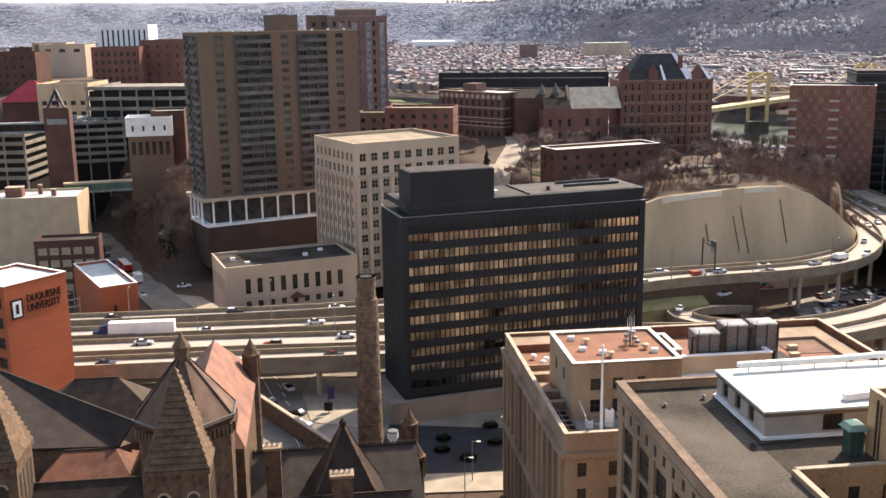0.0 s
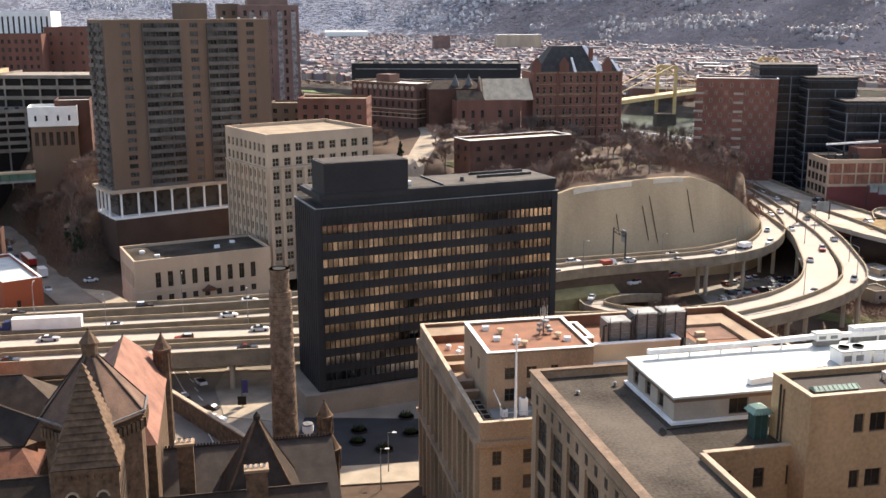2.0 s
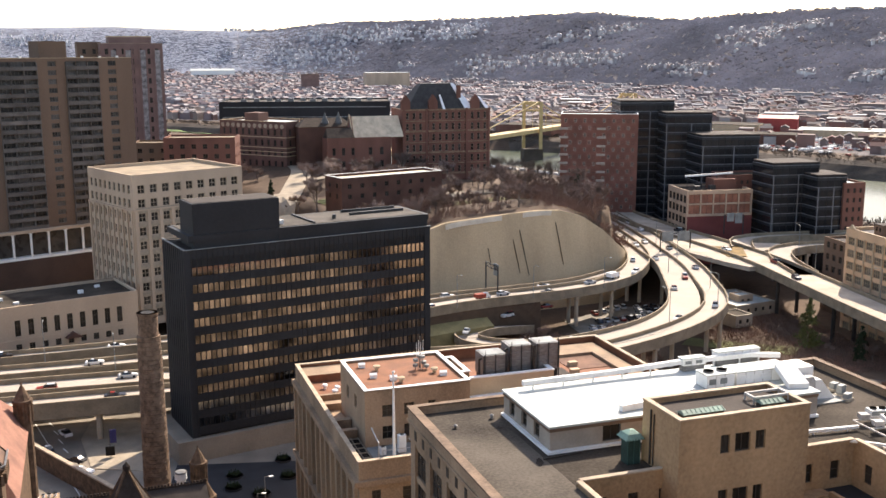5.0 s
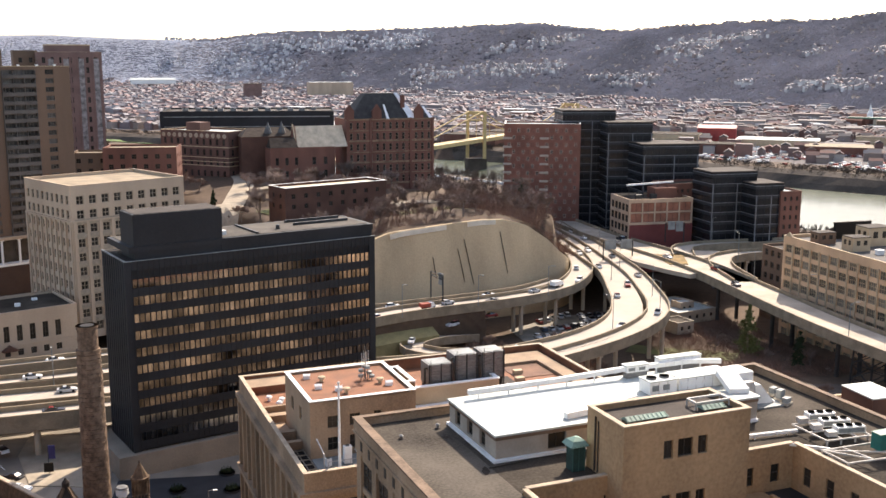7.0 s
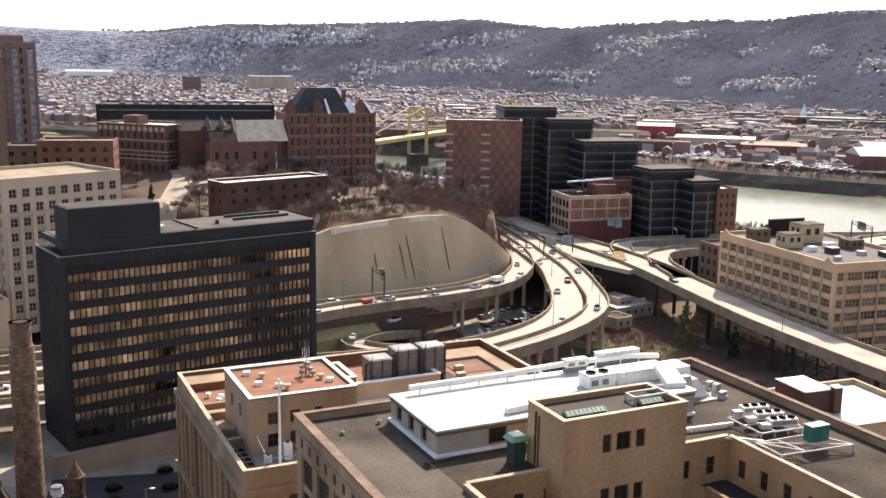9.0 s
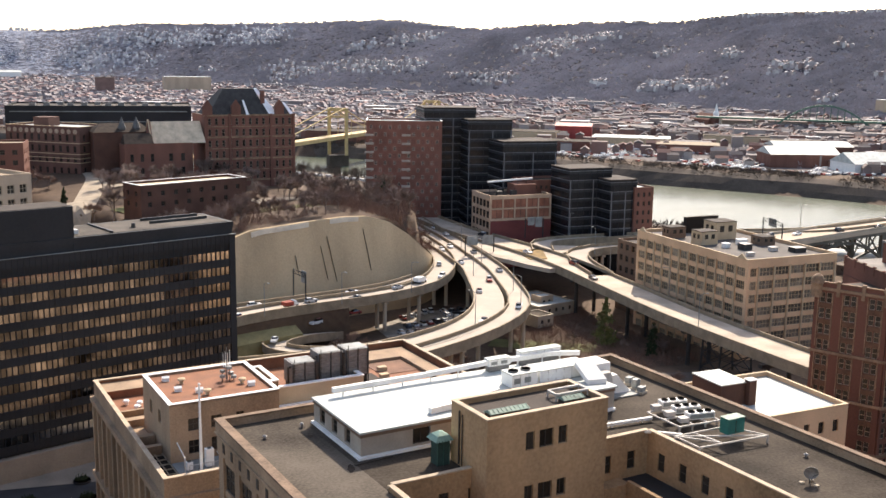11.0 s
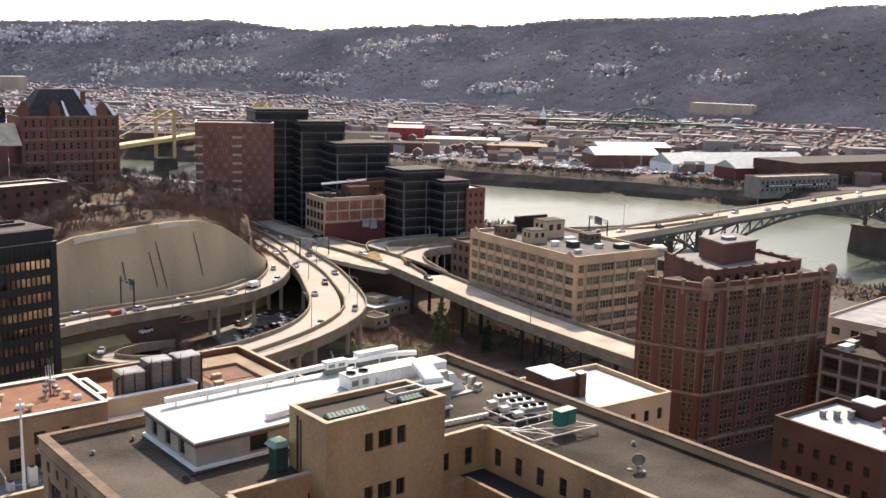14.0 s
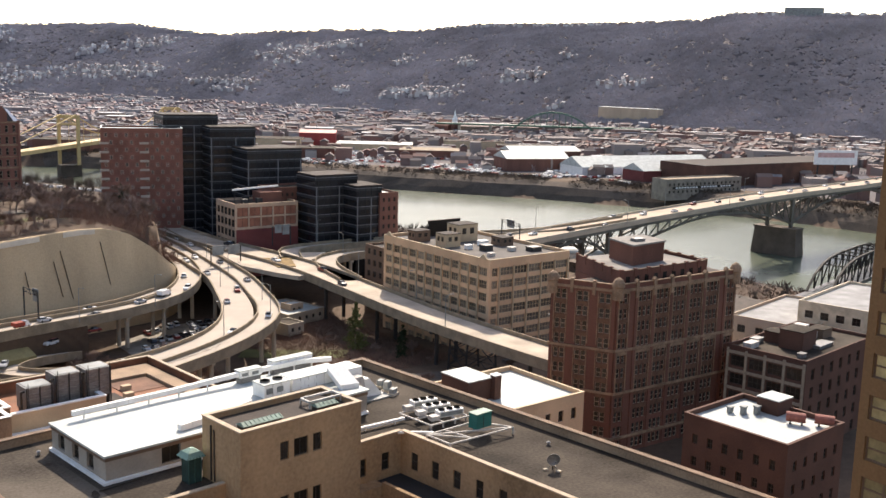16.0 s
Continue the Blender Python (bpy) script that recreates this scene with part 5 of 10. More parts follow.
    for x, y in ((0, 0), (w - 0.6, 0), (bl[0] + 0.4, 13.2)):
        part("corner_crest", Shape().lathe(x + 0.2, y + 0.2, [(1.3, z1 - 2.2), (1.3, z1 + 0.6), (1.5, z1 + 0.8), (1.35, z1 + 1.7), (0.9, z1 + 2.4), (0.3, z1 + 2.8), (0.0, z1 + 2.9)], 12), BUFF, t, "domed terracotta corner crest")
    # the set-back storey with its notched parapet, and the tank house on it
    low, tall = z1 + 2.9, z1 + 3.9
    ring = [(2.6, 2.2), (32.5, 3.2), (33.5, 22.5), (9.0, 24.0)]
    part("setback_wall", Shape().prism(ring, z1 - 0.3, low - 0.2), DEEP, t)
    part("rear_wing", Shape().prism([(5.5, 13.72), (33.2, 13.72), (33.3, 22.4), (8.9, 23.9)], z0, z1 - 0.32), DEEP, t)
    part("setback_roof", Shape().prism([(3.1, 2.7), (32.0, 3.7), (33.0, 22.0), (9.3, 23.5)], low - 0.2, low), mat("grey_tower_roof", (0.2, 0.185, 0.165), 0.9, 0.3, 0.2, 4.0, 0.1), t, "pale grey gravel roof")
    for (ax, ay), (bx, by) in ((ring[0], ring[1]), (ring[3], ring[0]), (ring[1], ring[2])):
        run = math.hypot(bx - ax, by - ay)
        at = pose(ax, ay, 0, 0, 0, math.degrees(math.atan2(by - ay, bx - ax)))
        part("setback_parapet", Shape().box(0, 0, low - 0.2, run, 0.35, tall - 0.4), DEEP, t).matrix_basis = at
        part("setback_coping", Shape().box(0, -0.08, tall - 0.4, run, 0.43, tall - 0.22), BRICK_BROWN, t).matrix_basis = at
        for j in range(int(run / 4.4) + 1):
            u = min(run - 0.9, j * 4.4)
            part("merlon", Shape().box(u, -0.12, low - 0.9, u + 0.9, 0.45, tall + 0.05), DEEP, t).matrix_basis = at
    for i in range(9):
        part("attic_window", Shape().box(4.4 + i * 3.1, -0.08, z1 + 0.7, 5.7 + i * 3.1, -0.01, z1 + 2.2), GLASS, t).matrix_basis = pose(0, 2.16, 0, 0, 0, 1.9)
    part("tank_house", Shape().prism([(12.7, 8.6), (24.8, 10.2), (26.2, 19.0), (15.2, 19.0)], low, z1 + 7.5), DEEP, t)
    part("tank_cap", Shape().prism([(12.4, 8.3), (25.1, 9.9), (26.6, 19.3), (15.0, 19.3)], z1 + 7.5, z1 + 7.9), bpy.data.materials["grey_tower_roof"], t)
    part("tank_hatch", Shape().box(16.5, 11.5, z1 + 7.9, 19.5, 13.5, z1 + 8.6), GALV, t)
    return t


brick_tower()


LOFT_GLASS = mat("brownish_loft_glass", (0.13, 0.11, 0.085), 0.35, 0.5, 0.5, 1.5, 0.0, obj=0.6, spec=0.3)


def warehouse():
    t = thing("warehouse", 185.5, 222.8, 0, 1.2, "buff brick loft warehouse with seven rows of wide windows", "warehouse")
    w, d, z0, z1 = 32.2, 53.0, -3, 30.2
    rows = [(z1 - 4.0 - 3.75 * k, 2.4) for k in range(8)]
    facade(t, "front", w, d, z0, z1, [(1.0, 2.2)] + even(4.0, w - 0.5, 5, 4.9), rows, YELLOW_BRICK, CREAM, LOFT_GLASS, nx=4, ny=2, bar=0.1, split=False)
    facade(t, "left", w, d, z0, z1, even(0.8, d - 0.8, 12, 3.6), rows, YELLOW_BRICK, CREAM, LOFT_GLASS, nx=4, ny=2, bar=0.1, split=False)
    shell(t, w, d, z0, z1, mat("grey_membrane_roof", (0.11, 0.1, 0.09), 0.9, 0.3, 0.2, 4.0, 0.1), YELLOW_BRICK, ("back", "right"), 0.9, 0.4, coping=CREAM)
    for v in (1.0, d - 4.6):
        part("gable", Shape().add([(-0.15, v, z1 + 0.9), (-0.15, v + 3.6, z1 + 0.9), (-0.15, v + 1.8, z1 + 2.3), (0.35, v, z1 + 0.9), (0.35, v + 3.6, z1 + 0.9), (0.35, v + 1.8, z1 + 2.3)], [(0, 1, 2), (5, 4, 3), (0, 3, 4, 1), (1, 4, 5, 2), (2, 5, 3, 0)]), CREAM, t, "small cream parapet gable")
    for i in range(6):
        x = 3.85 + (w - 4.5) / 5 * i
        part("pier", Shape().box(x - 0.25, -0.25, z0, x + 0.25, 0, z1 - 1.2), CREAM, t)
    for i in range(1, 12):
        y = 0.8 + (d - 1.6) / 12 * i
        part("pier", Shape().box(-0.25, y - 0.25, z0, 0, y + 0.25, z1 - 1.2), CREAM, t)
    return t


warehouse()


def simple_block(name, x, y, yaw, w, d, z0, z1, wall, roof, label, category, front=(), left=(), rows=(), fr=FRAME_DARK, glass=GLASS, nx=2, ny=2, parapet=0.8, coping=None, right=()):
    t = thing(name, x, y, 0, yaw, label, category)
    blind = ["back"]
    for face, cols in (("front", front), ("left", left), ("right", right)):
        if cols:
            facade(t, face, w, d, z0, z1, list(cols), list(rows), wall, fr, glass, nx, ny, split=False)
        else:
            blind.append(face)
    shell(t, w, d, z0, z1, roof, wall, blind, parapet, 0.4, coping=coping)
    return t


def storeys(top, n, fh, h):
    return [(top - fh * (k + 1) + (fh - h) * 0.5, h) for k in range(n)]


simple_block("brick_building", 114.0, 133.5, 2.0, 22.5, 21.0, -3, 23.8, YELLOW_BRICK, WHITE_ROOF, "buff brick block under a snow-white roof", "building", even(1, 21.5, 6, 1.3), even(1, 20, 5, 1.3), storeys(23, 5, 4.2, 2.2), coping=CREAM)
simple_block("brick_building", 139.0, 91.0, 4.0, 18.0, 20.0, -3, 26.3, BRICK_DARK, WHITE_ROOF, "dark red brick block under a bright white roof", "building", even(1, 17, 5, 1.1), even(1, 19, 6, 1.1), storeys(25, 6, 4.0, 1.7), coping=BRICK_DARK)
loft = simple_block("loft_building", 201.5, 129.0, 8.0, 36.0, 20.0, -3, 21.2, BRICK_DARK, GRAVEL_ROOF, "brown brick loft building with a concrete frame", "building", even(1, 35, 7, 1.6), even(0.5, 19.5, 4, 3.6), storeys(20.5, 5, 4.4, 2.6), nx=3)
for i in range(5):
    part("frame_post", Shape().box(-0.25, 0.2 + i * 4.8, -3, 0, 0.8 + i * 4.8, 21.2), FRAME_PALE, loft)
for i in range(5):
    part("frame_beam", Shape().box(-0.2, 0.2, 20.0 - i * 4.4, 0, 20, 20.7 - i * 4.4), FRAME_PALE, loft)


TAN_FRAME = mat("tan_concrete_frame", (0.44, 0.315, 0.22), 0.85, 0.2, 0.2, 4.0, 0.1)


def maroon_building():
    t = thing("maroon_building", 183.5, 384.4, 0, -2.0, "maroon brick warehouse with a cream concrete frame on top", "building")
    w, d, z0, z1 = 28.5, 20.0, -3, 27.0
    facade(t, "front", w, d, z0, z1, even(0.5, w - 0.5, 5, 4.9), [(z1 - 4.4, 3.7), (z1 - 8.8, 3.7)], TAN_FRAME, FRAME_DARK, mat("orange_brick_infill", (0.27, 0.115, 0.075), 0.85, 0.3, 0.3, 4.0, 0.2), nx=2, ny=1, split=False)
    facade(t, "left", w, d, z0, z1, even(0.6, d - 0.6, 5, 3.0), [(z1 - 4.4 - 4.4 * k, 3.0) for k in range(5)], TAN_FRAME, FRAME_DARK, GLASS, nx=3, ny=2, split=False)
    shell(t, w, d, z0, z1, GRAVEL_ROOF, TAN_FRAME, ("back", "right"), 0.8, 0.4, coping=TAN_FRAME)
    part("painted_wall", Shape().box(0.3, -0.15, z0, w, -0.004, z1 - 9.8), MAROON, t, "maroon painted lower wall")
    part("roof_house", Shape().box(14, 6, z1, 24, 14, z1 + 4.5), BRICK_RED, t)
    part("sign_frame", Shape().bar((3, 10, z1 + 5.6), (24, 10, z1 + 6.6), 0.7), WHITE_PAINT, t)
    for u in (4, 10, 17, 23):
        part("sign_post", Shape().bar((u, 10, z1), (u, 10, z1 + 5.6), 0.25), DARK_METAL, t)
    for u, v in ((5, 4), (9, 12), (12, 5)):
        part("roof_unit", Shape().box(u, v, z1, u + 2.5, v + 2.0, z1 + 2.2), DARK_METAL, t)


maroon_building()
def patterned_tower():
    t = thing("patterned_tower", 149.5, 445.6, 0, -20.0, "red brick residence tower with chequered windows and white balconies", "apartment building")
    RUSSET = mat("russet_brick", (0.215, 0.092, 0.066), 0.88, 0.25, 0.12, 4.0, 0.2)
    w, d, z0, z1 = 34.5, 20.0, -2, 55.0
    shell(t, w, d, z0, z1, WHITE_ROOF, RUSSET, ("front", "back", "left", "right"), 0.8, 0.4, coping=WHITE_PAINT)
    CHECK = mat("chequer_frame", (0.42, 0.34, 0.27), 0.8, 0.15, 0.5, 4.0, 0.05)
    fr, _ = window_mesh(1.2, 1.7, 1, 2, 0.14, CHECK, GLASS, False)
    dark, _ = window_mesh(1.1, 1.5, 1, 1, 0.1, FRAME_DARK, GLASS, False)
    for k in range(16):
        for i in range(15):
            if i == 7:
                continue
            if (i + k) % 2:
                part("window", dark, FRAME_DARK, t).matrix_basis = pose(1.6 + i * 2.15, -0.1, z1 - 3.0 - 3.25 * k)
                continue
            part("window", fr, CHECK, t).matrix_basis = pose(1.6 + i * 2.15, -0.12, z1 - 3.0 - 3.25 * k)
    for k in range(13):
        for u in (-0.6, 16.2):
            part("balcony", Shape().box(u, -1.0, 0, u + 4.0, 0.1, 0.9), CHECK, t).matrix_basis = pose(0, 0, z1 - 6.2 - 3.9 * k)


patterned_tower()


PALE_LINE = mat("pale_metal_line", (0.17, 0.17, 0.175), 0.5, 0.2, 0.3, 4.0, 0.0)


def glass_office(x, y, yaw, w, d, z1, label="black glass office block with pale floor lines", left=False):
    t = thing("glass_office", x, y, 0, yaw, label, "office building", "black glass offices")
    n = int((z1 - 2) / 3.9)
    for u in (0.4, w * 0.55, w - 0.8):
        part("pale_post", Shape().box(u, -0.14, z1 - 3.9 * n, u + 0.45, -0.06, z1 - 4.7), PALE_LINE, t)
    part("core", Shape().box(0.1, 0.1, -3, w - 0.1, d - 0.1, z1), BLUE_GLASS, t, "black curtain glass")
    part("roof", Shape().box(0, 0, z1, w, d, z1 + 0.5), DARK_ROOF, t)
    for k in range(n):
        z = z1 - 3.9 * k - 0.8
        part("floor_line", Shape().box(-0.06, -0.06, z, w + 0.06, 0.1, z + 0.26).box(-0.06, 0.1, z, 0.1, d, z + 0.26), PALE_LINE, t)
        part("spandrel", Shape().box(-0.03, -0.03, z - 1.1, w + 0.03, 0.1, z).box(-0.03, 0.1, z - 1.1, 0.1, d, z), BLACK_STEEL, t)
    for i in range(int(w / 3)):
        part("mullion", Shape().box(-0.06, -0.1, -3, 0.06, 0.1, z1), BLACK_STEEL, t).matrix_basis = pose(1.5 + i * 3, 0, 0)
    return t


glass_office(177.9, 446.0, -10, 25.0, 20, 61.0)
glass_office(193.0, 429.5, -10, 21.0, 16, 56.3)
glass_office(201.2, 409.5, -5, 26.0, 20, 47.8)
glass_office(214.4, 373.0, 0, 20.8, 16, 39.2)
glass_office(228.4, 363.0, 0, 13.0, 16, 35.2)
simple_block("brick_building", 239.6, 362.0, 0, 9.4, 14.0, 0, 31.5, BRICK_RED, WHITE_ROOF, "narrow red brick block beside the glass offices", "building", even(0.6, 8.8, 3, 1.1), (), storeys(31, 7, 3.8, 1.8))
simple_block("brick_building", 204.7, 392.5, 0, 22.0, 14.0, 0, 32.0, BRICK_RED, GRAVEL_ROOF, "red brick block with small square windows", "building", even(0.6, 21.4, 8, 1.1), (), storeys(31.5, 7, 3.8, 1.5))

# ---- the campus on the bluff ----
def hall_windows(w, step, width):
    return even(0.8, w - 0.8, max(2, int((w - 1.6) / step)), width)


STRIPES = mat("banded_brick", (0.135, 0.076, 0.06), 0.88, 0.25, 0.15, 4.0, 0.2)
hall = simple_block("brick_hall", -1.5, 480.0, -42, 38.0, 21.0, 30, 52.6, STRIPES, WHITE_ROOF, "dark red brick campus hall with pale bands and a corbelled parapet", "university building", hall_windows(38, 3.4, 1.3), (), storeys(51, 4, 4.6, 2.6), right=[(2.2, 1.5), (9.2, 2.4), (16.6, 1.5)], coping=CREAM)
for k, z in enumerate((38.2, 40.0, 41.8, 46.4)):
    part("band", Shape().box(-0.12, -0.12, z, 38.1, 0, z + 0.35).box(38.0, 0, z, 38.12, 21, z + 0.35), CREAM, hall)
part("roof_house", Shape().box(8, 8, 52.6, 16, 15, 56.4), STRIPES, hall)
for i in range(12):
    part("arch_top", Shape().cone(0, 0, 0, 0.14, 1.0, 1.0, 12), TERRACOTTA, hall).matrix_basis = pose(1.8 + i * 3.1, -0.02, 51.4, 90)
for z in (43.0, 47.6):
    part("balcony", Shape().box(38.0, 8.6, z, 38.9, 12.4, z + 1.1), CREAM, hall)
part("porch", Shape().box(38.0, 8.2, 30, 39.6, 12.8, 37.0), TAN_STONE, hall, "pale stone entrance porch")
simple_block("brick_hall", -23.4, 419.3, -8, 28.0, 16.0, 30, 49.8, BRICK_RED, TAN_ROOF, "low red brick campus hall with a flat tan roof", "university building", hall_windows(28, 4, 1.8), (), storeys(49, 3, 3.9, 1.8), right=hall_windows(16, 4, 1.8))
simple_block("brick_hall", -36, 426, -8, 20.0, 14.0, 30, 47.5, BRICK_BROWN, TAN_ROOF, "low brown brick campus building", "university building", hall_windows(20, 4, 1.8), (), storeys(47, 2, 3.9, 1.8))
arena = simple_block("sports_hall", -1.7, 545.0, -8, 88.0, 40.0, 30, 57.3, BLACK_STEEL, DARK_ROOF, "long black sports hall with a flat roof", "university building", (), (), ())
part("lattice", Shape().box(2, -0.3, 55.0, 86, 0, 55.5).box(2, -0.3, 50.0, 86, 0, 50.4), STEEL_GREY, arena)
for i in range(12):
    part("roof_unit", Shape().box(0, 0, 0, 3.0, 2.4, 1.6), GALV, arena).matrix_basis = pose(10 + i * 6, 10 + (i % 3) * 7, 57.3)
low = simple_block("brick_hall", 38.9, 349.8, 22, 41.5, 12.0, 28, 40.4, BRICK_DARK, SLATE_PALE, "long low dark brick house with a pale flat roof", "university building", hall_windows(41, 4.6, 1.5), hall_windows(12, 4, 1.5), storeys(40, 2, 3.6, 1.6), coping=WHITE_PAINT)
# red brick with distance haze painted into its colour
HAZY = mat("haze_paled_brick", (0.2, 0.125, 0.108), 0.88, 0.2, 0.15, 4.0, 0.1)
back = simple_block("residence_tower", -50.0, 467.3, 10, 26.0, 24.0, 30, 86.5, HAZY, GRAVEL_ROOF, "tall red brick residence tower with vertical ribs", "apartment building", hall_windows(26, 3.2, 1.4), hall_windows(24, 4, 1.4), storeys(86, 12, 4.2, 2.4), coping=CREAM)
for i in range(9):
    part("rib", Shape().box(-0.35, -0.5, 40, 0.35, 0, 86.0), HAZY, back).matrix_basis = pose(0.8 + i * 3.05, 0, 0)
for i in range(8):
    if i % 2:
        part("window_column", Shape().box(1.25 + i * 3.05, -0.22, 40, 3.4 + i * 3.05, -0.02, 84.5), mat("pale_glazed_column", (0.24, 0.22, 0.21), 0.5, 0.6, 0.6, 2.0, 0.0), back, "pale glazed window column")
part("roof_house", Shape().box(4, 6, 86.5, 22, 18, 90.0), HAZY, back)
part("roof_rim", Shape().box(3.8, 5.8, 90.0, 22.2, 18.2, 90.5), CREAM, back)
simple_block("residence_tower", -60.8, 478.0, 10, 10.0, 16.0, 30, 87.2, BRICK_BROWN, GRAVEL_ROOF, "narrow brown stair tower beside the residence tower", "apartment building", hall_windows(10, 4.5, 1.4), (), storeys(86, 12, 4.2, 2.0))


def chapel():
    t = thing("chapel", 43.0, 437.9, 0, 5, "red brick chapel with a steep pale slate roof and gables", "chapel")
    w, d = 28.0, 16.0
    facade(t, "front", w, d, 30, 47.5, hall_windows(14, 4, 1.4) + [(18, 1.6), (23, 1.6)], [(40, 3.2), (34.5, 3.0)], BRICK_RED, nx=1, ny=2, split=False)
    shell(t, w, d, 30, 47.0, GRAVEL_ROOF, BRICK_RED, ("back", "left", "right"), 0.0)
    part("roof", Shape().gable(12, 1.5, 34, 16, 47.2, 56.0, "x", 0.6), SLATE_PALE, t, "steep pale slate roof")
    part("gable_wall", Shape().add([(12.2, 1.6, 47.2), (12.2, 15.9, 47.2), (12.2, 8.7, 56.2), (11.4, 1.6, 47.2), (11.4, 15.9, 47.2), (11.4, 8.7, 56.6)], [(0, 1, 2), (5, 4, 3), (0, 2, 5, 3), (1, 4, 5, 2), (0, 3, 4, 1)]), BRICK_RED, t)
    part("gable_coping", Shape().bar((11.5, 1.4, 47.2), (11.5, 8.7, 56.8), 0.5).bar((11.5, 16.0, 47.2), (11.5, 8.7, 56.8), 0.5), CREAM, t)
    part("low_roof", Shape().gable(0, 0, 12, 9, 47.5, 51.5, "x", 0.5), SLATE, t)
    for u, v in ((2, 15), (8, 15)):
        part("spire", Shape().cone(u, v, 47, 53, 1.6, 1.6, 8).cone(u, v, 53, 58.0, 1.8, 0.0, 8), mat("grey_spire_slate", (0.11, 0.11, 0.105), 0.7, 0.25, 0.5, 4.0, 0.1), t)
    part("rear_hall", Shape().box(-10, 12, 30, 14, 26, 51.5), BRICK_DARK, t)
    part("rear_roof", Shape().gable(-10.3, 11.7, 14.3, 26.3, 51.5, 55.0, "x", 4), SLATE, t)


chapel()


def old_main():
    t = thing("main_hall", 76.8, 445.4, 0, 5, "tall red brick main hall with a dark mansard and sunlit hips", "university building")
    w, d, z0, z1 = 40.5, 20.0, 26, 58.6
    rows = storeys(z1 - 0.5, 6, 4.7, 2.9)
    facade(t, "front", w, d, z0, z1, hall_windows(w, 2.9, 1.25), rows, BRICK_RED, FRAME_PALE, nx=1, ny=2, split=False)
    facade(t, "right", w, d, z0, z1, hall_windows(d, 3.2, 1.25), rows, BRICK_RED, FRAME_PALE, nx=1, ny=2, split=False)
    shell(t, w, d, z0, z1, SLATE, BRICK_RED, ("back", "left"), 0.0)
    for k in range(7):
        part("band", Shape().box(-0.25, -0.25, z1 - 0.5 - 4.7 * k, w + 0.25, 0, z1 - 0.5 - 4.7 * k + (0.7 if k % 2 == 0 else 0.35)), bpy.data.materials["buff_terracotta"], t)
    LEAD = mat("lead_grey_slate", (0.05, 0.047, 0.045), 0.85, 0.3, 0.5, 4.0, 0.2)
    # bright metal colour, added to stand for sun glaring off the slate
    HIP_GLARE = mat("bright_slate_glare", (0.85, 0.83, 0.8), 0.45, 0.12, 0.4, 4.0, 0.0, metal=0.4)
    def hip(name, x0, x1, y0, y1, h, left, right, side, label=""):
        """A steep hipped roof; a bright strip on one corner imitates sun glare."""
        z = z1 + 0.02
        v = [(x0, y0, z), (x1, y0, z), (x1, y1, z), (x0, y1, z), (x0 + left, y0 + side, z + h), (x1 - right, y0 + side, z + h), (x1 - right, y1 - side, z + h), (x0 + left, y1 - side, z + h)]
        part(name, Shape().add(v, [(3, 2, 1, 0), (4, 5, 6, 7), (0, 1, 5, 4), (2, 3, 7, 6), (3, 0, 4, 7), (1, 2, 6, 5)]), LEAD, t, label)
        k = right * 0.5
        edge = [(x1 - k, y0 - 0.12, z), (x1 + 0.15, y0 - 0.1, z), (x1 - right + 0.5, y0 + side - 0.1, z + h + 0.08), (x1 - right - 0.25 * k, y0 + side - 0.1, z + h + 0.08)]
        part(name + "_hip", Shape().add(edge + [(x, y + 0.3, q) for x, y, q in edge], [(0, 1, 2, 3), (7, 6, 5, 4), (0, 4, 5, 1), (1, 5, 6, 2), (2, 6, 7, 3), (3, 7, 4, 0)]), HIP_GLARE, t, "bright metal corner hip")
    hip("mansard", 2.0, 33.0, 0.8, d - 0.8, 11.0, 8.5, 8.0, 6.5, "dark steep slate roof")
    hip("turret_roof", 33.6, w - 0.2, 1.0, 11.0, 5.0, 3.0, 3.4, 4.0)
    hip("dormer_roof", 14.5, 19.5, -0.2, 4.0, 6.2, 2.2, 2.2, 1.6)
    for u in (1.5, 14.0, 33.5):
        part("gable", Shape().box(u - 2.0, -0.3, z1, u + 2.0, 1.5, z1 + 3.4).gable(u - 2.2, -0.3, u + 2.2, 1.5, z1 + 3.4, z1 + 6.5, "y"), BRICK_RED, t, "brick dormer gable")
    for u, v in ((12, 15), (27, 4), (20, 16)):
        part("chimney", Shape().box(u - 0.9, v - 0.6, z1 + 2, u + 0.9, v + 0.6, z1 + 10.2), BRICK_RED, t)
    for i in range(4):
        part("pier", Shape().box(-0.5, -0.5, z0, 0.5, 0, z1 + 0.4), BRICK_RED, t).matrix_basis = pose((0.6, 11.0, 29.5, w - 0.6)[i], 0, 0)


old_main()

# ---- left background: garages, halls and the street of the hill ----
def garage(x, y, yaw, w, d, z0, z1, n, label):
    t = thing("parking_garage", x, y, 0, yaw, label, "parking garage")
    fh = (z1 - z0) / n
    # solid black core in place of the shaded space between open decks
    part("core", Shape().box(1.2, 1.2, -2, w - 1.2, d - 1.2, z1 - 1), INK, t)
    for k in range(n + 1):
        z = z0 + fh * k
        part("deck", Shape().box(0, 0, z - 0.5, w, d, z).box(-0.1, -0.1, z, w + 0.1, 0.2, z + 1.0).box(w - 0.2, 0.2, z, w + 0.1, d, z + 1.0).box(-0.1, 0.2, z, 0.2, d, z + 1.0), GARAGE, t)
    for i in range(int(w / 7) + 1):
        part("column", Shape().box(-0.35, 0.25, -2, 0.35, 0.9, z1), GARAGE, t).matrix_basis = pose(0.6 + i * (w - 1.2) / int(w / 7), 0, 0)
    return t


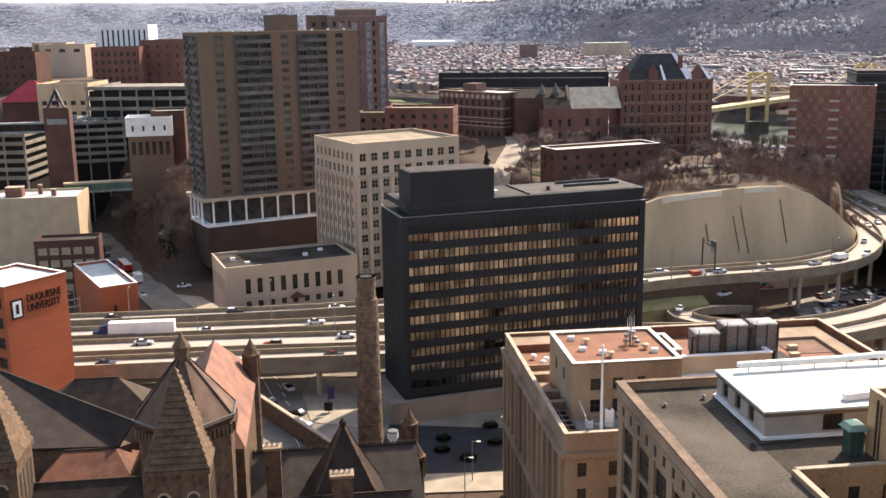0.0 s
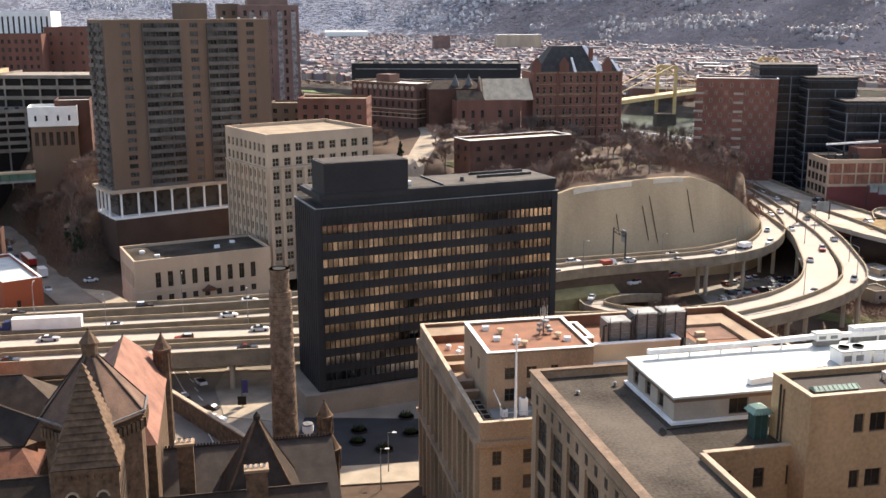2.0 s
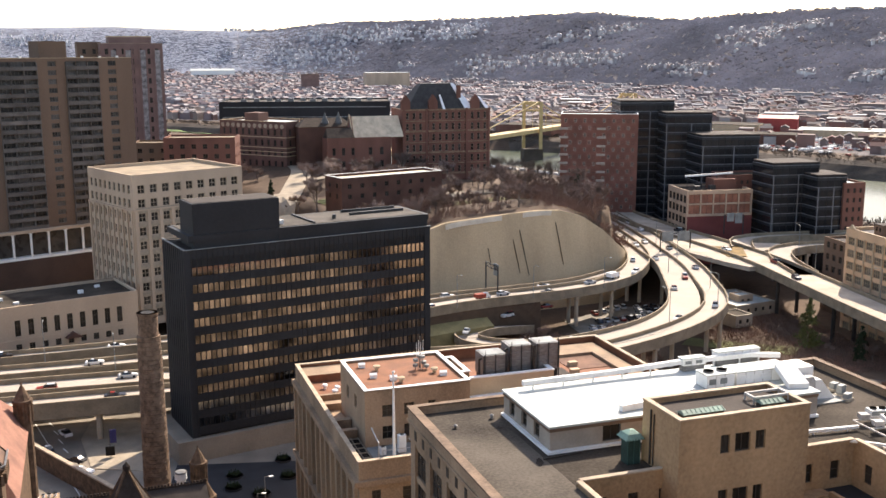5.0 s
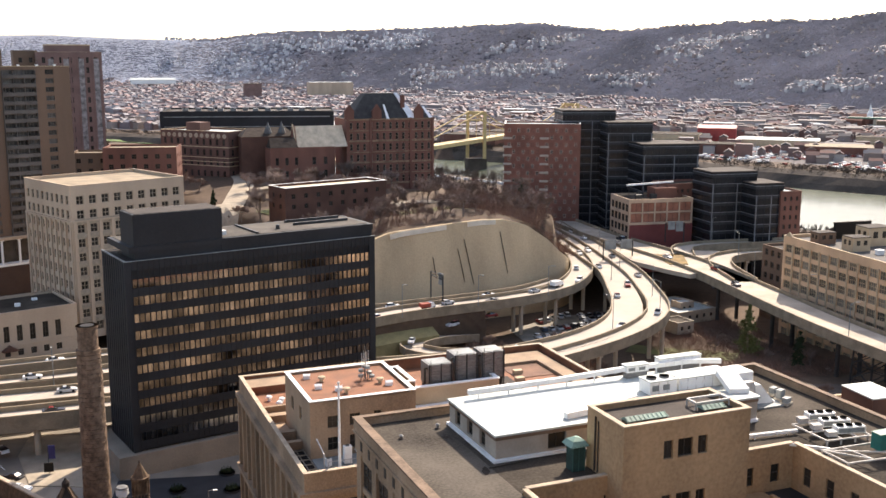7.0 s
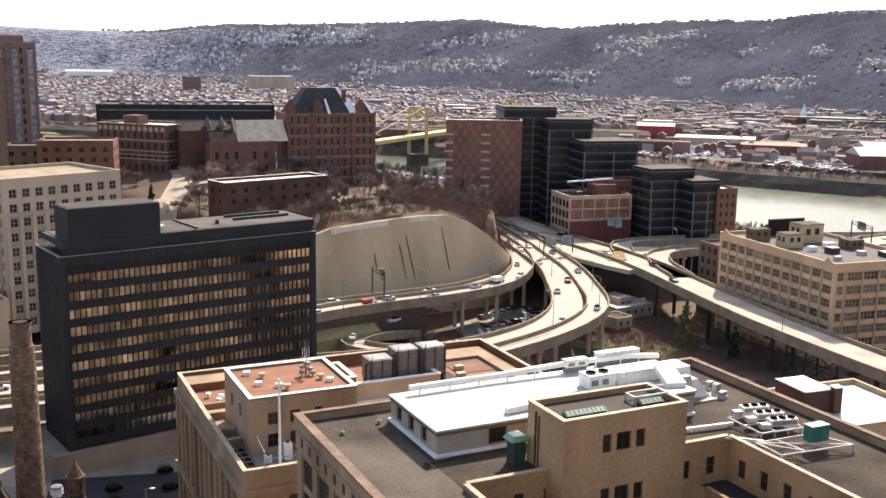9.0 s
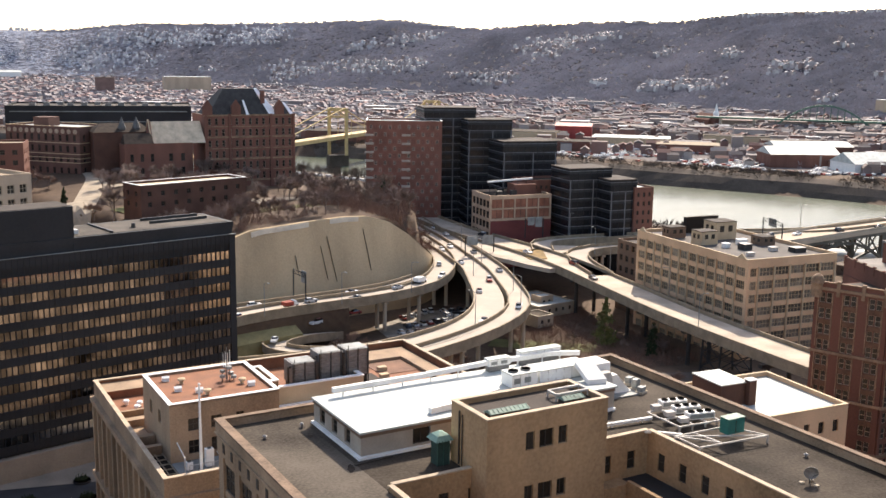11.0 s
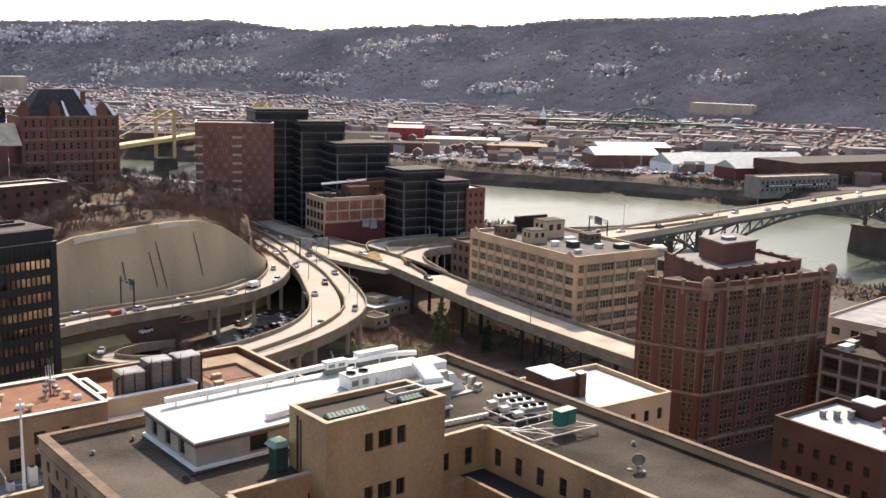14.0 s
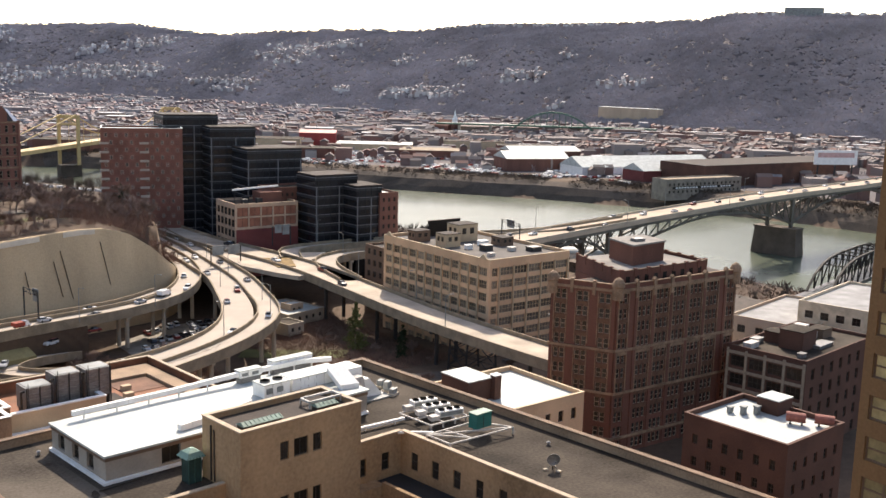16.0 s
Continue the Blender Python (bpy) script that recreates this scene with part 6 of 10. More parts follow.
GARAGE = mat("dim_garage_concrete", (0.24, 0.205, 0.165), 0.92, 0.3, 0.2, 3.0, 0.15)
garage(-192.0, 393.0, 0, 32.0, 43, 27.5, 44.0, 5, "dark concrete parking garage wing with open decks")
garage(-159.6, 438.0, 19, 23.5, 56, 27.5, 44.0, 5, "dark concrete parking garage with open decks")
# covered footbridges and their dark lift tower
lift = thing("lift_tower", -146.0, 377.5, -1, 10, "dark brick lift tower with a steel frame on top", "tower")
part("shaft", Shape().box(0, 0, 0, 9.0, 7.0, 56.5), BRICK_DARK, lift)
part("crown", Shape().bar((1.5, 1, 56.5), (4.5, 3, 63.0), 0.7).bar((7.5, 1, 56.5), (4.5, 3, 63.0), 0.7).bar((4.5, 6, 56.5), (4.5, 3, 63.0), 0.7).box(2.5, 1.2, 58.5, 6.5, 4.5, 59.2), DARK_METAL, lift, "dark steel frame")
part("louvre", Shape().box(1.0, -0.12, 50.5, 8.0, 0, 52.5), STEEL_GREY, lift)
for px, py, yaw, n, z, g, lab in ((-186.0, 371.0, 10, 41.0, 46.8, BLUE_GLASS, "dark enclosed footbridge to the lift tower"), (-137.0, 367.3, 18.5, 23.6, 25.6, GREEN_STEEL, "pale roofed footbridge with green glazing")):
    fb = thing("footbridge", px, py, 0, yaw, lab, "footbridge", "covered footbridges")
    part("floor", Shape().box(0, 0, z - 0.3, n, 3.2, z + 0.5), STEEL_GREY, fb)
    part("glazing", Shape().box(0.2, 0.2, z + 0.5, n - 0.2, 3.0, z + 3.0), g, fb)
    part("roof", Shape().box(-0.2, -0.3, z + 3.0, n + 0.2, 3.5, z + 3.6), CREAM if z < 40 else STEEL_GREY, fb)
    for i in range(int(n / 3)):
        part("mullion", Shape().box(i * 3 - 0.08, 0.1, z + 0.5, i * 3 + 0.08, 0.25, z + 3.0), FRAME_DARK, fb)
garage(-156.2, 453.9, -5, 46, 40, 40, 57.6, 4, "pale concrete parking garage with open decks")
simple_block("glass_hall", -189.2, 484.4, 0, 24, 30, 30, 57.8, YELLOW_BRICK, DARK_ROOF, "yellow brick hall beside the garages", "building", hall_windows(24, 4, 2.4), (), storeys(52, 2, 5, 2.0))
simple_block("white_tower", -199, 609.3, 0, 29, 20, 30, 84.0, WHITE_PAINT, WHITE_ROOF, "white tower with vertical dark window strips", "building", hall_windows(29, 3.0, 1.1), (), [(60, 8), (72, 10)])
simple_block("brick_block", -197.1, 587.8, 0, 27, 18, 30, 72.0, BRICK_RED, GRAVEL_ROOF, "red brick hospital block with a glazed bay", "building", hall_windows(27, 3.5, 1.6), (), storeys(71, 6, 4.5, 2.2))
simple_block("brick_block", -172.2, 600.6, 0, 24, 22, 30, 75.5, BRICK_RED, GRAVEL_ROOF, "red brick block behind the garages", "building", hall_windows(24, 4.5, 1.4), (), storeys(75, 6, 5.2, 1.8))
simple_block("brick_block", -250, 570.6, 0, 28, 22, 30, 70.2, BRICK_DARK, GRAVEL_ROOF, "dark brick block with a flat roof", "building", hall_windows(28, 4, 1.6), (), storeys(70, 6, 4.6, 2.0))
simple_block("brick_annex", -117.5, 383.5, 12, 16, 12, 20, 44.0, BRICK_BROWN, GRAVEL_ROOF, "brown brick base of the white hall", "building", even(0.6, 15.4, 6, 1.4), (), [(37, 5)], parapet=0.0)
simple_block("white_hall", -118.0, 383.0, 12, 17, 13, 44.05, 50.4, WHITE_PAINT, WHITE_ROOF, "small white hall with dark slot windows", "building", even(0.6, 16, 4, 0.8), (), [(46, 2)])
simple_block("clock_hall", -110.2, 389.7, 10, 12.3, 14, 28, 52.2, BRICK_DARK, WHITE_ROOF, "dark brick hall with a clock on its front", "building")
tent = thing("red_pavilion", -214, 500, 50, 0, "red peaked pavilion roof", "pavilion")
part("roof", Shape().gable(0, 0, 27, 16, -1, 9.0, "x", 12), mat("red_roof_sheet", (0.40, 0.05, 0.06), 0.6, 0.15, 0.3, 3.0, 0.05), tent)
part("wall", Shape().box(1, 1, -12, 23, 15, 0), BRICK_DARK, tent)
# near left: beige block, brick rows, orange block, red campus building
simple_block("beige_block", -166.0, 335.5, 8, 43.0, 20, -1, 28.0, CREAM, WHITE_ROOF, "plain beige block with a white roof and brick bulkheads", "building", (), (), ())
for u, v, w, d, h in ((2, 5, 5.5, 4, 3.2), (12, 9, 1.2, 1.2, 3.2), (17, 4, 1.4, 1.4, 2.2)):
    c, s = math.cos(radians(12)), math.sin(radians(12))
    b = thing("roof_bulkhead", -150 + u * c - v * s, 340 + u * s + v * c, 28.0, 8, "small red brick roof bulkhead", "bulkhead", "roof bulkheads")
    part("body", Shape().box(0, 0, 0, w, d, h), BRICK_RED, b)
    part("cap", Shape().box(-0.1, -0.1, h, w + 0.1, d + 0.1, h + 0.2), TERRACOTTA, b)
simple_block("brick_row", -130.0, 318.0, 8, 19.2, 10, -1, 17.6, BRICK_DARK, DARK_ROOF, "old brick row with cream window bays", "building", even(0.6, 18.6, 5, 2.8), (), storeys(16.8, 4, 4.0, 2.4), FRAME_PALE, CREAM)
simple_block("orange_block", -95.4, 275.4, 31, 10.2, 34.5, -1, 13.2, BRICK_ORANGE, WHITE_ROOF, "orange brick block under a white roof", "building", [(3.2, 1.0)], (), [(6.0, 2.4)], coping=WHITE_PAINT)
deck = thing("steel_stair", -106.0, 268.0, -1, 31, "galvanised steel platform beside the orange block", "platform")
for k in range(6):
    part("rail", Shape().bar((0, 0, 3 + k * 2.0), (7, 0, 3 + k * 2.0), 0.12).bar((0, 7, 3 + k * 2.0), (7, 7, 3 + k * 2.0), 0.12), GALV, deck)
for u, v in ((0, 0), (7, 0), (0, 7), (7, 7), (3.5, 0)):
    part("post", Shape().bar((u, v, 0), (u, v, 13.5), 0.2), GALV, deck)
campus = thing("campus_building", -87.2, 196.4, 0, 58.0, "orange-red panel building with a university sign and white roof", "university building")
w, d, z1 = 14.8, 15.7, 34.2
facade(campus, "left", w, d, -1, z1, even(0.6, d - 0.6, 4, 2.6), storeys(z1 - 1, 8, 4.2, 2.4), BRICK_ORANGE, nx=2)
shell(campus, w, d, -1, z1, WHITE_ROOF, BRICK_ORANGE, ("front", "back", "right"), 0.5, 0.4, coping=WHITE_PAINT)
seams = [part("seam", Shape().box(0.02, -0.012, -0.02, w - 0.02, 0.0, 0.02), BRICK_DARK, campus) for _ in range(6)]
for k, seam in enumerate(seams):
    seam.matrix_basis = pose(0, 0, 3.5 + k * 4.2)
sign = thing("wall_sign", -87.2, 196.4, 0, 58.0, "black raised sign lettering on the orange wall", "sign")
for word, z in (("DUQUESNE", 30.4), ("UNIVERSITY", 28.4)):
    cu = bpy.data.curves.new("lettering", "FONT")
    cu.body, cu.size, cu.extrude = word, 2.25, 0.08
    cu.materials.append(INK)
    fo = new("lettering", cu)
    fo.parent = sign
    fo.matrix_basis = pose(4.9, -0.1, z, 90) @ Matrix.Diagonal((0.72 if len(word) < 9 else 0.66, 1, 1, 1))
part("emblem", Shape().box(1.2, -0.15, 27.6, 3.9, -0.02, 31.6), INK, sign, "plain black emblem")
part("emblem_face", Shape().box(1.6, -0.2, 28.0, 3.5, -0.15, 31.2), WHITE_PAINT, sign)
part("emblem_core", Shape().box(2.2, -0.25, 28.6, 2.9, -0.2, 30.6), INK, sign)

# mixed blocks of the upper district behind the garages
ur = random.Random(31)
for k in range(26):
    a, q = ur.uniform(-25, -7.5), ur.uniform(640, 980)
    x, y = q * math.sin(radians(a)), q * math.cos(radians(a))
    w, d, h = ur.uniform(16, 38), ur.uniform(14, 26), ur.uniform(8, 22)
    z = land(x, y)
    simple_block("district_block", x, y, ur.uniform(-12, 14), w, d, z - 4, z + h, ur.choice((BRICK_RED, BRICK_BROWN, TAN_STONE, BRICK_DARK, CREAM)), ur.choice((GRAVEL_ROOF, TAN_ROOF, WHITE_ROOF, GRAVEL_ROOF)), "flat-roofed city block behind the garages", "building", hall_windows(w, 9, 4.0), (), [(z + h - 4.0, 2.0)])

# ---- the great concrete retaining wall of the bluff ----
WALL_LINE = spline([(40, 311, 0), (62, 318, 0), (97, 328.5, 0), (128, 335.5, 0), (140, 343, 0), (147.5, 357, 0), (150.5, 375, 0)], 2.5)
WALL_TOP = [(40, 21), (56, 24.5), (66, 27.0), (72, 28.6), (92, 29.5), (106, 30.0), (114, 29.6), (123, 27.2), (132, 21.5), (138, 16.4), (146, 10.5), (152, 9.5)]


def wall_back(i):
    d = WALL_LINE[min(i + 1, len(WALL_LINE) - 1)] - WALL_LINE[max(i - 1, 0)]
    return Vector((-d.y, d.x, 0)).normalized()


def wall_face(x, z, proud=0.0):
    """A point on the sloping face of the wall."""
    i = min(range(len(WALL_LINE)), key=lambda k: abs(WALL_LINE[k].x - x))
    top = lerp(WALL_TOP, x)
    q = WALL_LINE[i] + wall_back(i) * ((z - 2) / (top - 2) * (top - 6) * 0.22 - proud)
    return Vector((x, q.y + (x - WALL_LINE[i].x) * 0.28, z))


def retaining_wall():
    s, cap, v, c = Shape(), Shape(), [], []
    for i, p in enumerate(WALL_LINE):
        b, z = wall_back(i), lerp(WALL_TOP, p.x)
        lean = (z - 6) * 0.22
        v += [p + Vector((0, 0, -4)), p + Vector((0, 0, 2)), p + b * lean + Vector((0, 0, z)), p + b * (lean + 1.2) + Vector((0, 0, z)), p + b * 8 + Vector((0, 0, 2))]
        c += [p + b * (lean + 1.0) + Vector((0, 0, z - 0.3)), p + b * (lean + 6) + Vector((0, 0, z + 0.4)), p + b * 22 + Vector((0, 0, min(z + 1.8, 33))), p + b * 9 + Vector((0, 0, 2))]
    n = len(WALL_LINE)
    s.add(v, [(5 * i + (k + 1) % 5, 5 * i + k, 5 * i + 5 + k, 5 * i + 5 + (k + 1) % 5) for i in range(n - 1) for k in range(5)])
    cap.add(c, [(4 * i + (k + 1) % 4, 4 * i + k, 4 * i + 4 + k, 4 * i + 4 + (k + 1) % 4) for i in range(n - 1) for k in range(4)])
    solid("embankment", cap, GROUND, "brown earth bank above the retaining wall", "embankment", "structure")
    return solid("retaining_wall", s, CONCRETE_WALL, "huge sloping concrete retaining wall with dark slots", "retaining wall", "structure")


retaining_wall()
for x0, x1, z0, z1 in ((100.6, 97.6, 8.5, 24.0), (97.2, 95.0, 9.5, 21.0), (114.0, 111.6, 11.0, 25.5), (86.4, 85.4, 12, 19)):
    pts = [wall_face(x0 + (x1 - x0) * k / 6, z0 + (z1 - z0) * k / 6, 0.02) for k in range(7)]
    s = Shape()
    for a, b in zip(pts, pts[1:]):
        s.bar(a, b, 0.3, 0.12)
    solid("wall_slot", s, INK, "dark drain slot in the concrete wall", "wall slot", "structure")
for x0, x1 in ((70, 91), (99, 110)):
    pts = [wall_face(x0 + (x1 - x0) * k / 5, lerp(WALL_TOP, x0 + (x1 - x0) * k / 5) - 0.9, 0.05) for k in range(6)]
    s = Shape()
    for a, b in zip(pts, pts[1:]):
        s.bar(a, b, 0.14, 1.7)
    solid("wall_patch", s, mat("pale_wall_concrete", (0.62, 0.55, 0.44), 0.9, 0.15, 0.3, 3.0, 0.1), "pale patch on the wall top", "wall patch", "structure")

# ---- beyond the river: flats, mills, slopes of houses and bare woods ----
rng = random.Random(11)


def house(s, x, y, z, w, d, h, yaw, roof):
    """A small house with a ridged or flat roof; walls and roof are loose pieces, so that each takes its own colour."""
    c, n = math.cos(yaw), math.sin(yaw)
    def at(u, v, q):
        return (x + u * c - v * n, y + u * n + v * c, q)
    a, b = w / 2, d / 2
    s[0].add([at(-a, -b, z - 3), at(a, -b, z - 3), at(a, b, z - 3), at(-a, b, z - 3), at(-a, -b, z + h), at(a, -b, z + h), at(a, b, z + h), at(-a, b, z + h)],
             [(0, 1, 5, 4), (1, 2, 6, 5), (2, 3, 7, 6), (3, 0, 4, 7), (4, 5, 6, 7)])
    if roof > 0:
        e = 0.3
        s[1].add([at(-a - e, -b - e, z + h), at(a + e, -b - e, z + h), at(a + e, b + e, z + h), at(-a - e, b + e, z + h), at(0, -b - e, z + h + roof), at(0, b + e, z + h + roof)],
                 [(1, 2, 5, 4), (3, 0, 4, 5), (0, 1, 4), (2, 3, 5), (0, 3, 2, 1)])
    else:
        s[2].add([at(-a, -b, z + h + 0.05), at(a, -b, z + h + 0.05), at(a, b, z + h + 0.05), at(-a, b, z + h + 0.05), at(-a, -b, z + h + 0.6), at(a, -b, z + h + 0.6), at(a, b, z + h + 0.6), at(-a, b, z + h + 0.6)],
                 [(4, 5, 6, 7), (0, 1, 5, 4), (1, 2, 6, 5), (2, 3, 7, 6), (3, 0, 4, 7)])


HOUSE_WALL = palette("house_walls", [(0.23, 0.12, 0.095), (0.36, 0.32, 0.29), (0.24, 0.14, 0.115), (0.29, 0.24, 0.21), (0.2, 0.125, 0.105), (0.22, 0.145, 0.125), (0.26, 0.2, 0.165), (0.2, 0.155, 0.14)])
HILL_WALL = palette("hill_house_walls", [(0.68, 0.66, 0.64), (0.38, 0.36, 0.35), (0.5, 0.48, 0.47), (0.3, 0.23, 0.21), (0.56, 0.54, 0.53), (0.36, 0.33, 0.33), (0.3, 0.27, 0.27)])
HOUSE_ROOF = palette("house_roofs", [(0.13, 0.11, 0.105), (0.16, 0.11, 0.095), (0.2, 0.18, 0.175), (0.12, 0.105, 0.1), (0.17, 0.135, 0.12), (0.19, 0.105, 0.085)])
FLAT_ROOF = palette("flat_roofs", [(0.15, 0.125, 0.12), (0.12, 0.105, 0.1), (0.5, 0.49, 0.48), (0.17, 0.145, 0.135), (0.14, 0.1, 0.088), (0.13, 0.115, 0.108), (0.2, 0.18, 0.17)])


def polar(az, d):
    return d * math.sin(radians(az)), d * math.cos(radians(az))


# street grid of the flats: rows of houses and low blocks
flats, outer = [Shape(), Shape(), Shape()], [Shape(), Shape(), Shape()]
count = 0
for _ in range(44000):
    az = rng.uniform(-27, 66)
    foot = lerp(HILL_FOOT, az)
    d = rng.uniform(700, foot + 60)
    if d > 1500 and rng.random() > 0.85:
        continue
    x, y = polar(az, d)
    r = river_side(x, y)
    if r < 175 or (r < 420 and az > 24 and rng.random() < 0.93):
        continue
    # streets every 90 m or so stay open
    p, q = (x * 0.83 + y * 0.56), (-x * 0.56 + y * 0.83)
    if p % 95 < 13 or q % 62 < 9:
        continue
    z = land(x, y)
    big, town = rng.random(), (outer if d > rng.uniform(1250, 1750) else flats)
    if big < 0.015:
        house(town, x, y, z, rng.uniform(22, 46), rng.uniform(16, 30), rng.uniform(6, 13), radians(-34), 0)
    elif big < 0.13:
        house(town, x, y, z, rng.uniform(9, 18), rng.uniform(9, 16), rng.uniform(6, 11), radians(-34), 0)
    else:
        house(town, x, y, z, rng.uniform(6, 9), rng.uniform(9, 14), rng.uniform(5, 8.5), radians(-34 + 90 * (big > 0.66)), rng.uniform(1.5, 3.0))
    count += 1
    if count > 14000:
        break
city = thing("flat_town", 0, 0, 0, 0, "dense town of brick and pale low houses on the flats", "town", kind="stuff")
part("walls", flats[0], HOUSE_WALL, city)
part("pitched_roofs", flats[1], HOUSE_ROOF, city)
part("flat_roofs", flats[2], FLAT_ROOF, city)
# the outer town's greyer wall and roof colours have haze mixed in
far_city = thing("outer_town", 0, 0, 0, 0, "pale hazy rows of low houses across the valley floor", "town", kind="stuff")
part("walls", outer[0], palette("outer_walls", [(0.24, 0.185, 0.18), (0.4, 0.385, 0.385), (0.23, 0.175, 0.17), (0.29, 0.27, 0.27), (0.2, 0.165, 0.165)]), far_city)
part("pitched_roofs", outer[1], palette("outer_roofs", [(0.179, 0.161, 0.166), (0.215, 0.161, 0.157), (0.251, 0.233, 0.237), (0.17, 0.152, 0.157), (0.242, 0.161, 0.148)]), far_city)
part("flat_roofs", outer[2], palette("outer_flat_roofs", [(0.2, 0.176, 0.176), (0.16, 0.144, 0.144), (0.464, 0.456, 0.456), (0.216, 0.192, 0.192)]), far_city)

# houses climb the slopes in patches
slope, far_slope = [Shape(), Shape(), Shape()], [Shape(), Shape(), Shape()]


# neighbourhoods on the slopes: bearing, rise over distance, and half extents
QUARTERS = [(-10, 0.006, 3, 0.005), (4, -0.008, 3, 0.008), (7.5, 0.01, 2.2, 0.006), (11.6, 0.012, 2.6, 0.007), (14.5, -0.016, 3, 0.006),
            (18.5, -0.012, 3, 0.006), (18.9, 0.008, 1.3, 0.004), (20.9, 0.015, 1.1, 0.004), (24.5, -0.019, 1.5, 0.006), (26.4, -0.02, 0.9, 0.005), (29, 0.008, 2.0, 0.007),
            (31, 0.019, 1.5, 0.003), (31.2, -0.025, 0.8, 0.004), (35.4, -0.025, 1.7, 0.004), (34.7, 0.004, 0.8, 0.004), (38, 0.004, 0.7, 0.004), (41, -0.008, 0.9, 0.005),
            (43.7, 0.014, 0.5, 0.003), (47, -0.01, 1.2, 0.005), (42.7, -0.034, 0.7, 0.003)]


def settled(x, y, t):
    """How far a place on the slope is built over."""
    az, d = math.degrees(math.atan2(x, y)), math.hypot(x, y)
    e = (land(x, y) - 85) / d
    near = max(1.25 - math.hypot((az - a) / w, (e - h - 0.0012 * (az - a) / w) / k) for a, h, w, k in QUARTERS)
    return near + 0.9 * noise.noise((x * 0.011, y * 0.011, 9.0)) + 0.6 * noise.noise((x * 0.004, y * 0.004, 5.0)) - 0.15


count = 0
for _ in range(60000):
    az = rng.uniform(-26, 63)
    foot = lerp(HILL_FOOT, az)
    t = rng.uniform(0.0, 1.02)
    rise = 620 if foot < 3500 else 500
    x, y = polar(az, foot + t * rise)
    on_ridge = t > 0.96 and rng.random() < (0.5 if 37 < az < 48.5 else 0.12) and az > 0
    street = (t * 17 + 1.6 * noise.noise((x * 0.0035, y * 0.0035, 2.0))) % 1.0
    if (rng.random() > smooth(-0.45, 0.75, settled(x, y, t)) * (1.0 if street < 0.36 else 0.2)) and not on_ridge:
        continue
    z, big = land(x, y), rng.random()
    w = rng.uniform(4.5, 7.5) if big < 0.93 else rng.uniform(9, 20)
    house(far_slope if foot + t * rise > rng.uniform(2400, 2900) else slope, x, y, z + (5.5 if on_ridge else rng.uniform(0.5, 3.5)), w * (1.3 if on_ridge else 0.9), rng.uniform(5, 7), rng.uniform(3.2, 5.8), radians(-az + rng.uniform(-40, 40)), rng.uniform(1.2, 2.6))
    count += 1
    if count > 2600:
        break
hillside = thing("hillside_houses", 0, 0, 0, 0, "white and grey houses in patches on wooded slopes", "houses", kind="stuff")
part("walls", slope[0], HILL_WALL, hillside)
part("pitched_roofs", slope[1], palette("slate_roofs", [(0.3, 0.27, 0.27), (0.36, 0.33, 0.33), (0.26, 0.24, 0.24), (0.48, 0.45, 0.44), (0.32, 0.26, 0.24)]), hillside)

# houses far off: both palettes are paled to carry the haze
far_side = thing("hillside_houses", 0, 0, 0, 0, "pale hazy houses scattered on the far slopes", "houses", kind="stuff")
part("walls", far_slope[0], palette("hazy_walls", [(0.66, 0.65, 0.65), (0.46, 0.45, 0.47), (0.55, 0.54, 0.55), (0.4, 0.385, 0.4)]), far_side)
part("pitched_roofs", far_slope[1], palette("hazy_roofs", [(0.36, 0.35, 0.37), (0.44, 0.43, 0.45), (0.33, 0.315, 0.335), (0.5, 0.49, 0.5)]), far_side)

BANK = mat("bank_earth", (0.08, 0.062, 0.048), 0.95, 0.4, 0.06, 0.7, 0.3)

# bare winter woods on the hills: ragged crowns of twigs on thin stems
def bare_clump(s, x, y, z, h, r, k, slim=0.08):
    """A ragged bare tree: a stem and a fan of slim limbs."""
    v, f = [], []
    for i in range(k):
        a = rng.uniform(0, 2 * math.pi)
        q = r * rng.uniform(0.35, 1.0)
        base, reach = rng.uniform(0.0, 0.62), rng.uniform(0.3, 0.45)
        tx, ty, tz = x + q * math.cos(a), y + q * math.sin(a), z + h * (base + reach)
        w = slim * r
        bx, by, bz = x + 0.55 * q * math.cos(a), y + 0.55 * q * math.sin(a), z + h * base
        j = len(v)
        cy, sx = w * y / math.hypot(x, y), w * x / math.hypot(x, y)
        v += [(bx - cy, by + sx, bz), (bx + cy, by - sx, bz), (tx, ty, tz)]
        f.append((j, j + 1, j + 2))
    s.add(v, f)


def low_crown(s, x, y, z, h, r, k):
    """A broad bare crown far off: small leaning scraps of twig over a dome."""
    v, f = [], []
    for i in range(k):
        a, q = rng.uniform(0, 2 * math.pi), math.sqrt(rng.random())
        px, py = x + r * q * math.cos(a), y + r * q * math.sin(a)
        pz = z + h * (0.9 - 0.55 * q * q) * rng.uniform(0.2, 1.0)
        w, t = r * rng.uniform(0.3, 0.6), h * rng.uniform(0.14, 0.3)
        cy, sx = w * y / math.hypot(x, y), w * x / math.hypot(x, y)
        j = len(v)
        v += [(px - cy, py + sx, pz - t), (px + cy, py - sx, pz - t * rng.uniform(0.6, 1.2)), (px + cy * rng.uniform(-0.7, 0.7), py + w * 0.5, pz + t)]
        f.append((j, j + 1, j + 2))
    s.add(v, f)


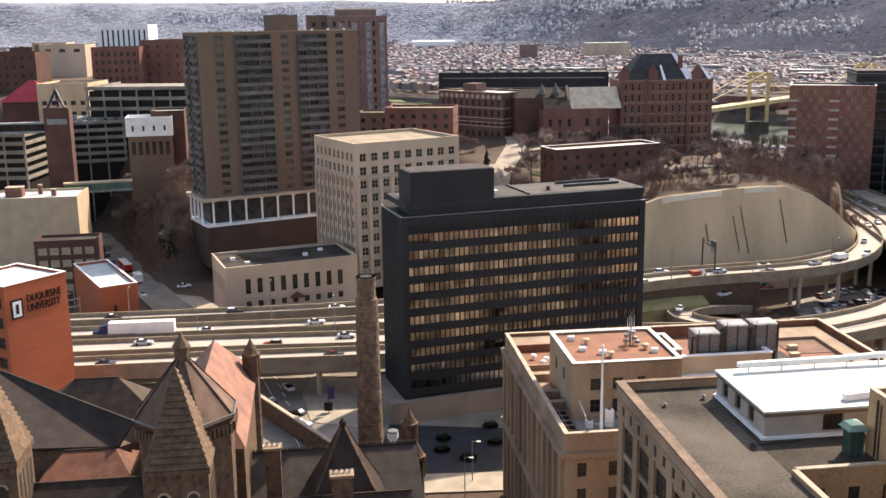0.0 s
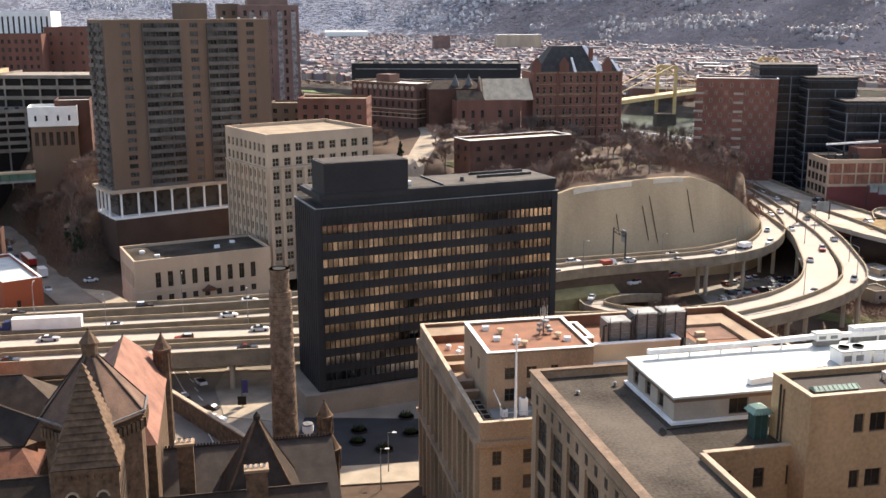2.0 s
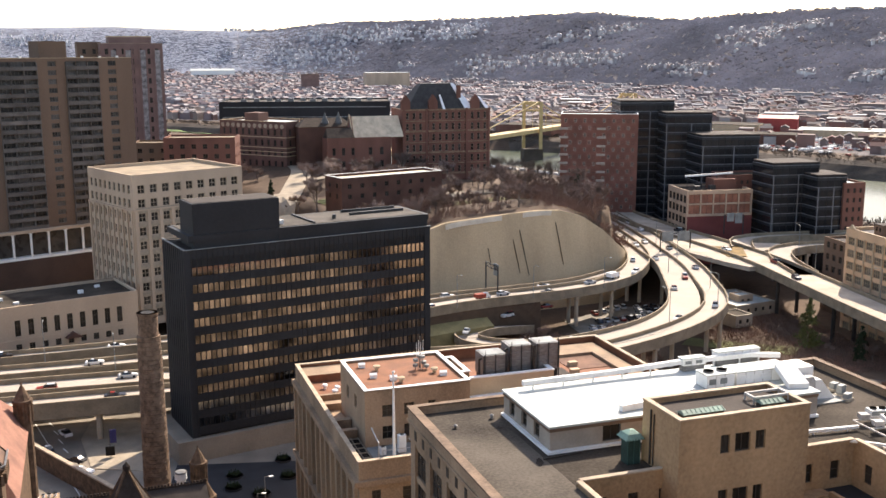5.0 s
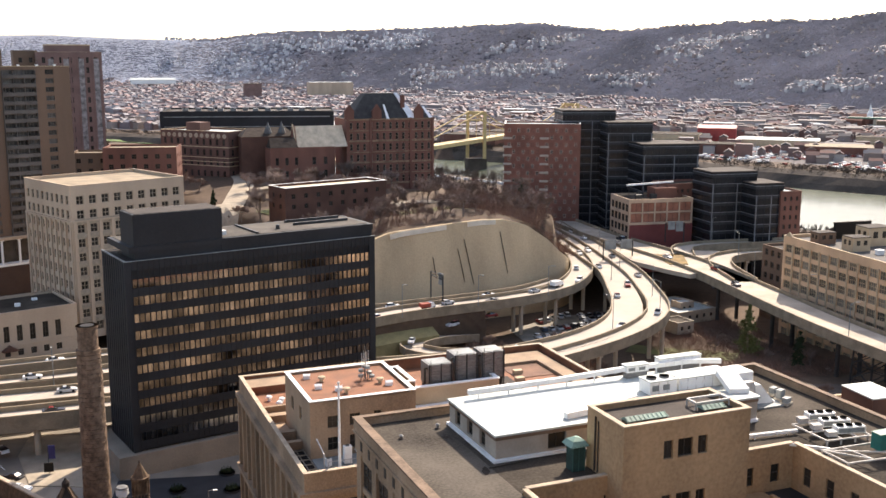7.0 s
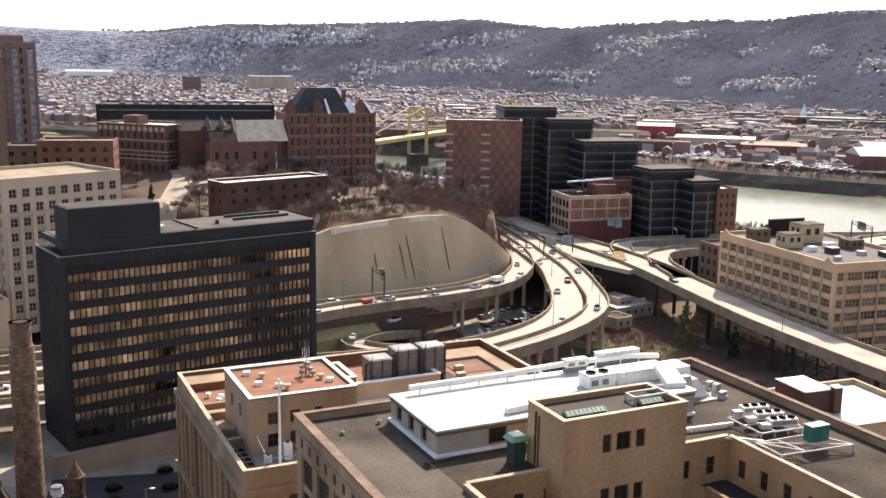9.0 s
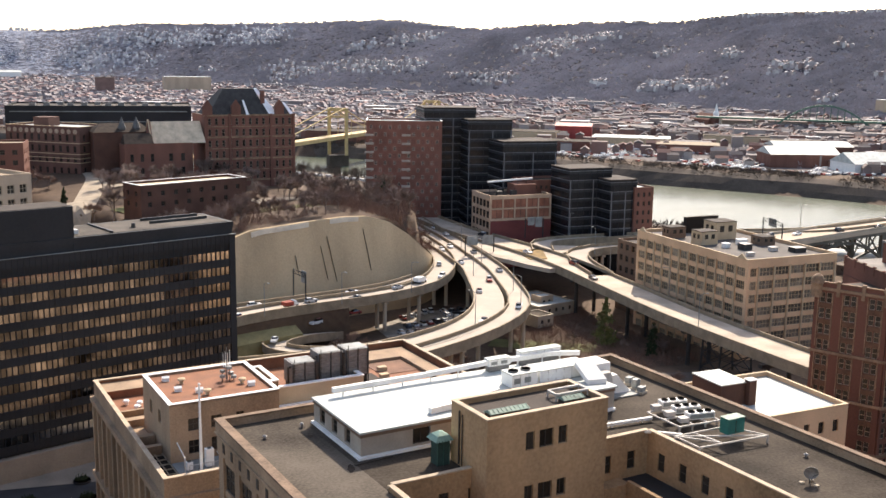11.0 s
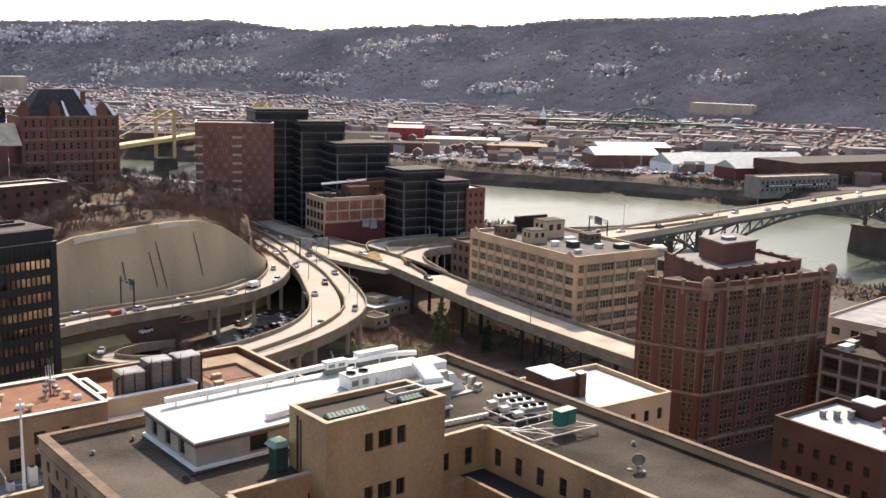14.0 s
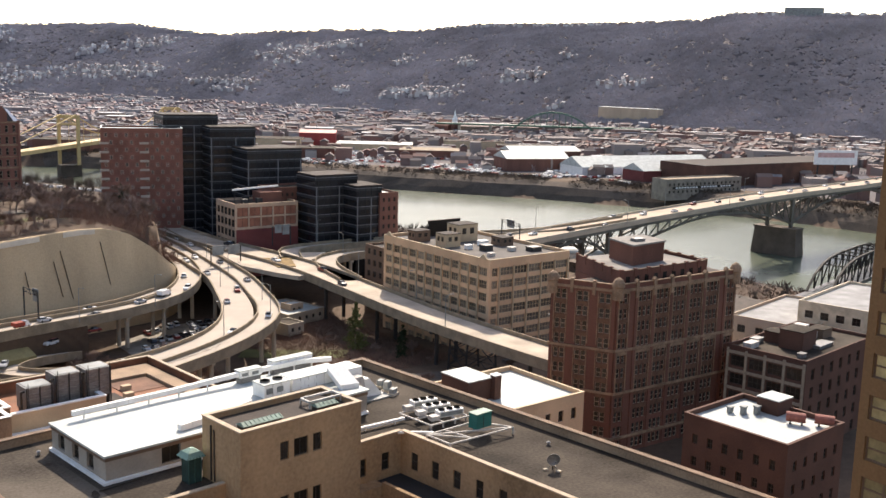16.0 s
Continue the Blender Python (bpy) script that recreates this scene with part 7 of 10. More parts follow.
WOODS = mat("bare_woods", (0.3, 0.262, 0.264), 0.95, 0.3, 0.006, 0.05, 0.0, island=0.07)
# woods far off: haze is put into this paler, bluer colour
HAZED_WOODS = mat("distant_woods", (0.43, 0.44, 0.485), 0.95, 0.12, 0.01, 0.4, 0.0, island=0.08)
woods, distant = Shape(), Shape()
for _ in range(78000):
    az = rng.uniform(-25, 62)
    foot = lerp(HILL_FOOT, az)
    rise = 620 if foot < 3500 else 500
    t = rng.uniform(-0.08, 1.04) if rng.random() < 0.88 else rng.uniform(0.93, 1.05)
    x, y = polar(az, foot + t * rise)
    if settled(x, y, t) > 0.2 and rng.random() < 0.15:
        continue
    far = foot > 2300
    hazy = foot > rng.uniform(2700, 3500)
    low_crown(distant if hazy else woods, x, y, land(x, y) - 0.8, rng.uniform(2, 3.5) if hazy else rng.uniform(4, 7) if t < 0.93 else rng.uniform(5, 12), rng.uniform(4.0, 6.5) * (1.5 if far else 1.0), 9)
bank = Shape()
for _ in range(4200):
    k = rng.randrange(3, 11)
    (ax, ay), (bx, by) = RIVER_LINE[k], RIVER_LINE[k + 1]
    f, off = rng.random(), rng.uniform(114, 150)
    n = math.hypot(bx - ax, by - ay)
    x, y = ax + (bx - ax) * f - (by - ay) / n * off, ay + (by - ay) * f + (bx - ax) / n * off
    bare_clump(bank, x, y, land(x, y) - 0.5, rng.uniform(2, 5), rng.uniform(2.0, 4.0), 9)
for _ in range(900):
    k = rng.randrange(8, 12)
    (ax, ay), (bx, by) = RIVER_LINE[k], RIVER_LINE[k + 1]
    f, off = rng.random(), -rng.uniform(160, 215)
    n = math.hypot(bx - ax, by - ay)
    x, y = ax + (bx - ax) * f - (by - ay) / n * off, ay + (by - ay) * f + (bx - ax) / n * off
    if y > 150:
        bare_clump(bank, x, y, land(x, y) - 0.5, rng.uniform(3, 6), rng.uniform(2.5, 4.0), 14)
solid("riverside_terrace", Shape().prism([(108, 780), (177, 825), (248, 716), (305, 622), (240, 579)], -18, -4.2), GROUND, "brown riverside terrace with a parking strip", "terrace", "structure")
solid("riverside_road", Shape().prism([(168, 805), (176, 810), (240, 712), (291, 626), (282, 621), (231, 705)], -4.2, -4.05), ROAD_PALE, "worn riverside road", "road", "structure")
for _ in range(420):
    f, off = rng.random(), rng.choice((rng.uniform(2, 8), rng.uniform(22, 75)))
    x, y = 177 + 128 * f - 0.838 * off, 825 - 203 * f - 0.546 * off
    bare_clump(bank, x, y, max(-4.3, land(x, y)), rng.uniform(5, 11), rng.uniform(2.5, 4.5), 16, 0.06)
solid("bank_scrub", bank, mat("bank_scrub", (0.085, 0.066, 0.052), 0.95, 0.3, 0.05, 1.0, 0.0, island=0.3), "brown scrub along the river banks", "shrubs", "stuff")
for _ in range(1600):
    az = rng.uniform(-26, 60)
    x, y = polar(az, rng.uniform(900, lerp(HILL_FOOT, az)))
    if river_side(x, y) > 180:
        bare_clump(woods, x, y, land(x, y) - 0.5, rng.uniform(5, 10), rng.uniform(2.5, 5), 8)


solid("far_woods", woods, WOODS, "bare grey-brown winter woods on the far hills", "woods", "stuff")
solid("distant_woods", distant, HAZED_WOODS, "bare woods on the farthest hills, tinted blue-grey for haze", "woods", "stuff")

# dark scrubby river banks
for side in (1, -1):
    strip = Shape()
    pts = spline([(x, y, 0) for x, y in RIVER_LINE[2:12]], 12.0)
    v, n = [], 5
    for i, p in enumerate(pts):
        d = pts[min(i + 1, len(pts) - 1)] - pts[max(i - 1, 0)]
        r = Vector((-d.y, d.x, 0)).normalized() * side
        for off, z in ((102, -17), (107, -11.5), (113, -6.2), (121, -3.2), (142, -4.6)):
            off = off if side > 0 else off / 0.72
            o = off + noise.noise((p.x * 0.03, p.y * 0.03, off)) * 2
            v.append((p.x + r.x * o, p.y + r.y * o, z + noise.noise((p.x * 0.05, p.y * 0.05, off)) * 0.8))
    strip.add(v, [(i * n + k, i * n + k + 1, i * n + n + k + 1, i * n + n + k)[::side] for i in range(len(pts) - 1) for k in range(n - 1)])
    solid("river_bank", strip, BANK, "dark brown scrubby river bank", "bank", "structure")


# big single buildings across the water
def far_shed(name, x, y, yaw, w, d, h, ridge, wall, roof, label, z=None):
    z = land(x, y) if z is None else z
    t = thing(name, x, y, z, yaw, label, "industrial building")
    part("wall", Shape().box(0, 0, -4, w, d, h), wall, t)
    if ridge:
        part("roof", Shape().gable(-0.6, -0.6, w + 0.6, d + 0.6, h, h + ridge, "x", 0), roof, t)
    else:
        part("roof", Shape().box(0.2, 0.2, h, w - 0.2, d - 0.2, h + 0.4), roof, t)
    return t


far_shed("mill_shed", 590, 690, -20, 60, 34, 11, 6, BRICK_RED, WHITE_ROOF, "red mill shed with a white ridged roof")
far_shed("mill_shed", 625, 725, -20, 70, 30, 14, 4, BRICK_DARK, WHITE_ROOF, "brick mill shed with a white roof")
far_shed("mill_shed", 622, 628, -12, 140, 36, 8, 8, WHITE_PAINT, WHITE_ROOF, "long white mill shed with a ridged roof")
far_shed("mill_shed", 640, 575, -6, 38, 26, 9, 6, MAROON, WHITE_ROOF, "maroon mill shed with a ridged roof")
hall = simple_block("riverside_hall", 591.7, 508.2, -6, 78, 16, -8, 7.2, GARAGE, TAN_ROOF, "grey-buff riverside hall with a dark sign band", "building", even(1, 77, 17, 1.8), (), [(2.9, 1.9), (-2.6, 1.9)])
part("sign_band", Shape().box(6, -0.25, 0.4, 70, -0.02, 2.2), INK, hall, "dark sign band")
letters = Shape()
for i in range(20):
    if i not in (8, 15):
        letters.box(9 + i * 2.9, -0.35, 0.8, 11 + i * 2.9, -0.25, 1.8)
part("sign_bars", letters, WHITE_PAINT, hall, "row of pale bars for unreadable lettering")
far_shed("brick_mill", 655, 525, -5, 180, 50, 17, 0, BRICK_DARK, DARK_ROOF, "vast dark brick mill with a flat roof")
board = thing("billboard", 765, 500, land(765, 500), -25, "large pale billboard on a steel frame", "billboard")
part("panel", Shape().box(0, 0, 17, 40, 1, 29), WHITE_PAINT, board)
part("print", Shape().box(3, -0.15, 23, 37, -0.02, 27), mat("pale_red_print", (0.55, 0.35, 0.32), 0.7, 0.2, 0.3, 2.0, 0.0), board, "pale red bars of print")
for u in (4, 20, 36):
    part("post", Shape().box(u - 0.5, 0.2, 0, u + 0.5, 1.2, 17), DARK_METAL, board)
far_shed("school_block", 312, 2278, 0, 98, 40, 26, 0, TAN_STONE, WHITE_ROOF, "large white block on the flats", 6)
far_shed("valley_shed", -91, 3298, 0, 133, 60, 9, 5, WHITE_PAINT, WHITE_ROOF, "long white shed in the far valley", 10)
far_shed("brick_tower_block", 165, 2190, 0, 36, 30, 27, 0, HAZY, GRAVEL_ROOF, "red brick block on the flats", 5)
far_shed("brick_tower_block", 560, 1010, -34, 40, 24, 14, 3, mat("red_sheet_roof", (0.34, 0.06, 0.05), 0.6, 0.15, 0.3, 3.0, 0.05), mat("red_sheet", (0.40, 0.07, 0.06), 0.6, 0.15, 0.3, 3.0, 0.05), "red roofed hall on the flats")
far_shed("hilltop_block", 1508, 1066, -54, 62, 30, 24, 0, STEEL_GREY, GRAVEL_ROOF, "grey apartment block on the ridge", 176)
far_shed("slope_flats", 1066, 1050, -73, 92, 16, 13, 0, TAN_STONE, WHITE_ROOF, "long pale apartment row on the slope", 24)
for az, d, w, dd, h, m in ((17.5, 1090, 60, 40, 12, 0), (18.5, 1180, 70, 50, 10, 1), (15.2, 1060, 55, 36, 11, 1), (31, 1080, 80, 40, 8, 0), (34.5, 1010, 60, 40, 8, 1), (26, 1120, 60, 40, 9, 0), (28.3, 1000, 46, 30, 9, 1), (21, 1240, 60, 40, 10, 0), (40, 1090, 60, 30, 9, 1), (37, 1150, 70, 26, 8, 0)):
    x, y = polar(az, d)
    far_shed("depot", x, y, -36, w, dd, h, 0, (CREAM, BRICK_RED)[m], (WHITE_ROOF, GRAVEL_ROOF, TAN_ROOF)[int(d) % 3], "low depot with a pale flat roof on the flats")
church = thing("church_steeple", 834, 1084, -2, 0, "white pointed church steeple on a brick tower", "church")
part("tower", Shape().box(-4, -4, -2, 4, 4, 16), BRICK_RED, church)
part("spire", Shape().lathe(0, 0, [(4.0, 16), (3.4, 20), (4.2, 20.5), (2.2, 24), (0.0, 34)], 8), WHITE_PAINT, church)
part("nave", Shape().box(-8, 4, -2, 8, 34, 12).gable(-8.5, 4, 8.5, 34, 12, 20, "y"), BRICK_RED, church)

# car parks along the far bank: rows of pale vehicles too far to pick apart
lot = Shape()
for row in range(14):
    for k in range(110):
        f = (k + rng.uniform(0, 0.4)) / 110
        x0, y0 = lerp([(0, 240), (0.45, 390), (0.7, 470), (1, 520)], f), lerp([(0, 890), (0.45, 660), (0.7, 545), (1, 440)], f)
        x, y = x0 + 0.8 * (146 + row * 11 + (k // 2 % 2) * 4), y0 + 0.6 * (146 + row * 11)
        if rng.random() < 0.3 or noise.noise((x * 0.02, y * 0.02, 4.0)) < -0.12 or river_side(x, y) < 140:
            continue
        z = land(x, y) + 0.5
        lot.box(x - 1.9, y - 1.2, z, x + 1.9, y + 1.2, z + 1.4)
for k in range(46):
    x, y = 170 + 120 * k / 46 + rng.uniform(-2, 2), 803 - 195 * k / 46 + rng.uniform(-1, 1)
    if rng.random() < 0.7:
        lot.box(x - 1.9, y - 1.2, -4.1, x + 1.9, y + 1.2, -2.6)
tagged(solid("parked_vehicles", lot, palette("far_car_paint", [(0.75, 0.75, 0.73), (0.7, 0.7, 0.68), (0.08, 0.08, 0.09), (0.5, 0.5, 0.5), (0.3, 0.05, 0.04)], 0.4), "distant rows of parked pale vehicles", "vehicles", "stuff"))

# ---- paths, lawns and bare trees ----
def drape(name, pts, width, material, label, category, lift=0.12, step=5.0):
    """A strip of paving or turf that lies on the land."""
    line = spline([(x, y, 0) for x, y in pts], step)
    v, f, n = [], [], 5
    for i, p in enumerate(line):
        d = line[min(i + 1, len(line) - 1)] - line[max(i - 1, 0)]
        r = Vector((d.y, -d.x, 0)).normalized()
        for k in range(n):
            q = p + r * width * (k / (n - 1) - 0.5)
            v.append((q.x, q.y, land(q.x, q.y) + lift))
    for i in range(len(line) - 1):
        for k in range(n - 1):
            a = i * n + k
            f.append((a, a + 1, a + 1 + n, a + n))
    return solid(name, Shape().add(v, [q[::-1] for q in f]), material, label, category, "structure")


GRASS = mat("winter_lawn", (0.11, 0.115, 0.045), 0.95, 0.3, 0.15, 3.0, 0.2)
drape("path", [(14, 352), (22, 385), (27, 410), (32, 440), (30, 470)], 9, PAVING, "pale concrete campus walk", "path", 0.4)
drape("path", [(27, 412), (44, 424), (58, 430)], 4, PAVING, "pale concrete campus walk", "path", 0.45)
drape("path", [(24, 395), (0, 398), (-20, 405)], 4, PAVING, "pale concrete campus walk", "path", 0.45)
drape("lawn", [(34, 372), (48, 380), (60, 388)], 12, GRASS, "dull green winter lawn", "lawn", 0.35)
drape("lawn", [(6, 378), (14, 392)], 10, GRASS, "dull green winter lawn", "lawn", 0.35)
drape("lawn", [(84, 372), (104, 380), (126, 388), (140, 398)], 14, GRASS, "dull green winter lawn", "lawn", 0.35)
drape("lawn", [(76, 347), (90, 351), (106, 354)], 12, mat("olive_lawn", (0.2, 0.19, 0.07), 0.95, 0.3, 0.15, 3.0, 0.2), "olive winter lawn above the wall", "lawn", 0.5)
drape("lawn", [(-85, 742), (-40, 740), (5, 735)], 110, mat("green_field", (0.085, 0.125, 0.04), 0.95, 0.25, 0.1, 3.0, 0.2), "green playing field", "lawn", 0.5)
drape("lawn", [(-60, 520), (-20, 510), (-2, 505)], 34, GRASS, "dull green sports lawn", "lawn", 0.4)
drape("road", [(60, 372), (86, 392), (110, 404), (150, 414)], 6, ROAD_PALE, "worn campus drive", "road", 0.4)


def tree_meshes(seed, h, spread):
    """A bare tree: a tapered trunk that forks into limbs, and a crown of fine twigs."""
    rg = random.Random(seed)
    wood, twigs = Shape(), Shape()
    def limb(p, d, length, r, depth):
        q = p + d * length
        n = 5
        s = d.orthogonal().normalized()
        t = d.cross(s)
        ring = lambda c, rad: [c + (s * math.cos(2 * math.pi * i / n) + t * math.sin(2 * math.pi * i / n)) * rad for i in range(n)]
        wood.add(ring(p, r) + ring(q, r * 0.62), [(i, (i + 1) % n, n + (i + 1) % n, n + i) for i in range(n)])
        if depth == 0:
            for _ in range(20):
                b = p.lerp(q, rg.uniform(0.2, 1.0))
                e = (d + Vector((rg.gauss(0, 0.6), rg.gauss(0, 0.6), rg.gauss(0.25, 0.5)))).normalized() * rg.uniform(0.7, 1.9) * h / 11
                w = e.orthogonal().normalized() * 0.05
                m = b + e * 0.5 + Vector((rg.gauss(0, 0.1), rg.gauss(0, 0.1), 0))
                twigs.add([b - w, b + w, m + w, m - w], [(0, 1, 2, 3)])
                for _ in range(3):
                    g = m + (e.normalized() + Vector((rg.gauss(0, 0.7), rg.gauss(0, 0.7), rg.gauss(0.2, 0.6)))) * rg.uniform(0.3, 0.9) * h / 11
                    twigs.add([m - w * 0.7, m + w * 0.7, g], [(0, 1, 2)])
            return
        for _ in range(rg.choice((3, 3, 4))):
            e = (d + Vector((rg.gauss(0, spread), rg.gauss(0, spread), rg.gauss(0.1, 0.25)))).normalized()
            limb(p.lerp(q, rg.uniform(0.55, 1.0)), e, length * rg.uniform(0.6, 0.85), r * 0.55, depth - 1)
    limb(Vector((0, 0, -0.6)), Vector((0, 0, 1)), h * 0.33, h * 0.028, 3)
    return wood.mesh("trunk", BARK), twigs.mesh("crown", TWIG)


def tree_base(seed, h, spread):
    t = thing("bare_tree", 0, 0, 0, 0, "bare leafless winter tree with grey-brown twigs", "tree", "bare trees on the bluff")
    a, b = tree_meshes(seed, h, spread)
    part("trunk", a, BARK, t)
    part("crown", b, TWIG, t)
    return t


kinds = [tree_base(3, 11, 0.62), tree_base(8, 13, 0.55), tree_base(14, 9, 0.75), tree_base(21, 12, 0.66)]
tr = random.Random(4)
spots = []


def scatter(n, x0, y0, x1, y1, test=None, gap=3.5):
    made = tries = 0
    while made < n and tries < n * 30:
        tries += 1
        x, y = tr.uniform(x0, x1), tr.uniform(y0, y1)
        if inside_block(x, y, 2.5) or (test and not test(x, y)) or any(abs(x - a) < gap and abs(y - b) < gap for a, b in spots):
            continue
        spots.append((x, y))
        made += 1


walk_clear = lambda x, y: not (10 < x < 37 and 350 < y < 470 and abs(x - (14 + (y - 352) * 0.16)) < 7)
scatter(26, 44, 330, 148, 372, lambda x, y: 3 < bluff_in(x, y) < 40)
scatter(30, 60, 368, 152, 440, lambda x, y: bluff_in(x, y) > 4 and walk_clear(x, y))
scatter(18, 120, 360, 175, 480, lambda x, y: 1 < bluff_in(x, y) < 24)
scatter(34, -30, 345, 62, 440, walk_clear)
scatter(52, -134, 334, -62, 424, lambda x, y: land(x, y) > 2, 3.0)
scatter(24, 30, 396, 112, 437, walk_clear, 3.0)
scatter(6, -140, 355, -90, 385)
scatter(26, 74, 262, 116, 297, lambda x, y: y < 296 - 0.1 * (x - 74), 2.6)
scatter(8, 150, 205, 176, 300)
scatter(8, 190, 470, 300, 560)
scatter(8, 200, 560, 300, 760)
scatter(8, -80, 470, 0, 560)


def stand(x, y):
    """Height of the soil, with the made bank behind the great wall."""
    z = land(x, y)
    if 44 < x < 150 and 0 < y - lerp(BLUFF_FRONT, x) < 24:
        z = max(z, min(lerp(WALL_TOP, x) + 0.8, 32.5))
    return z


first = set()
for x, y in spots:
    k = tr.randrange(4)
    size = tr.uniform(0.65, 1.1) * (0.55 if y < 302 and x > 0 else 1.0)
    m = pose(x, y, stand(x, y), 0, 0, tr.uniform(0, 360)) @ Matrix.Scale(size, 4)
    if k not in first:
        first.add(k)
        kinds[k].matrix_basis = m
    else:
        c = copy_thing(kinds[k], m)
        c.matrix_basis = m
        if y < 352 and x < -50:
            c["group"] = "bare trees on the street slope"


def evergreen(x, y, h, leaf=EVERGREEN, wide=0.24, n=420, label="dark green conifer on the slope"):
    t = thing("evergreen", x, y, land(x, y), 0, label, "tree", "conifers")
    part("trunk", Shape().cone(0, 0, -0.5, h * 0.3, 0.25, 0.18, 7), BARK, t)
    s = Shape()
    rg = random.Random(int(x * 7 + y))
    for _ in range(n // 14):
        f, a = rg.random() ** 1.2, rg.uniform(0, 6.28)
        reach = ((1 - f ** 1.6) * h * wide + 0.2) * rg.uniform(0.45, 1.15)
        for _ in range(14):
            k, a2 = rg.uniform(0.2, 1.0), a + rg.uniform(-0.3, 0.3)
            r, z = reach * k, h * (0.12 + 0.88 * f) + rg.uniform(-0.5, 0.5) - 0.15 * reach * k
            p = Vector((r * math.cos(a2), r * math.sin(a2), z))
            w = Vector((rg.uniform(-1, 1), rg.uniform(-1, 1), rg.uniform(-0.5, 0.5))) * 0.45
            s.add([p - w, p + w, p + Vector((rg.uniform(-0.4, 0.4), rg.uniform(-0.4, 0.4), rg.uniform(0.3, 0.7)))], [(0, 1, 2)])
    part("crown", s, leaf, t)


for x, y, h in ((150, 401, 8), (146, 412, 9), (46, 372, 6), (50, 376, 5), (17, 400, 5), (160, 425, 8), (176, 252, 9), (171, 246, 7), (-98, 350, 10), (-94, 346, 9)):
    evergreen(x, y, h)
evergreen(166.2, 263.7, 15, mat("olive_foliage", (0.1, 0.11, 0.04), 0.9, 0.35, 0.5, 3.0, 0.2, island=0.3), 0.3, 1500, "bushy olive-green tree beside the approach road")

BRUSH = mat("brown_brush", (0.18, 0.112, 0.085), 0.95, 0.3, 0.1, 2.0, 0.0, island=0.3)
brush = Shape()
for _ in range(44000):
    zone = rng.random()
    if zone < 0.34:
        x, y = rng.uniform(44, 165), rng.uniform(325, 440)
        if not -2.5 < bluff_in(x, y) < 40 or (76 < x < 106 and 340 < y < 357):
            continue
    elif zone < 0.66:
        x, y = rng.uniform(-135, -60), rng.uniform(330, 425)
        if land(x, y) < 1:
            continue
    elif zone < 0.8:
        x, y = rng.uniform(76, 120), rng.uniform(262, 300)
        if y > 297 - 0.1 * (x - 76):
            continue
    else:
        x, y = (rng.uniform(142, 186), rng.uniform(236, 330)) if zone < 0.94 else (rng.uniform(340, 400), rng.uniform(225, 320))
    if inside_block(x, y, 1.0):
        continue
    tall = rng.random() < 0.16 and zone < 0.66
    bare_clump(brush, x, y, stand(x, y) - 0.2, rng.uniform(3.0, 6.0) if tall else rng.uniform(0.8, 2.6), rng.uniform(1.5, 2.8) if tall else rng.uniform(0.7, 1.8), 14 if tall else 7, 0.035)
solid("brushwood", brush, BRUSH, "low brown winter brushwood on the slopes", "shrubs", "stuff")

# ---- bridges ----
PIER_STONE = mat("river_pier_stone", (0.11, 0.085, 0.065), 0.92, 0.3, 0.15, 2.0, 0.3)
def river_bridge():
    t = thing("river_bridge", 0, 0, 0, 0, "long steel arch-truss road bridge on stone piers", "bridge")
    deck = [Vector(p) for p in ((266, 311, 17.0), (357, 328, 18), (450, 345, 18.5), (509, 353, 19), (620, 366, 19), (760, 392, 19), (900, 430, 22))]
    line = spline(deck, 10)
    part("deck", ribbon(line, [(-8, -1.4), (8, -1.4), (8, 0), (-8, 0)]), mat("worn_bridge_paving", (0.42, 0.335, 0.25), 0.92, 0.2, 0.05, 2.0, 0.1), t)
    for side in (-7.9, 7.6):
        part("parapet", ribbon(line, [(side, 0), (side + 0.3, 0), (side + 0.3, 1.0), (side, 1.0)]), CONCRETE, t)
        part("fascia", ribbon(line, [(side, -2.6), (side + 0.3, -2.6), (side + 0.3, -1.4), (side, -1.4)]), BRIDGE_STEEL, t)
    def arch(a, b, sag, n, side):
        a, b = Vector(a), Vector(b)
        d = (b - a).normalized()
        r = Vector((d.y, -d.x, 0)) * side
        lo = []
        for i in range(n + 1):
            f = i / n
            p = a.lerp(b, f) + r
            lo.append(Vector((p.x, p.y, p.z - 3.4 - sag * (2 * f - 1) ** 2)))
        for i in range(n):
            f0, f1 = i / n, (i + 1) / n
            p, q = a.lerp(b, f0) + r - Vector((0, 0, 2.2)), a.lerp(b, f1) + r - Vector((0, 0, 2.2))
            part("chord", Shape().bar(lo[i], lo[i + 1], 1.0), BRIDGE_STEEL, t)
            part("vertical", Shape().bar(lo[i], p, 0.55), BRIDGE_STEEL, t)
            part("diagonal", Shape().bar(lo[i] if i < n / 2 else lo[i + 1], q if i < n / 2 else p, 0.5), BRIDGE_STEEL, t)
    for side in (-7.2, 7.2):
        arch((330, 323, 17.6), (511, 353.5, 19), 13, 18, side)
        arch((511, 353.5, 19), (690, 378, 19), 13, 18, side)
        arch((275, 312, 17), (330, 323, 17.6), 9, 6, side)
    for x, y in ((511, 353.5), (330, 323), (690, 378)):
        pr = part("pier", Shape().frustum(-5.5, -14, 5.5, 14, -20, -1, 0.8, 1.5).box(-5.2, -13, -1, 5.2, 13, 0), PIER_STONE, t, "dark stone river pier")
        pr.matrix_basis = pose(x, y, 0, 0, 0, 10)
        for s in (-7.2, 7.2):
            part("post", Shape().box(-1.2, s - 0.8, 0, 1.2, s + 0.8, 16.8), BRIDGE_STEEL, t).matrix_basis = pose(x, y, 0, 0, 0, 10)


river_bridge()


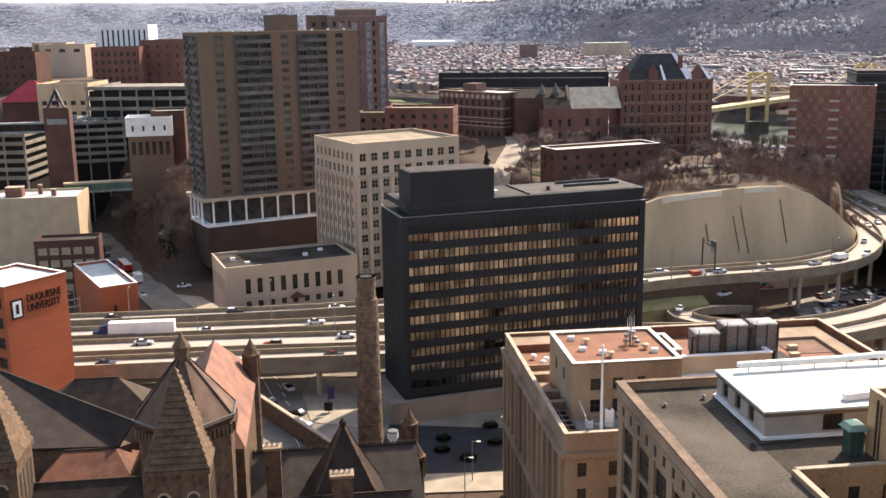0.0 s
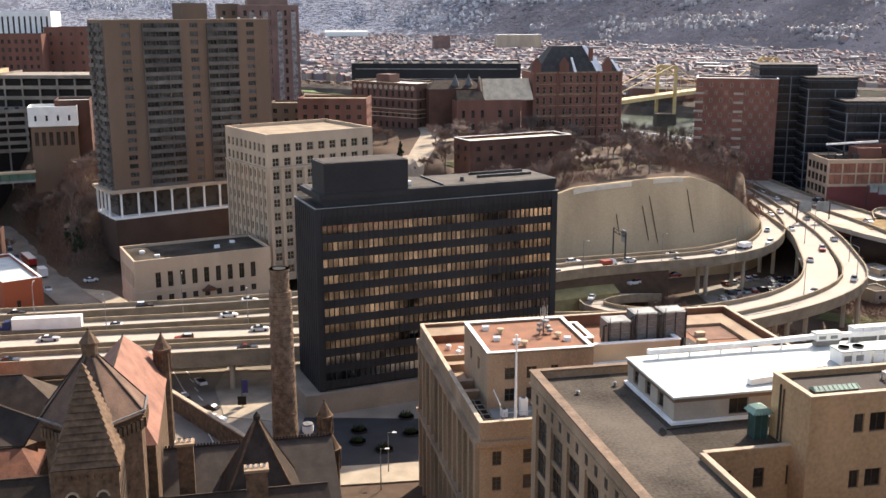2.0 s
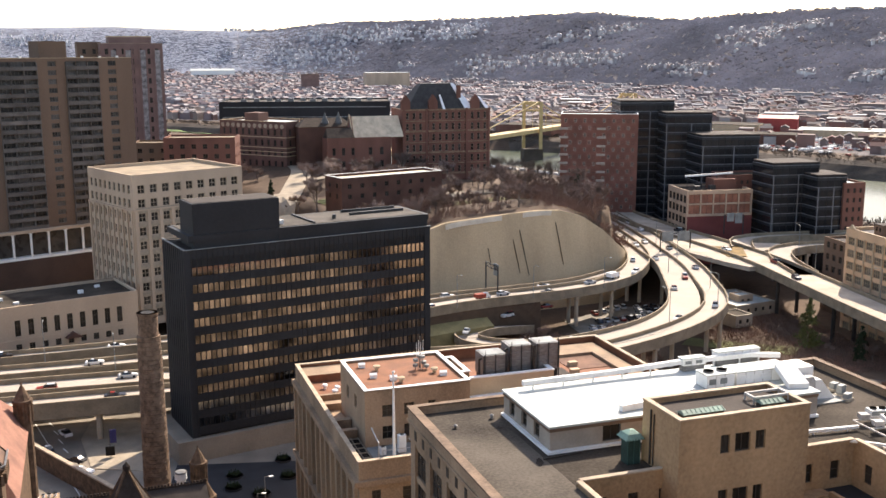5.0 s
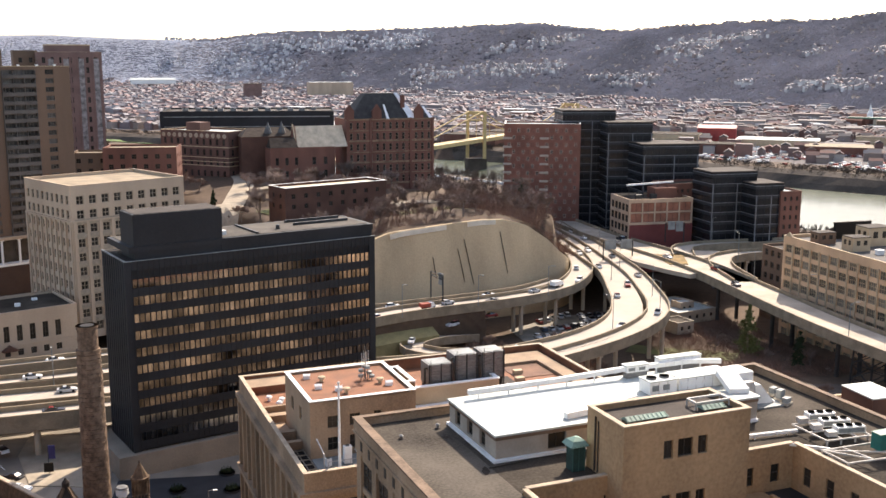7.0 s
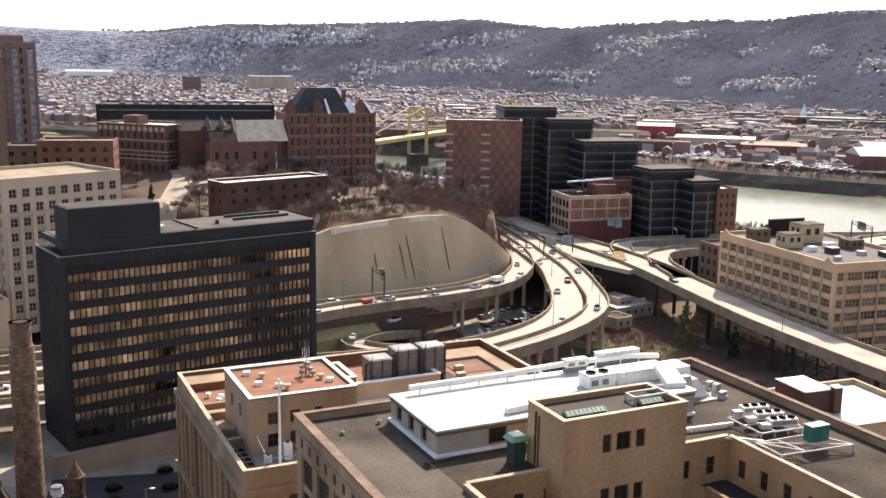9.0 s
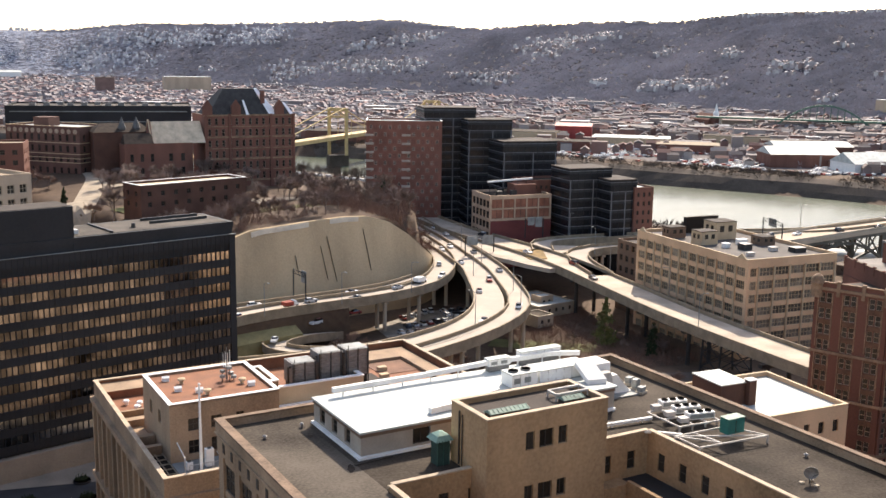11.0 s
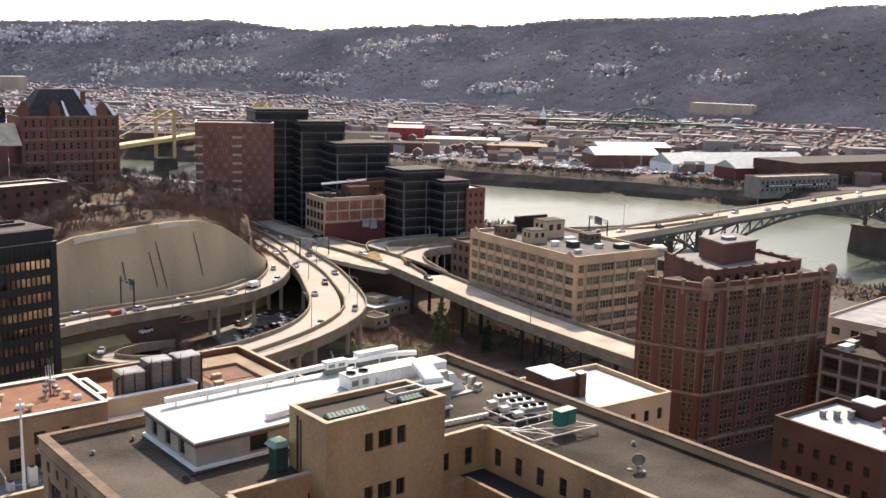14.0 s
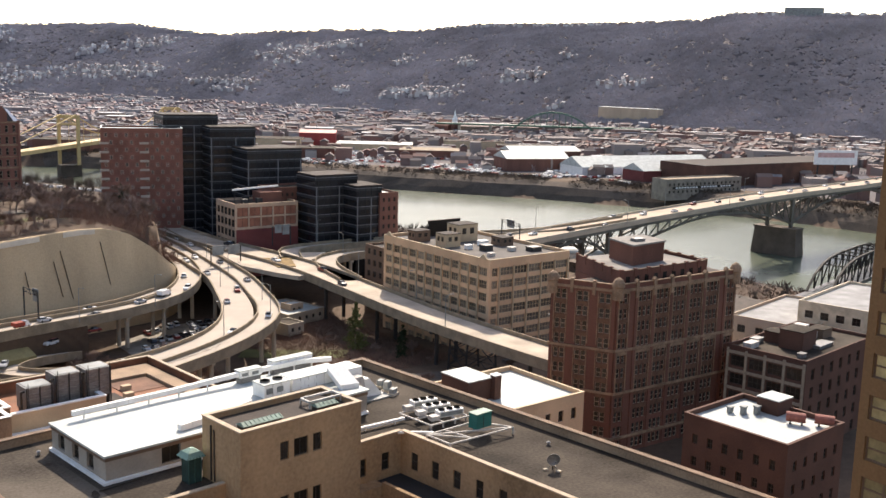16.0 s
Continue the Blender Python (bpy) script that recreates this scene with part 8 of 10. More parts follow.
def gantry(x, y, z, yaw, span, h, boards, label="steel sign gantry over the road"):
    t = thing("sign_gantry", x, y, z, yaw, label, "sign gantry", "sign gantries")
    for u in (0, span):
        part("post", Shape().bar((u, 0, 0), (u, 0, h), 0.35), DARK_METAL, t)
    for k in (0, 1.2):
        part("beam", Shape().bar((0, 0, h - k), (span, 0, h - k), 0.2), DARK_METAL, t)
    for i in range(int(span / 1.5)):
        part("lattice", Shape().bar((i * 1.5, 0, h - 1.2 * (i % 2)), (i * 1.5 + 1.5, 0, h - 1.2 * ((i + 1) % 2)), 0.1), DARK_METAL, t)
    for u, w, hh, m in boards:
        part("sign_board", Shape().box(u, -0.3, h - 0.6 - hh, u + w, -0.12, h + 0.6), m, t)


gantry(268, 304, 17.3, 78, 15, 7.5, [(5, 6, 2.0, STEEL_GREY)])
gantry(158, 352, 10, 0, 12, 7.0, [(0.5, 4.5, 2.4, STEEL_GREY), (7, 4.5, 2.4, STEEL_GREY)])
gantry(196, 376, 11, -5, 8, 8.0, [(1, 3, 2.2, STEEL_GREY), (4.4, 3, 3.0, STEEL_GREY)])
gantry(82, 303, 9, 100, 9, 9.0, [(0, 3.5, 2.6, STEEL_GREY)])
g = thing("direction_sign", 206, 352, 4, -10, "green direction signs inside the loop road", "road sign")
for u, w, z in ((0, 5.5, 3.5), (6.2, 5.0, 4.2)):
    part("sign_board", Shape().box(u, -0.1, z, u + w, 0.1, z + 3.4), SIGN_GREEN, g)
    for k in range(3):
        part("text_bar", Shape().box(u + 0.6, -0.16, z + 0.6 + k * 0.9, u + w - 0.8 - k * 0.5, -0.1, z + 0.95 + k * 0.9), WHITE_PAINT, g)
    part("post", Shape().box(u + w / 2 - 0.15, 0.1, -6, u + w / 2 + 0.15, 0.4, z + 3), DARK_METAL, g)


def yellow_bridge():
    t = thing("suspension_bridge", 277.5, 909, 0, 0, "yellow steel suspension bridge with tall portal towers", "bridge")
    d = Vector((0.72, 0.69, 0)).normalized()
    r = Vector((d.y, -d.x, 0))
    def at(s, side, z):
        p = d * s + r * side
        return Vector((p.x, p.y, z))
    part("deck", Shape().bar(at(-260, 0, 8.5), at(260, 0, 12.5), 13, 3.2), YELLOW, t)
    for base in (0, 210):
        for side in (-9, 9):
            part("tower_leg", Shape().bar(at(base, side, -6), at(base, side, 37), 2.6), YELLOW, t)
        part("portal", Shape().bar(at(base, -9, 35.5), at(base, 9, 35.5), 2.6, 3.0).bar(at(base, -9, 29), at(base, 9, 29), 1.6), YELLOW, t)
        part("brace", Shape().bar(at(base, -9, 30), at(base, 0, 35), 0.9).bar(at(base, 9, 30), at(base, 0, 35), 0.9), YELLOW, t)
        part("footing", Shape().box(at(base, 0, 0).x - 9, at(base, 0, 0).y - 6, -20, at(base, 0, 0).x + 9, at(base, 0, 0).y + 6, -6), BANK, t)
    for side in (-7, 7):
        c = Shape()
        for i in range(16):
            f0, f1 = i / 16, (i + 1) / 16
            c.bar(at(210 * f0, side, 14 + 23 * (2 * f0 - 1) ** 2), at(210 * f1, side, 14 + 23 * (2 * f1 - 1) ** 2), 0.8)
        c.bar(at(0, side, 37), at(-120, side, 11), 0.8).bar(at(210, side, 37), at(330, side, 12), 0.8)
        part("cable", c, YELLOW, t)
        for i in range(1, 16):
            f = i / 16
            part("hanger", Shape().bar(at(210 * f, side, 11), at(210 * f, side, 14 + 23 * (2 * f - 1) ** 2), 0.3), YELLOW, t)


yellow_bridge()


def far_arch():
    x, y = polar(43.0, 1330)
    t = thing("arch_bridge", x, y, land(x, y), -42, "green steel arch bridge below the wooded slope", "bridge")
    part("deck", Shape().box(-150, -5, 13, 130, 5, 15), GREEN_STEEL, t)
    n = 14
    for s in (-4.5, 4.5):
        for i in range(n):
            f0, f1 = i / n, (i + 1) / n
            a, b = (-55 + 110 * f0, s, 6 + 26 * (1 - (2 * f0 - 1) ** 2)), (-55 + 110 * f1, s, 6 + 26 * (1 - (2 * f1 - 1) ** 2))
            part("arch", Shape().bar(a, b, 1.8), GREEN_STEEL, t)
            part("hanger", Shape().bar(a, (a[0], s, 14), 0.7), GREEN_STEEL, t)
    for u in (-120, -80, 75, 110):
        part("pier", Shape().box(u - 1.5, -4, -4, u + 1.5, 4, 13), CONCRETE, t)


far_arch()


def rail_truss():
    t = thing("rail_bridge", 300, 212, 0, 14, "black steel rail truss bridge near the river bank", "bridge")
    part("deck", Shape().box(-110, -5, 0.4, 200, 5, 2.0), DARK_METAL, t)
    for u in range(-100, 60, 20):
        part("pier", Shape().box(u - 1.2, -4, -8, u + 1.2, 4, 0.4), PIER_STONE, t)
    n = 12
    def top(i):
        f = i / n
        return (58 + 100 * f, 2.0 + 11 * (1 - (2 * f - 1) ** 4))
    for s in (-4.6, 4.6):
        for i in range(n):
            a, b = top(i), top(i + 1)
            part("chord", Shape().bar((a[0], s, a[1]), (b[0], s, b[1]), 0.8), INK, t)
            part("vertical", Shape().bar((a[0], s, 2.0), (a[0], s, a[1]), 0.5), INK, t)
            part("diagonal", Shape().bar((a[0], s, 2.0), (b[0], s, b[1]), 0.45), INK, t)
    for i in range(2, n - 1):
        a = top(i)
        part("cross_tie", Shape().bar((a[0], -4.6, a[1]), (a[0], 4.6, a[1]), 0.45), INK, t)
    for s in (-2.2, -0.8, 0.8, 2.2):
        part("rail", Shape().box(-110, s - 0.08, 2.0, 200, s + 0.08, 2.2), STEEL_GREY, t)


rail_truss()

# ---- vehicles ----
def loft(sections):
    """A body from cross-sections along x: (x, half width low, half width high, z low, z high)."""
    s, v = Shape(), []
    for x, a, b, z0, z1 in sections:
        v += [(x, -a, z0), (x, a, z0), (x, b, z1), (x, -b, z1)]
    n = len(sections)
    f = [(4 * i + k, 4 * i + (k + 1) % 4, 4 * i + 4 + (k + 1) % 4, 4 * i + 4 + k) for i in range(n - 1) for k in range(4)]
    f += [(3, 2, 1, 0), tuple(4 * (n - 1) + k for k in range(4))]
    return s.add(v, [q[::-1] for q in f])


def wheels(t, xs, half, r=0.33):
    me = Shape().lathe(0, 0, [(r * 0.6, -0.11), (r, -0.09), (r, 0.09), (r * 0.6, 0.11)], 12).mesh("wheel", TYRE)
    for x in xs:
        for y in (-half, half):
            part("wheel", me, TYRE, t).matrix_basis = pose(x, y, r, 90)


def car(name, label, length, hood, roof, paint, boxy=False):
    t = thing(name, 0, 0, 0, 0, label, "car")
    h, w = length / 2, 0.9
    part("body", loft([(-h, 0.75, 0.7, 0.35, 0.7), (-h + 0.25, w, 0.84, 0.28, hood), (h * 0.35, w, 0.85, 0.25, hood), (h - 0.3, w, 0.8, 0.28, hood - 0.12), (h, 0.72, 0.66, 0.36, hood - 0.3)]), paint, t)
    a, b = (-h + 0.15, h * 0.3) if boxy else (-h * 0.72, h * 0.32)
    part("glasshouse", loft([(a, 0.82, 0.7, hood - 0.02, hood), (a + (0.3 if boxy else 0.75), 0.82, 0.66, hood - 0.02, roof - 0.06), (b - 0.75, 0.82, 0.66, hood - 0.02, roof - 0.06), (b + 0.1, 0.82, 0.74, hood - 0.02, hood)]), CAR_GLASS, t)
    part("roof", loft([(a + (0.35 if boxy else 0.8), 0.64, 0.58, roof - 0.08, roof), (b - 0.8, 0.64, 0.58, roof - 0.08, roof)]), paint, t)
    wheels(t, (-h * 0.6, h * 0.6), 0.8)
    return t


def van(label, length, height, paint):
    t = thing("box_truck", 0, 0, 0, 0, label, "truck")
    h = length / 2
    part("cab", loft([(h - 1.9, 1.0, 0.95, 0.5, 2.1), (h - 0.8, 1.0, 0.9, 0.5, 2.0), (h - 0.5, 1.0, 0.9, 0.5, 1.2), (h, 0.95, 0.85, 0.5, 1.1)]), CAR_WHITE, t)
    part("windscreen", loft([(h - 0.82, 0.86, 0.8, 1.25, 1.9), (h - 0.6, 0.86, 0.8, 1.2, 1.5)]), CAR_GLASS, t)
    part("box", Shape().box(-h, -1.15, 0.75, h - 1.95, 1.15, height), paint, t)
    part("chassis", Shape().box(-h + 0.2, -0.5, 0.45, h - 0.4, 0.5, 0.75), DARK_METAL, t)
    wheels(t, (-h * 0.55, h * 0.68), 0.9, 0.42)
    return t


def semi(x, y, z, yaw):
    t = thing("semi_truck", x, y, z, yaw, "dark blue tractor unit with a long white trailer", "truck")
    part("trailer", Shape().box(-8.2, -1.28, 1.15, 8.0, 1.28, 4.1), WHITE_PAINT, t, "white box trailer")
    part("trailer_rim", Shape().box(-8.25, -1.32, 1.0, 8.05, 1.32, 1.18), GALV, t)
    part("cab", loft([(8.4, 1.2, 1.15, 0.9, 3.6), (10.0, 1.2, 1.1, 0.9, 3.3), (10.4, 1.15, 1.0, 0.9, 2.1), (12.0, 1.05, 0.85, 0.8, 1.8)]), CAR_BLUE, t)
    part("windscreen", loft([(9.9, 1.02, 0.95, 2.1, 3.1), (10.3, 1.02, 0.95, 2.1, 2.3)]), CAR_GLASS, t)
    part("chassis", Shape().box(-7.5, -0.5, 0.6, 11.5, 0.5, 1.0), DARK_METAL, t)
    wheels(t, (-7.0, -5.8, 8.8, 7.6, 11.3), 1.05, 0.5)


KINDS = [car("sedan", "small sedan on the road", 4.6, 0.95, 1.45, CAR_PAINT), car("sedan", "sedan with a long bonnet", 4.9, 0.92, 1.42, CAR_PAINT), car("suv", "tall boxy sports utility car", 4.7, 1.1, 1.75, CAR_PAINT, True), car("hatchback", "compact hatchback car on the road", 4.1, 1.0, 1.5, CAR_PAINT, True)]
used_kind = set()
vr = random.Random(9)


def place(k, x, y, z, yaw, where):
    m = pose(x, y, z, 0, 0, yaw)
    if k not in used_kind:
        used_kind.add(k)
        ob = KINDS[k]
        ob.matrix_basis = m
    else:
        ob = copy_thing(KINDS[k], m)
    ob["group"] = where
    return ob


def along_road(pts, n, offsets, where, flip=(False, True), start=0.0, end=1.0):
    line = spline(pts, 3.0)
    for i in range(n):
        f = start + (end - start) * (i + vr.uniform(0.2, 0.8)) / n
        k = min(int(f * (len(line) - 1)), len(line) - 2)
        p, d = line[k], (line[k + 1] - line[k]).normalized()
        r = Vector((d.y, -d.x, 0))
        o = offsets[i % len(offsets)]
        q = p + r * o
        yaw = math.degrees(math.atan2(d.y, d.x)) + (180 if (o < 0) != flip[0] else 0)
        place(vr.choice((0, 0, 1, 2, 2, 3)), q.x, q.y, q.z + 0.02, yaw, where)


along_road([(-90, 250.9, 8), (-15, 259, 8), (25, 276, 8.5), (59, 293, 9), (81, 300, 9), (107, 306, 9), (128, 317, 9), (143, 337, 9.5), (151, 362, 10), (155, 395, 10.5), (159, 440, 11.5)], 17, (-2, 2), "cars on the motorway", (True, True))
along_road([(-93, 238, 8), (-14, 243.5, 8), (36, 244.5, 8.5), (74, 243, 9), (94, 246, 9.5), (113, 254.5, 10), (127, 268, 10), (136.5, 285, 10), (144, 306, 10), (151.5, 330, 10), (155, 355, 10), (159, 390, 10)], 12, (-2.6, 2.6), "cars on the motorway", (True, True))
along_road([(-95, 264, 8), (-17, 274, 8), (25, 290, 8), (60, 303.5, 8.2), (90, 309.5, 8.4), (112, 315, 8.6)], 8, (0.0,), "cars on the motorway")
along_road([(136, 266, 10), (145, 281, 10), (152, 303, 10), (158, 325, 10), (162, 349, 10), (167, 385, 10), (171, 440, 11)], 5, (0.5,), "cars on the motorway")
along_road([(182.5, 286, 11), (184.5, 320, 11), (183, 352, 11), (177, 395, 11)], 4, (-2.5, 2.5), "cars on the motorway")
along_road([(266, 311, 17.0), (357, 328, 18), (450, 345, 18.5), (509, 353, 19), (620, 366, 19), (760, 392, 19)], 26, (-5.5, -2, 2, 5.5), "cars on the river bridge")
along_road([(-85, 226.5, 8), (-14, 232.5, 8)], 2, (0.5,), "cars on the motorway")
along_road([(104, 300, 5.5), (89.8, 298.5, 4), (78.1, 292.7, 3.2), (70.5, 288.5, 2.4), (67.6, 284.4, 1.6), (69.4, 280.6, 0.9)], 3, (0.5,), "cars on the slip road")
# the lot under the ramps
for row, (x0, y0, n, dx, dy) in enumerate(((118.4, 309.5, 7, 2.8, 0.45), (137.6, 323.5, 4, 2.9, -0.6), (136.4, 318.4, 4, 2.9, 0.3), (113.5, 301.5, 5, 2.9, -0.3), (118, 318.5, 6, 3.0, 1.5))):
    for i in range(n):
        if vr.random() < 0.08:
            continue
        place(vr.choice((0, 0, 0, 1, 2, 3)), x0 + i * dx, y0 + i * dy, -3.88, 92 + vr.uniform(-4, 4) + 180 * (row % 2), "cars parked below the ramps")
# street beside the round stack, plaza and the left road
for x, y, yaw in ((-37.5, 231, 118), (-33.2, 214.5, 150), (-31, 208, -25), (-40, 222, 118), (-89, 298, 119), (-98, 322, 119), (-128, 380, 119), (-82, 300, -61), (-122, 368, 119), (-87, 332, 20), (8, 296, 30), (1, 291, 30), (-46, 263.5, 40), (26, 170, 5), (30, 162, 95)):
    place(vr.choice((0, 1, 2, 3)), x, y, 0.0 if y < 280 and y > 205 and x < -20 else max(land(x, y), -1.0) + 0.1, yaw, "cars on the streets")
for i in range(3):
    place((1, 2, 0)[i], 31 + i * 2.4, 197 - i * 4.5, 4.0, 110, "cars on the podium deck")
for i in range(13):
    u, v = 3.0 + (i % 5) * 4.2, 6 + (i // 5) * 11
    c, s = math.cos(radians(19)), math.sin(radians(19))
    place(vr.choice((0, 1, 2, 3)), -159.6 + u * c - v * s, 438 + u * s + v * c, 44.02, 109, "cars on the garage roof")
semi(-76.5, 248.6, 8.0, 185)
bt = van("white box truck on the street", 7.0, 3.3, WHITE_PAINT)
bt.matrix_basis = pose(-9.5, 287.5, 3.2, 0, 0, 35)
for x, y, z, yw in ((-104.5, 339.0, -0.58, 119),):
    copy_thing(bt, pose(x, y, z, 0, 0, yw))
bus = thing("city_bus", -114.0, 357.0, -0.6, 119, "red and white city bus on the hill street", "bus")
part("body", Shape().box(-5.8, -1.25, 0.9, 5.8, 1.25, 3.0), CAR_RED, bus)
part("skirt", Shape().box(-5.75, -1.22, 0.35, 5.75, 1.22, 0.9), CAR_DARK, bus)
part("roof", Shape().box(-5.8, -1.25, 3.0, 5.8, 1.25, 3.2), CAR_WHITE, bus)
part("windows", Shape().box(-5.6, -1.28, 1.6, 5.6, 1.28, 2.6), CAR_GLASS, bus)
wheels(bus, (-3.9, 3.6), 1.1, 0.48)
wv = van("small white van on the motorway", 5.0, 2.2, CAR_WHITE)
wv.matrix_basis = pose(126, 317.5, 9.0, 0, 0, 30)
rt = van("red pickup van on the motorway", 5.0, 1.9, mat("faded_red_paint", (0.3, 0.06, 0.04), 0.5, 0.2, 0.4, 3.0, 0.03))
rt.matrix_basis = pose(76, 298.5, 9.0, 0, 0, 17)

WORN_WHITE = mat("worn_white_steel", (0.46, 0.43, 0.39), 0.7, 0.3, 1.0, 6.0, 0.1)
# ---- things on the near roofs ----
def on_city(u, v):
    return city_local(u, v)


def copper_vent():
    t = thing("copper_ventilator", *on_city(17.2, -20.9), 43.0, CITY[2], "tall green copper ventilator with a stepped cap", "ventilator")
    t.scale = (0.74, 0.74, 0.82)
    part("shaft", Shape().box(-0.95, -0.95, 0, 0.95, 0.95, 3.3), mat("dark_copper", (0.028, 0.055, 0.046), 0.65, 0.35, 0.8, 6.0, 0.15), t)
    for k in (-0.95, 0.0, 0.95):
        part("seam", Shape().box(k - 0.05, -1.02, 0, k + 0.05, -0.94, 3.3), COPPER, t)
    part("cap", Shape().frustum(-1.45, -1.45, 1.45, 1.45, 3.3, 3.95, 0.5, 0.5).frustum(-0.95, -0.95, 0.95, 0.95, 3.95, 4.35, 0.75, 0.75), mat("pale_copper", (0.2, 0.31, 0.25), 0.6, 0.25, 0.9, 6.0, 0.1), t, "pale verdigris cap")
    for i in range(7):
        part("cap_rib", Shape().box(-1.4 + i * 0.45, -1.46, 3.3, -1.32 + i * 0.45, -1.40, 3.5), COPPER, t)


copper_vent()


def skylight(u, v, z, w, d, name="copper_skylight", label="low ribbed green copper skylight", m=COPPER):
    t = thing(name, *on_city(u, v), z, CITY[2], label, "skylight", "roof skylights")
    part("kerb", Shape().box(0, 0, 0, w, d, 0.55), FRAME_DARK, t)
    part("cover", Shape().gable(-0.15, -0.15, w + 0.15, d + 0.15, 0.55, 0.85, "x", 0.1), m, t)
    n = int(w / 0.5)
    for i in range(n + 1):
        x = w / n * i
        part("rib", Shape().bar((x, -0.1, 0.6), (x, d / 2, 0.88), 0.06), m, t)


PALE_COPPER = mat("verdigris", (0.17, 0.25, 0.2), 0.6, 0.3, 0.9, 6.0, 0.1)
skylight(19.9, -26.3, 49.05, 4.6, 1.1, m=PALE_COPPER)
skylight(29.1, -26.2, 49.05, 2.6, 1.0, m=PALE_COPPER)
fr = thing("white_vent_frame", *on_city(29.3, -24.6), 49.0, CITY[2], "white metal vent frame on the lift house", "ventilator")
for a, b in (((0, 0), (4.2, 0)), ((0, 0), (0, 1.6)), ((4.2, 0), (4.2, 1.6)), ((0, 1.6), (4.2, 1.6))):
    part("rail", Shape().bar((*a, 0.7), (*b, 0.7), 0.22), WORN_WHITE, fr)
for a in ((0, 0), (4.2, 0), (0, 1.6), (4.2, 1.6)):
    part("leg", Shape().bar((*a, 0), (*a, 0.7), 0.15), WORN_WHITE, fr)


def duct(pts, size, label, material=WHITE_PAINT, legs=True, base=43.0, name="roof_duct"):
    t = thing(name, *on_city(0, 0), base, CITY[2], label, "duct", "roof ducts")
    for a, b in zip(pts, pts[1:]):
        part("run", Shape().bar(a, b, size), material, t)
        n = max(1, int((Vector(b) - Vector(a)).length / 1.2))
        for i in range(1, n):
            q = Vector(a).lerp(Vector(b), i / n)
            e = (Vector(b) - Vector(a)).normalized() * 0.04
            part("flange", Shape().bar(q - e, q + e, size + 0.1), material, t)
            if legs and i % 3 == 1:
                part("leg", Shape().bar((q.x, q.y, 2.9 if q.z > 3 else 0), (q.x, q.y, q.z), 0.14), material, t)
    return t


duct([(12.2, -4.6, 3.9), (24, -4.4, 3.9), (33, -4.4, 4.2), (43, -4.6, 4.2), (47, -5.5, 4.0)], 0.55, "long white duct along the roof edge")
duct([(19.5, -14.6, 3.4), (24, -14.2, 3.5), (29.5, -13.0, 3.7)], 0.7, "white rounded duct on the membrane roof")
duct([(35.8, -21.0, 0.45), (38.6, -20.9, 0.45), (45.6, -21.6, 0.45)], 0.32, "white insulated pipe along the gravel roof")
duct([(34.4, -24.4, 0.45), (41.7, -24.55, 0.45), (44.9, -27.5, 0.45)], 0.28, "white insulated pipe along the gravel roof")
for u, v, z, w, d, h in ((32.4, -11.6, 45.95, 3.7, 2.4, 1.7), (36.6, -11.4, 45.95, 7.4, 2.8, 1.6), (33.4, -4.9, 46.6, 3.2, 1.1, 1.0), (38.6, -4.4, 46.6, 6.2, 1.2, 1.2)):
    t = thing("air_handler", *on_city(u, v), z, CITY[2], "white sheet-metal air handling unit", "air conditioner", "rooftop air units")
    part("casing", Shape().box(0, 0, 0.15, w, d, h), WHITE_PAINT, t)
    part("skid", Shape().box(0.1, 0.1, -0.65 if z > 46 else 0, w - 0.1, d - 0.1, 0.15), GALV, t)
    part("lid", Shape().box(-0.08, -0.08, h, w + 0.08, d + 0.08, h + 0.1), WHITE_ROOF, t)
    for i in range(max(1, int(w / 1.6))):
        if w < 5 and d > 2:
            part("fan", Shape().lathe(0.9 + i * 1.8, d / 2, [(0.62, h + 0.1), (0.62, h + 0.3), (0.52, h + 0.3), (0.5, h + 0.12)], 16), GALV, t)
        part("louvre", Shape().box(0.3 + i * 1.5, -0.05, h * 0.35, 1.2 + i * 1.5, 0.0, h * 0.75), STEEL_GREY if w < 5 else WHITE_PAINT, t)
    for i in range(1, int(w / 1.2)):
        part("seam", Shape().box(i * 1.2 - 0.03, -0.03, 0.15, i * 1.2 + 0.03, 0, h), WORN_WHITE, t)
# the stepped duct work at the end of the white roof
t = thing("roof_ducting", *on_city(44.2, -12.4), 43.0, CITY[2], "white sheet-metal duct elbows stepping down to the gravel roof", "duct")
part("riser", Shape().box(0.4, 1.2, 0, 3.4, 4.2, 4.2), WHITE_PAINT, t)
part("elbow", Shape().add([(-2.6, -2.0, 2.9), (-0.2, -2.6, 2.9), (-0.2, 0.4, 4.6), (-2.6, 0.8, 4.6), (-2.6, -2.0, 3.6), (-0.2, -2.6, 3.6), (-0.2, 0.4, 5.2), (-2.6, 0.8, 5.2)], [(3, 2, 1, 0), (4, 5, 6, 7), (0, 1, 5, 4), (1, 2, 6, 5), (2, 3, 7, 6), (3, 0, 4, 7)]), WHITE_PAINT, t)
part("hood", Shape().frustum(-0.1, -0.6, 2.8, 1.2, 0, 3.4, 0.4, 0.3), WORN_WHITE, t)
part("drop", Shape().add([(3.4, 0.6, 0), (6.2, 0.2, 0), (6.2, 3.0, 0), (3.4, 3.4, 0), (3.4, 0.6, 2.6), (4.1, 0.5, 2.6), (4.1, 3.2, 2.6), (3.4, 3.4, 2.6)], [(3, 2, 1, 0), (4, 5, 6, 7), (0, 1, 5, 4), (1, 2, 6, 5), (2, 3, 7, 6), (3, 0, 4, 7)]), WHITE_PAINT, t)
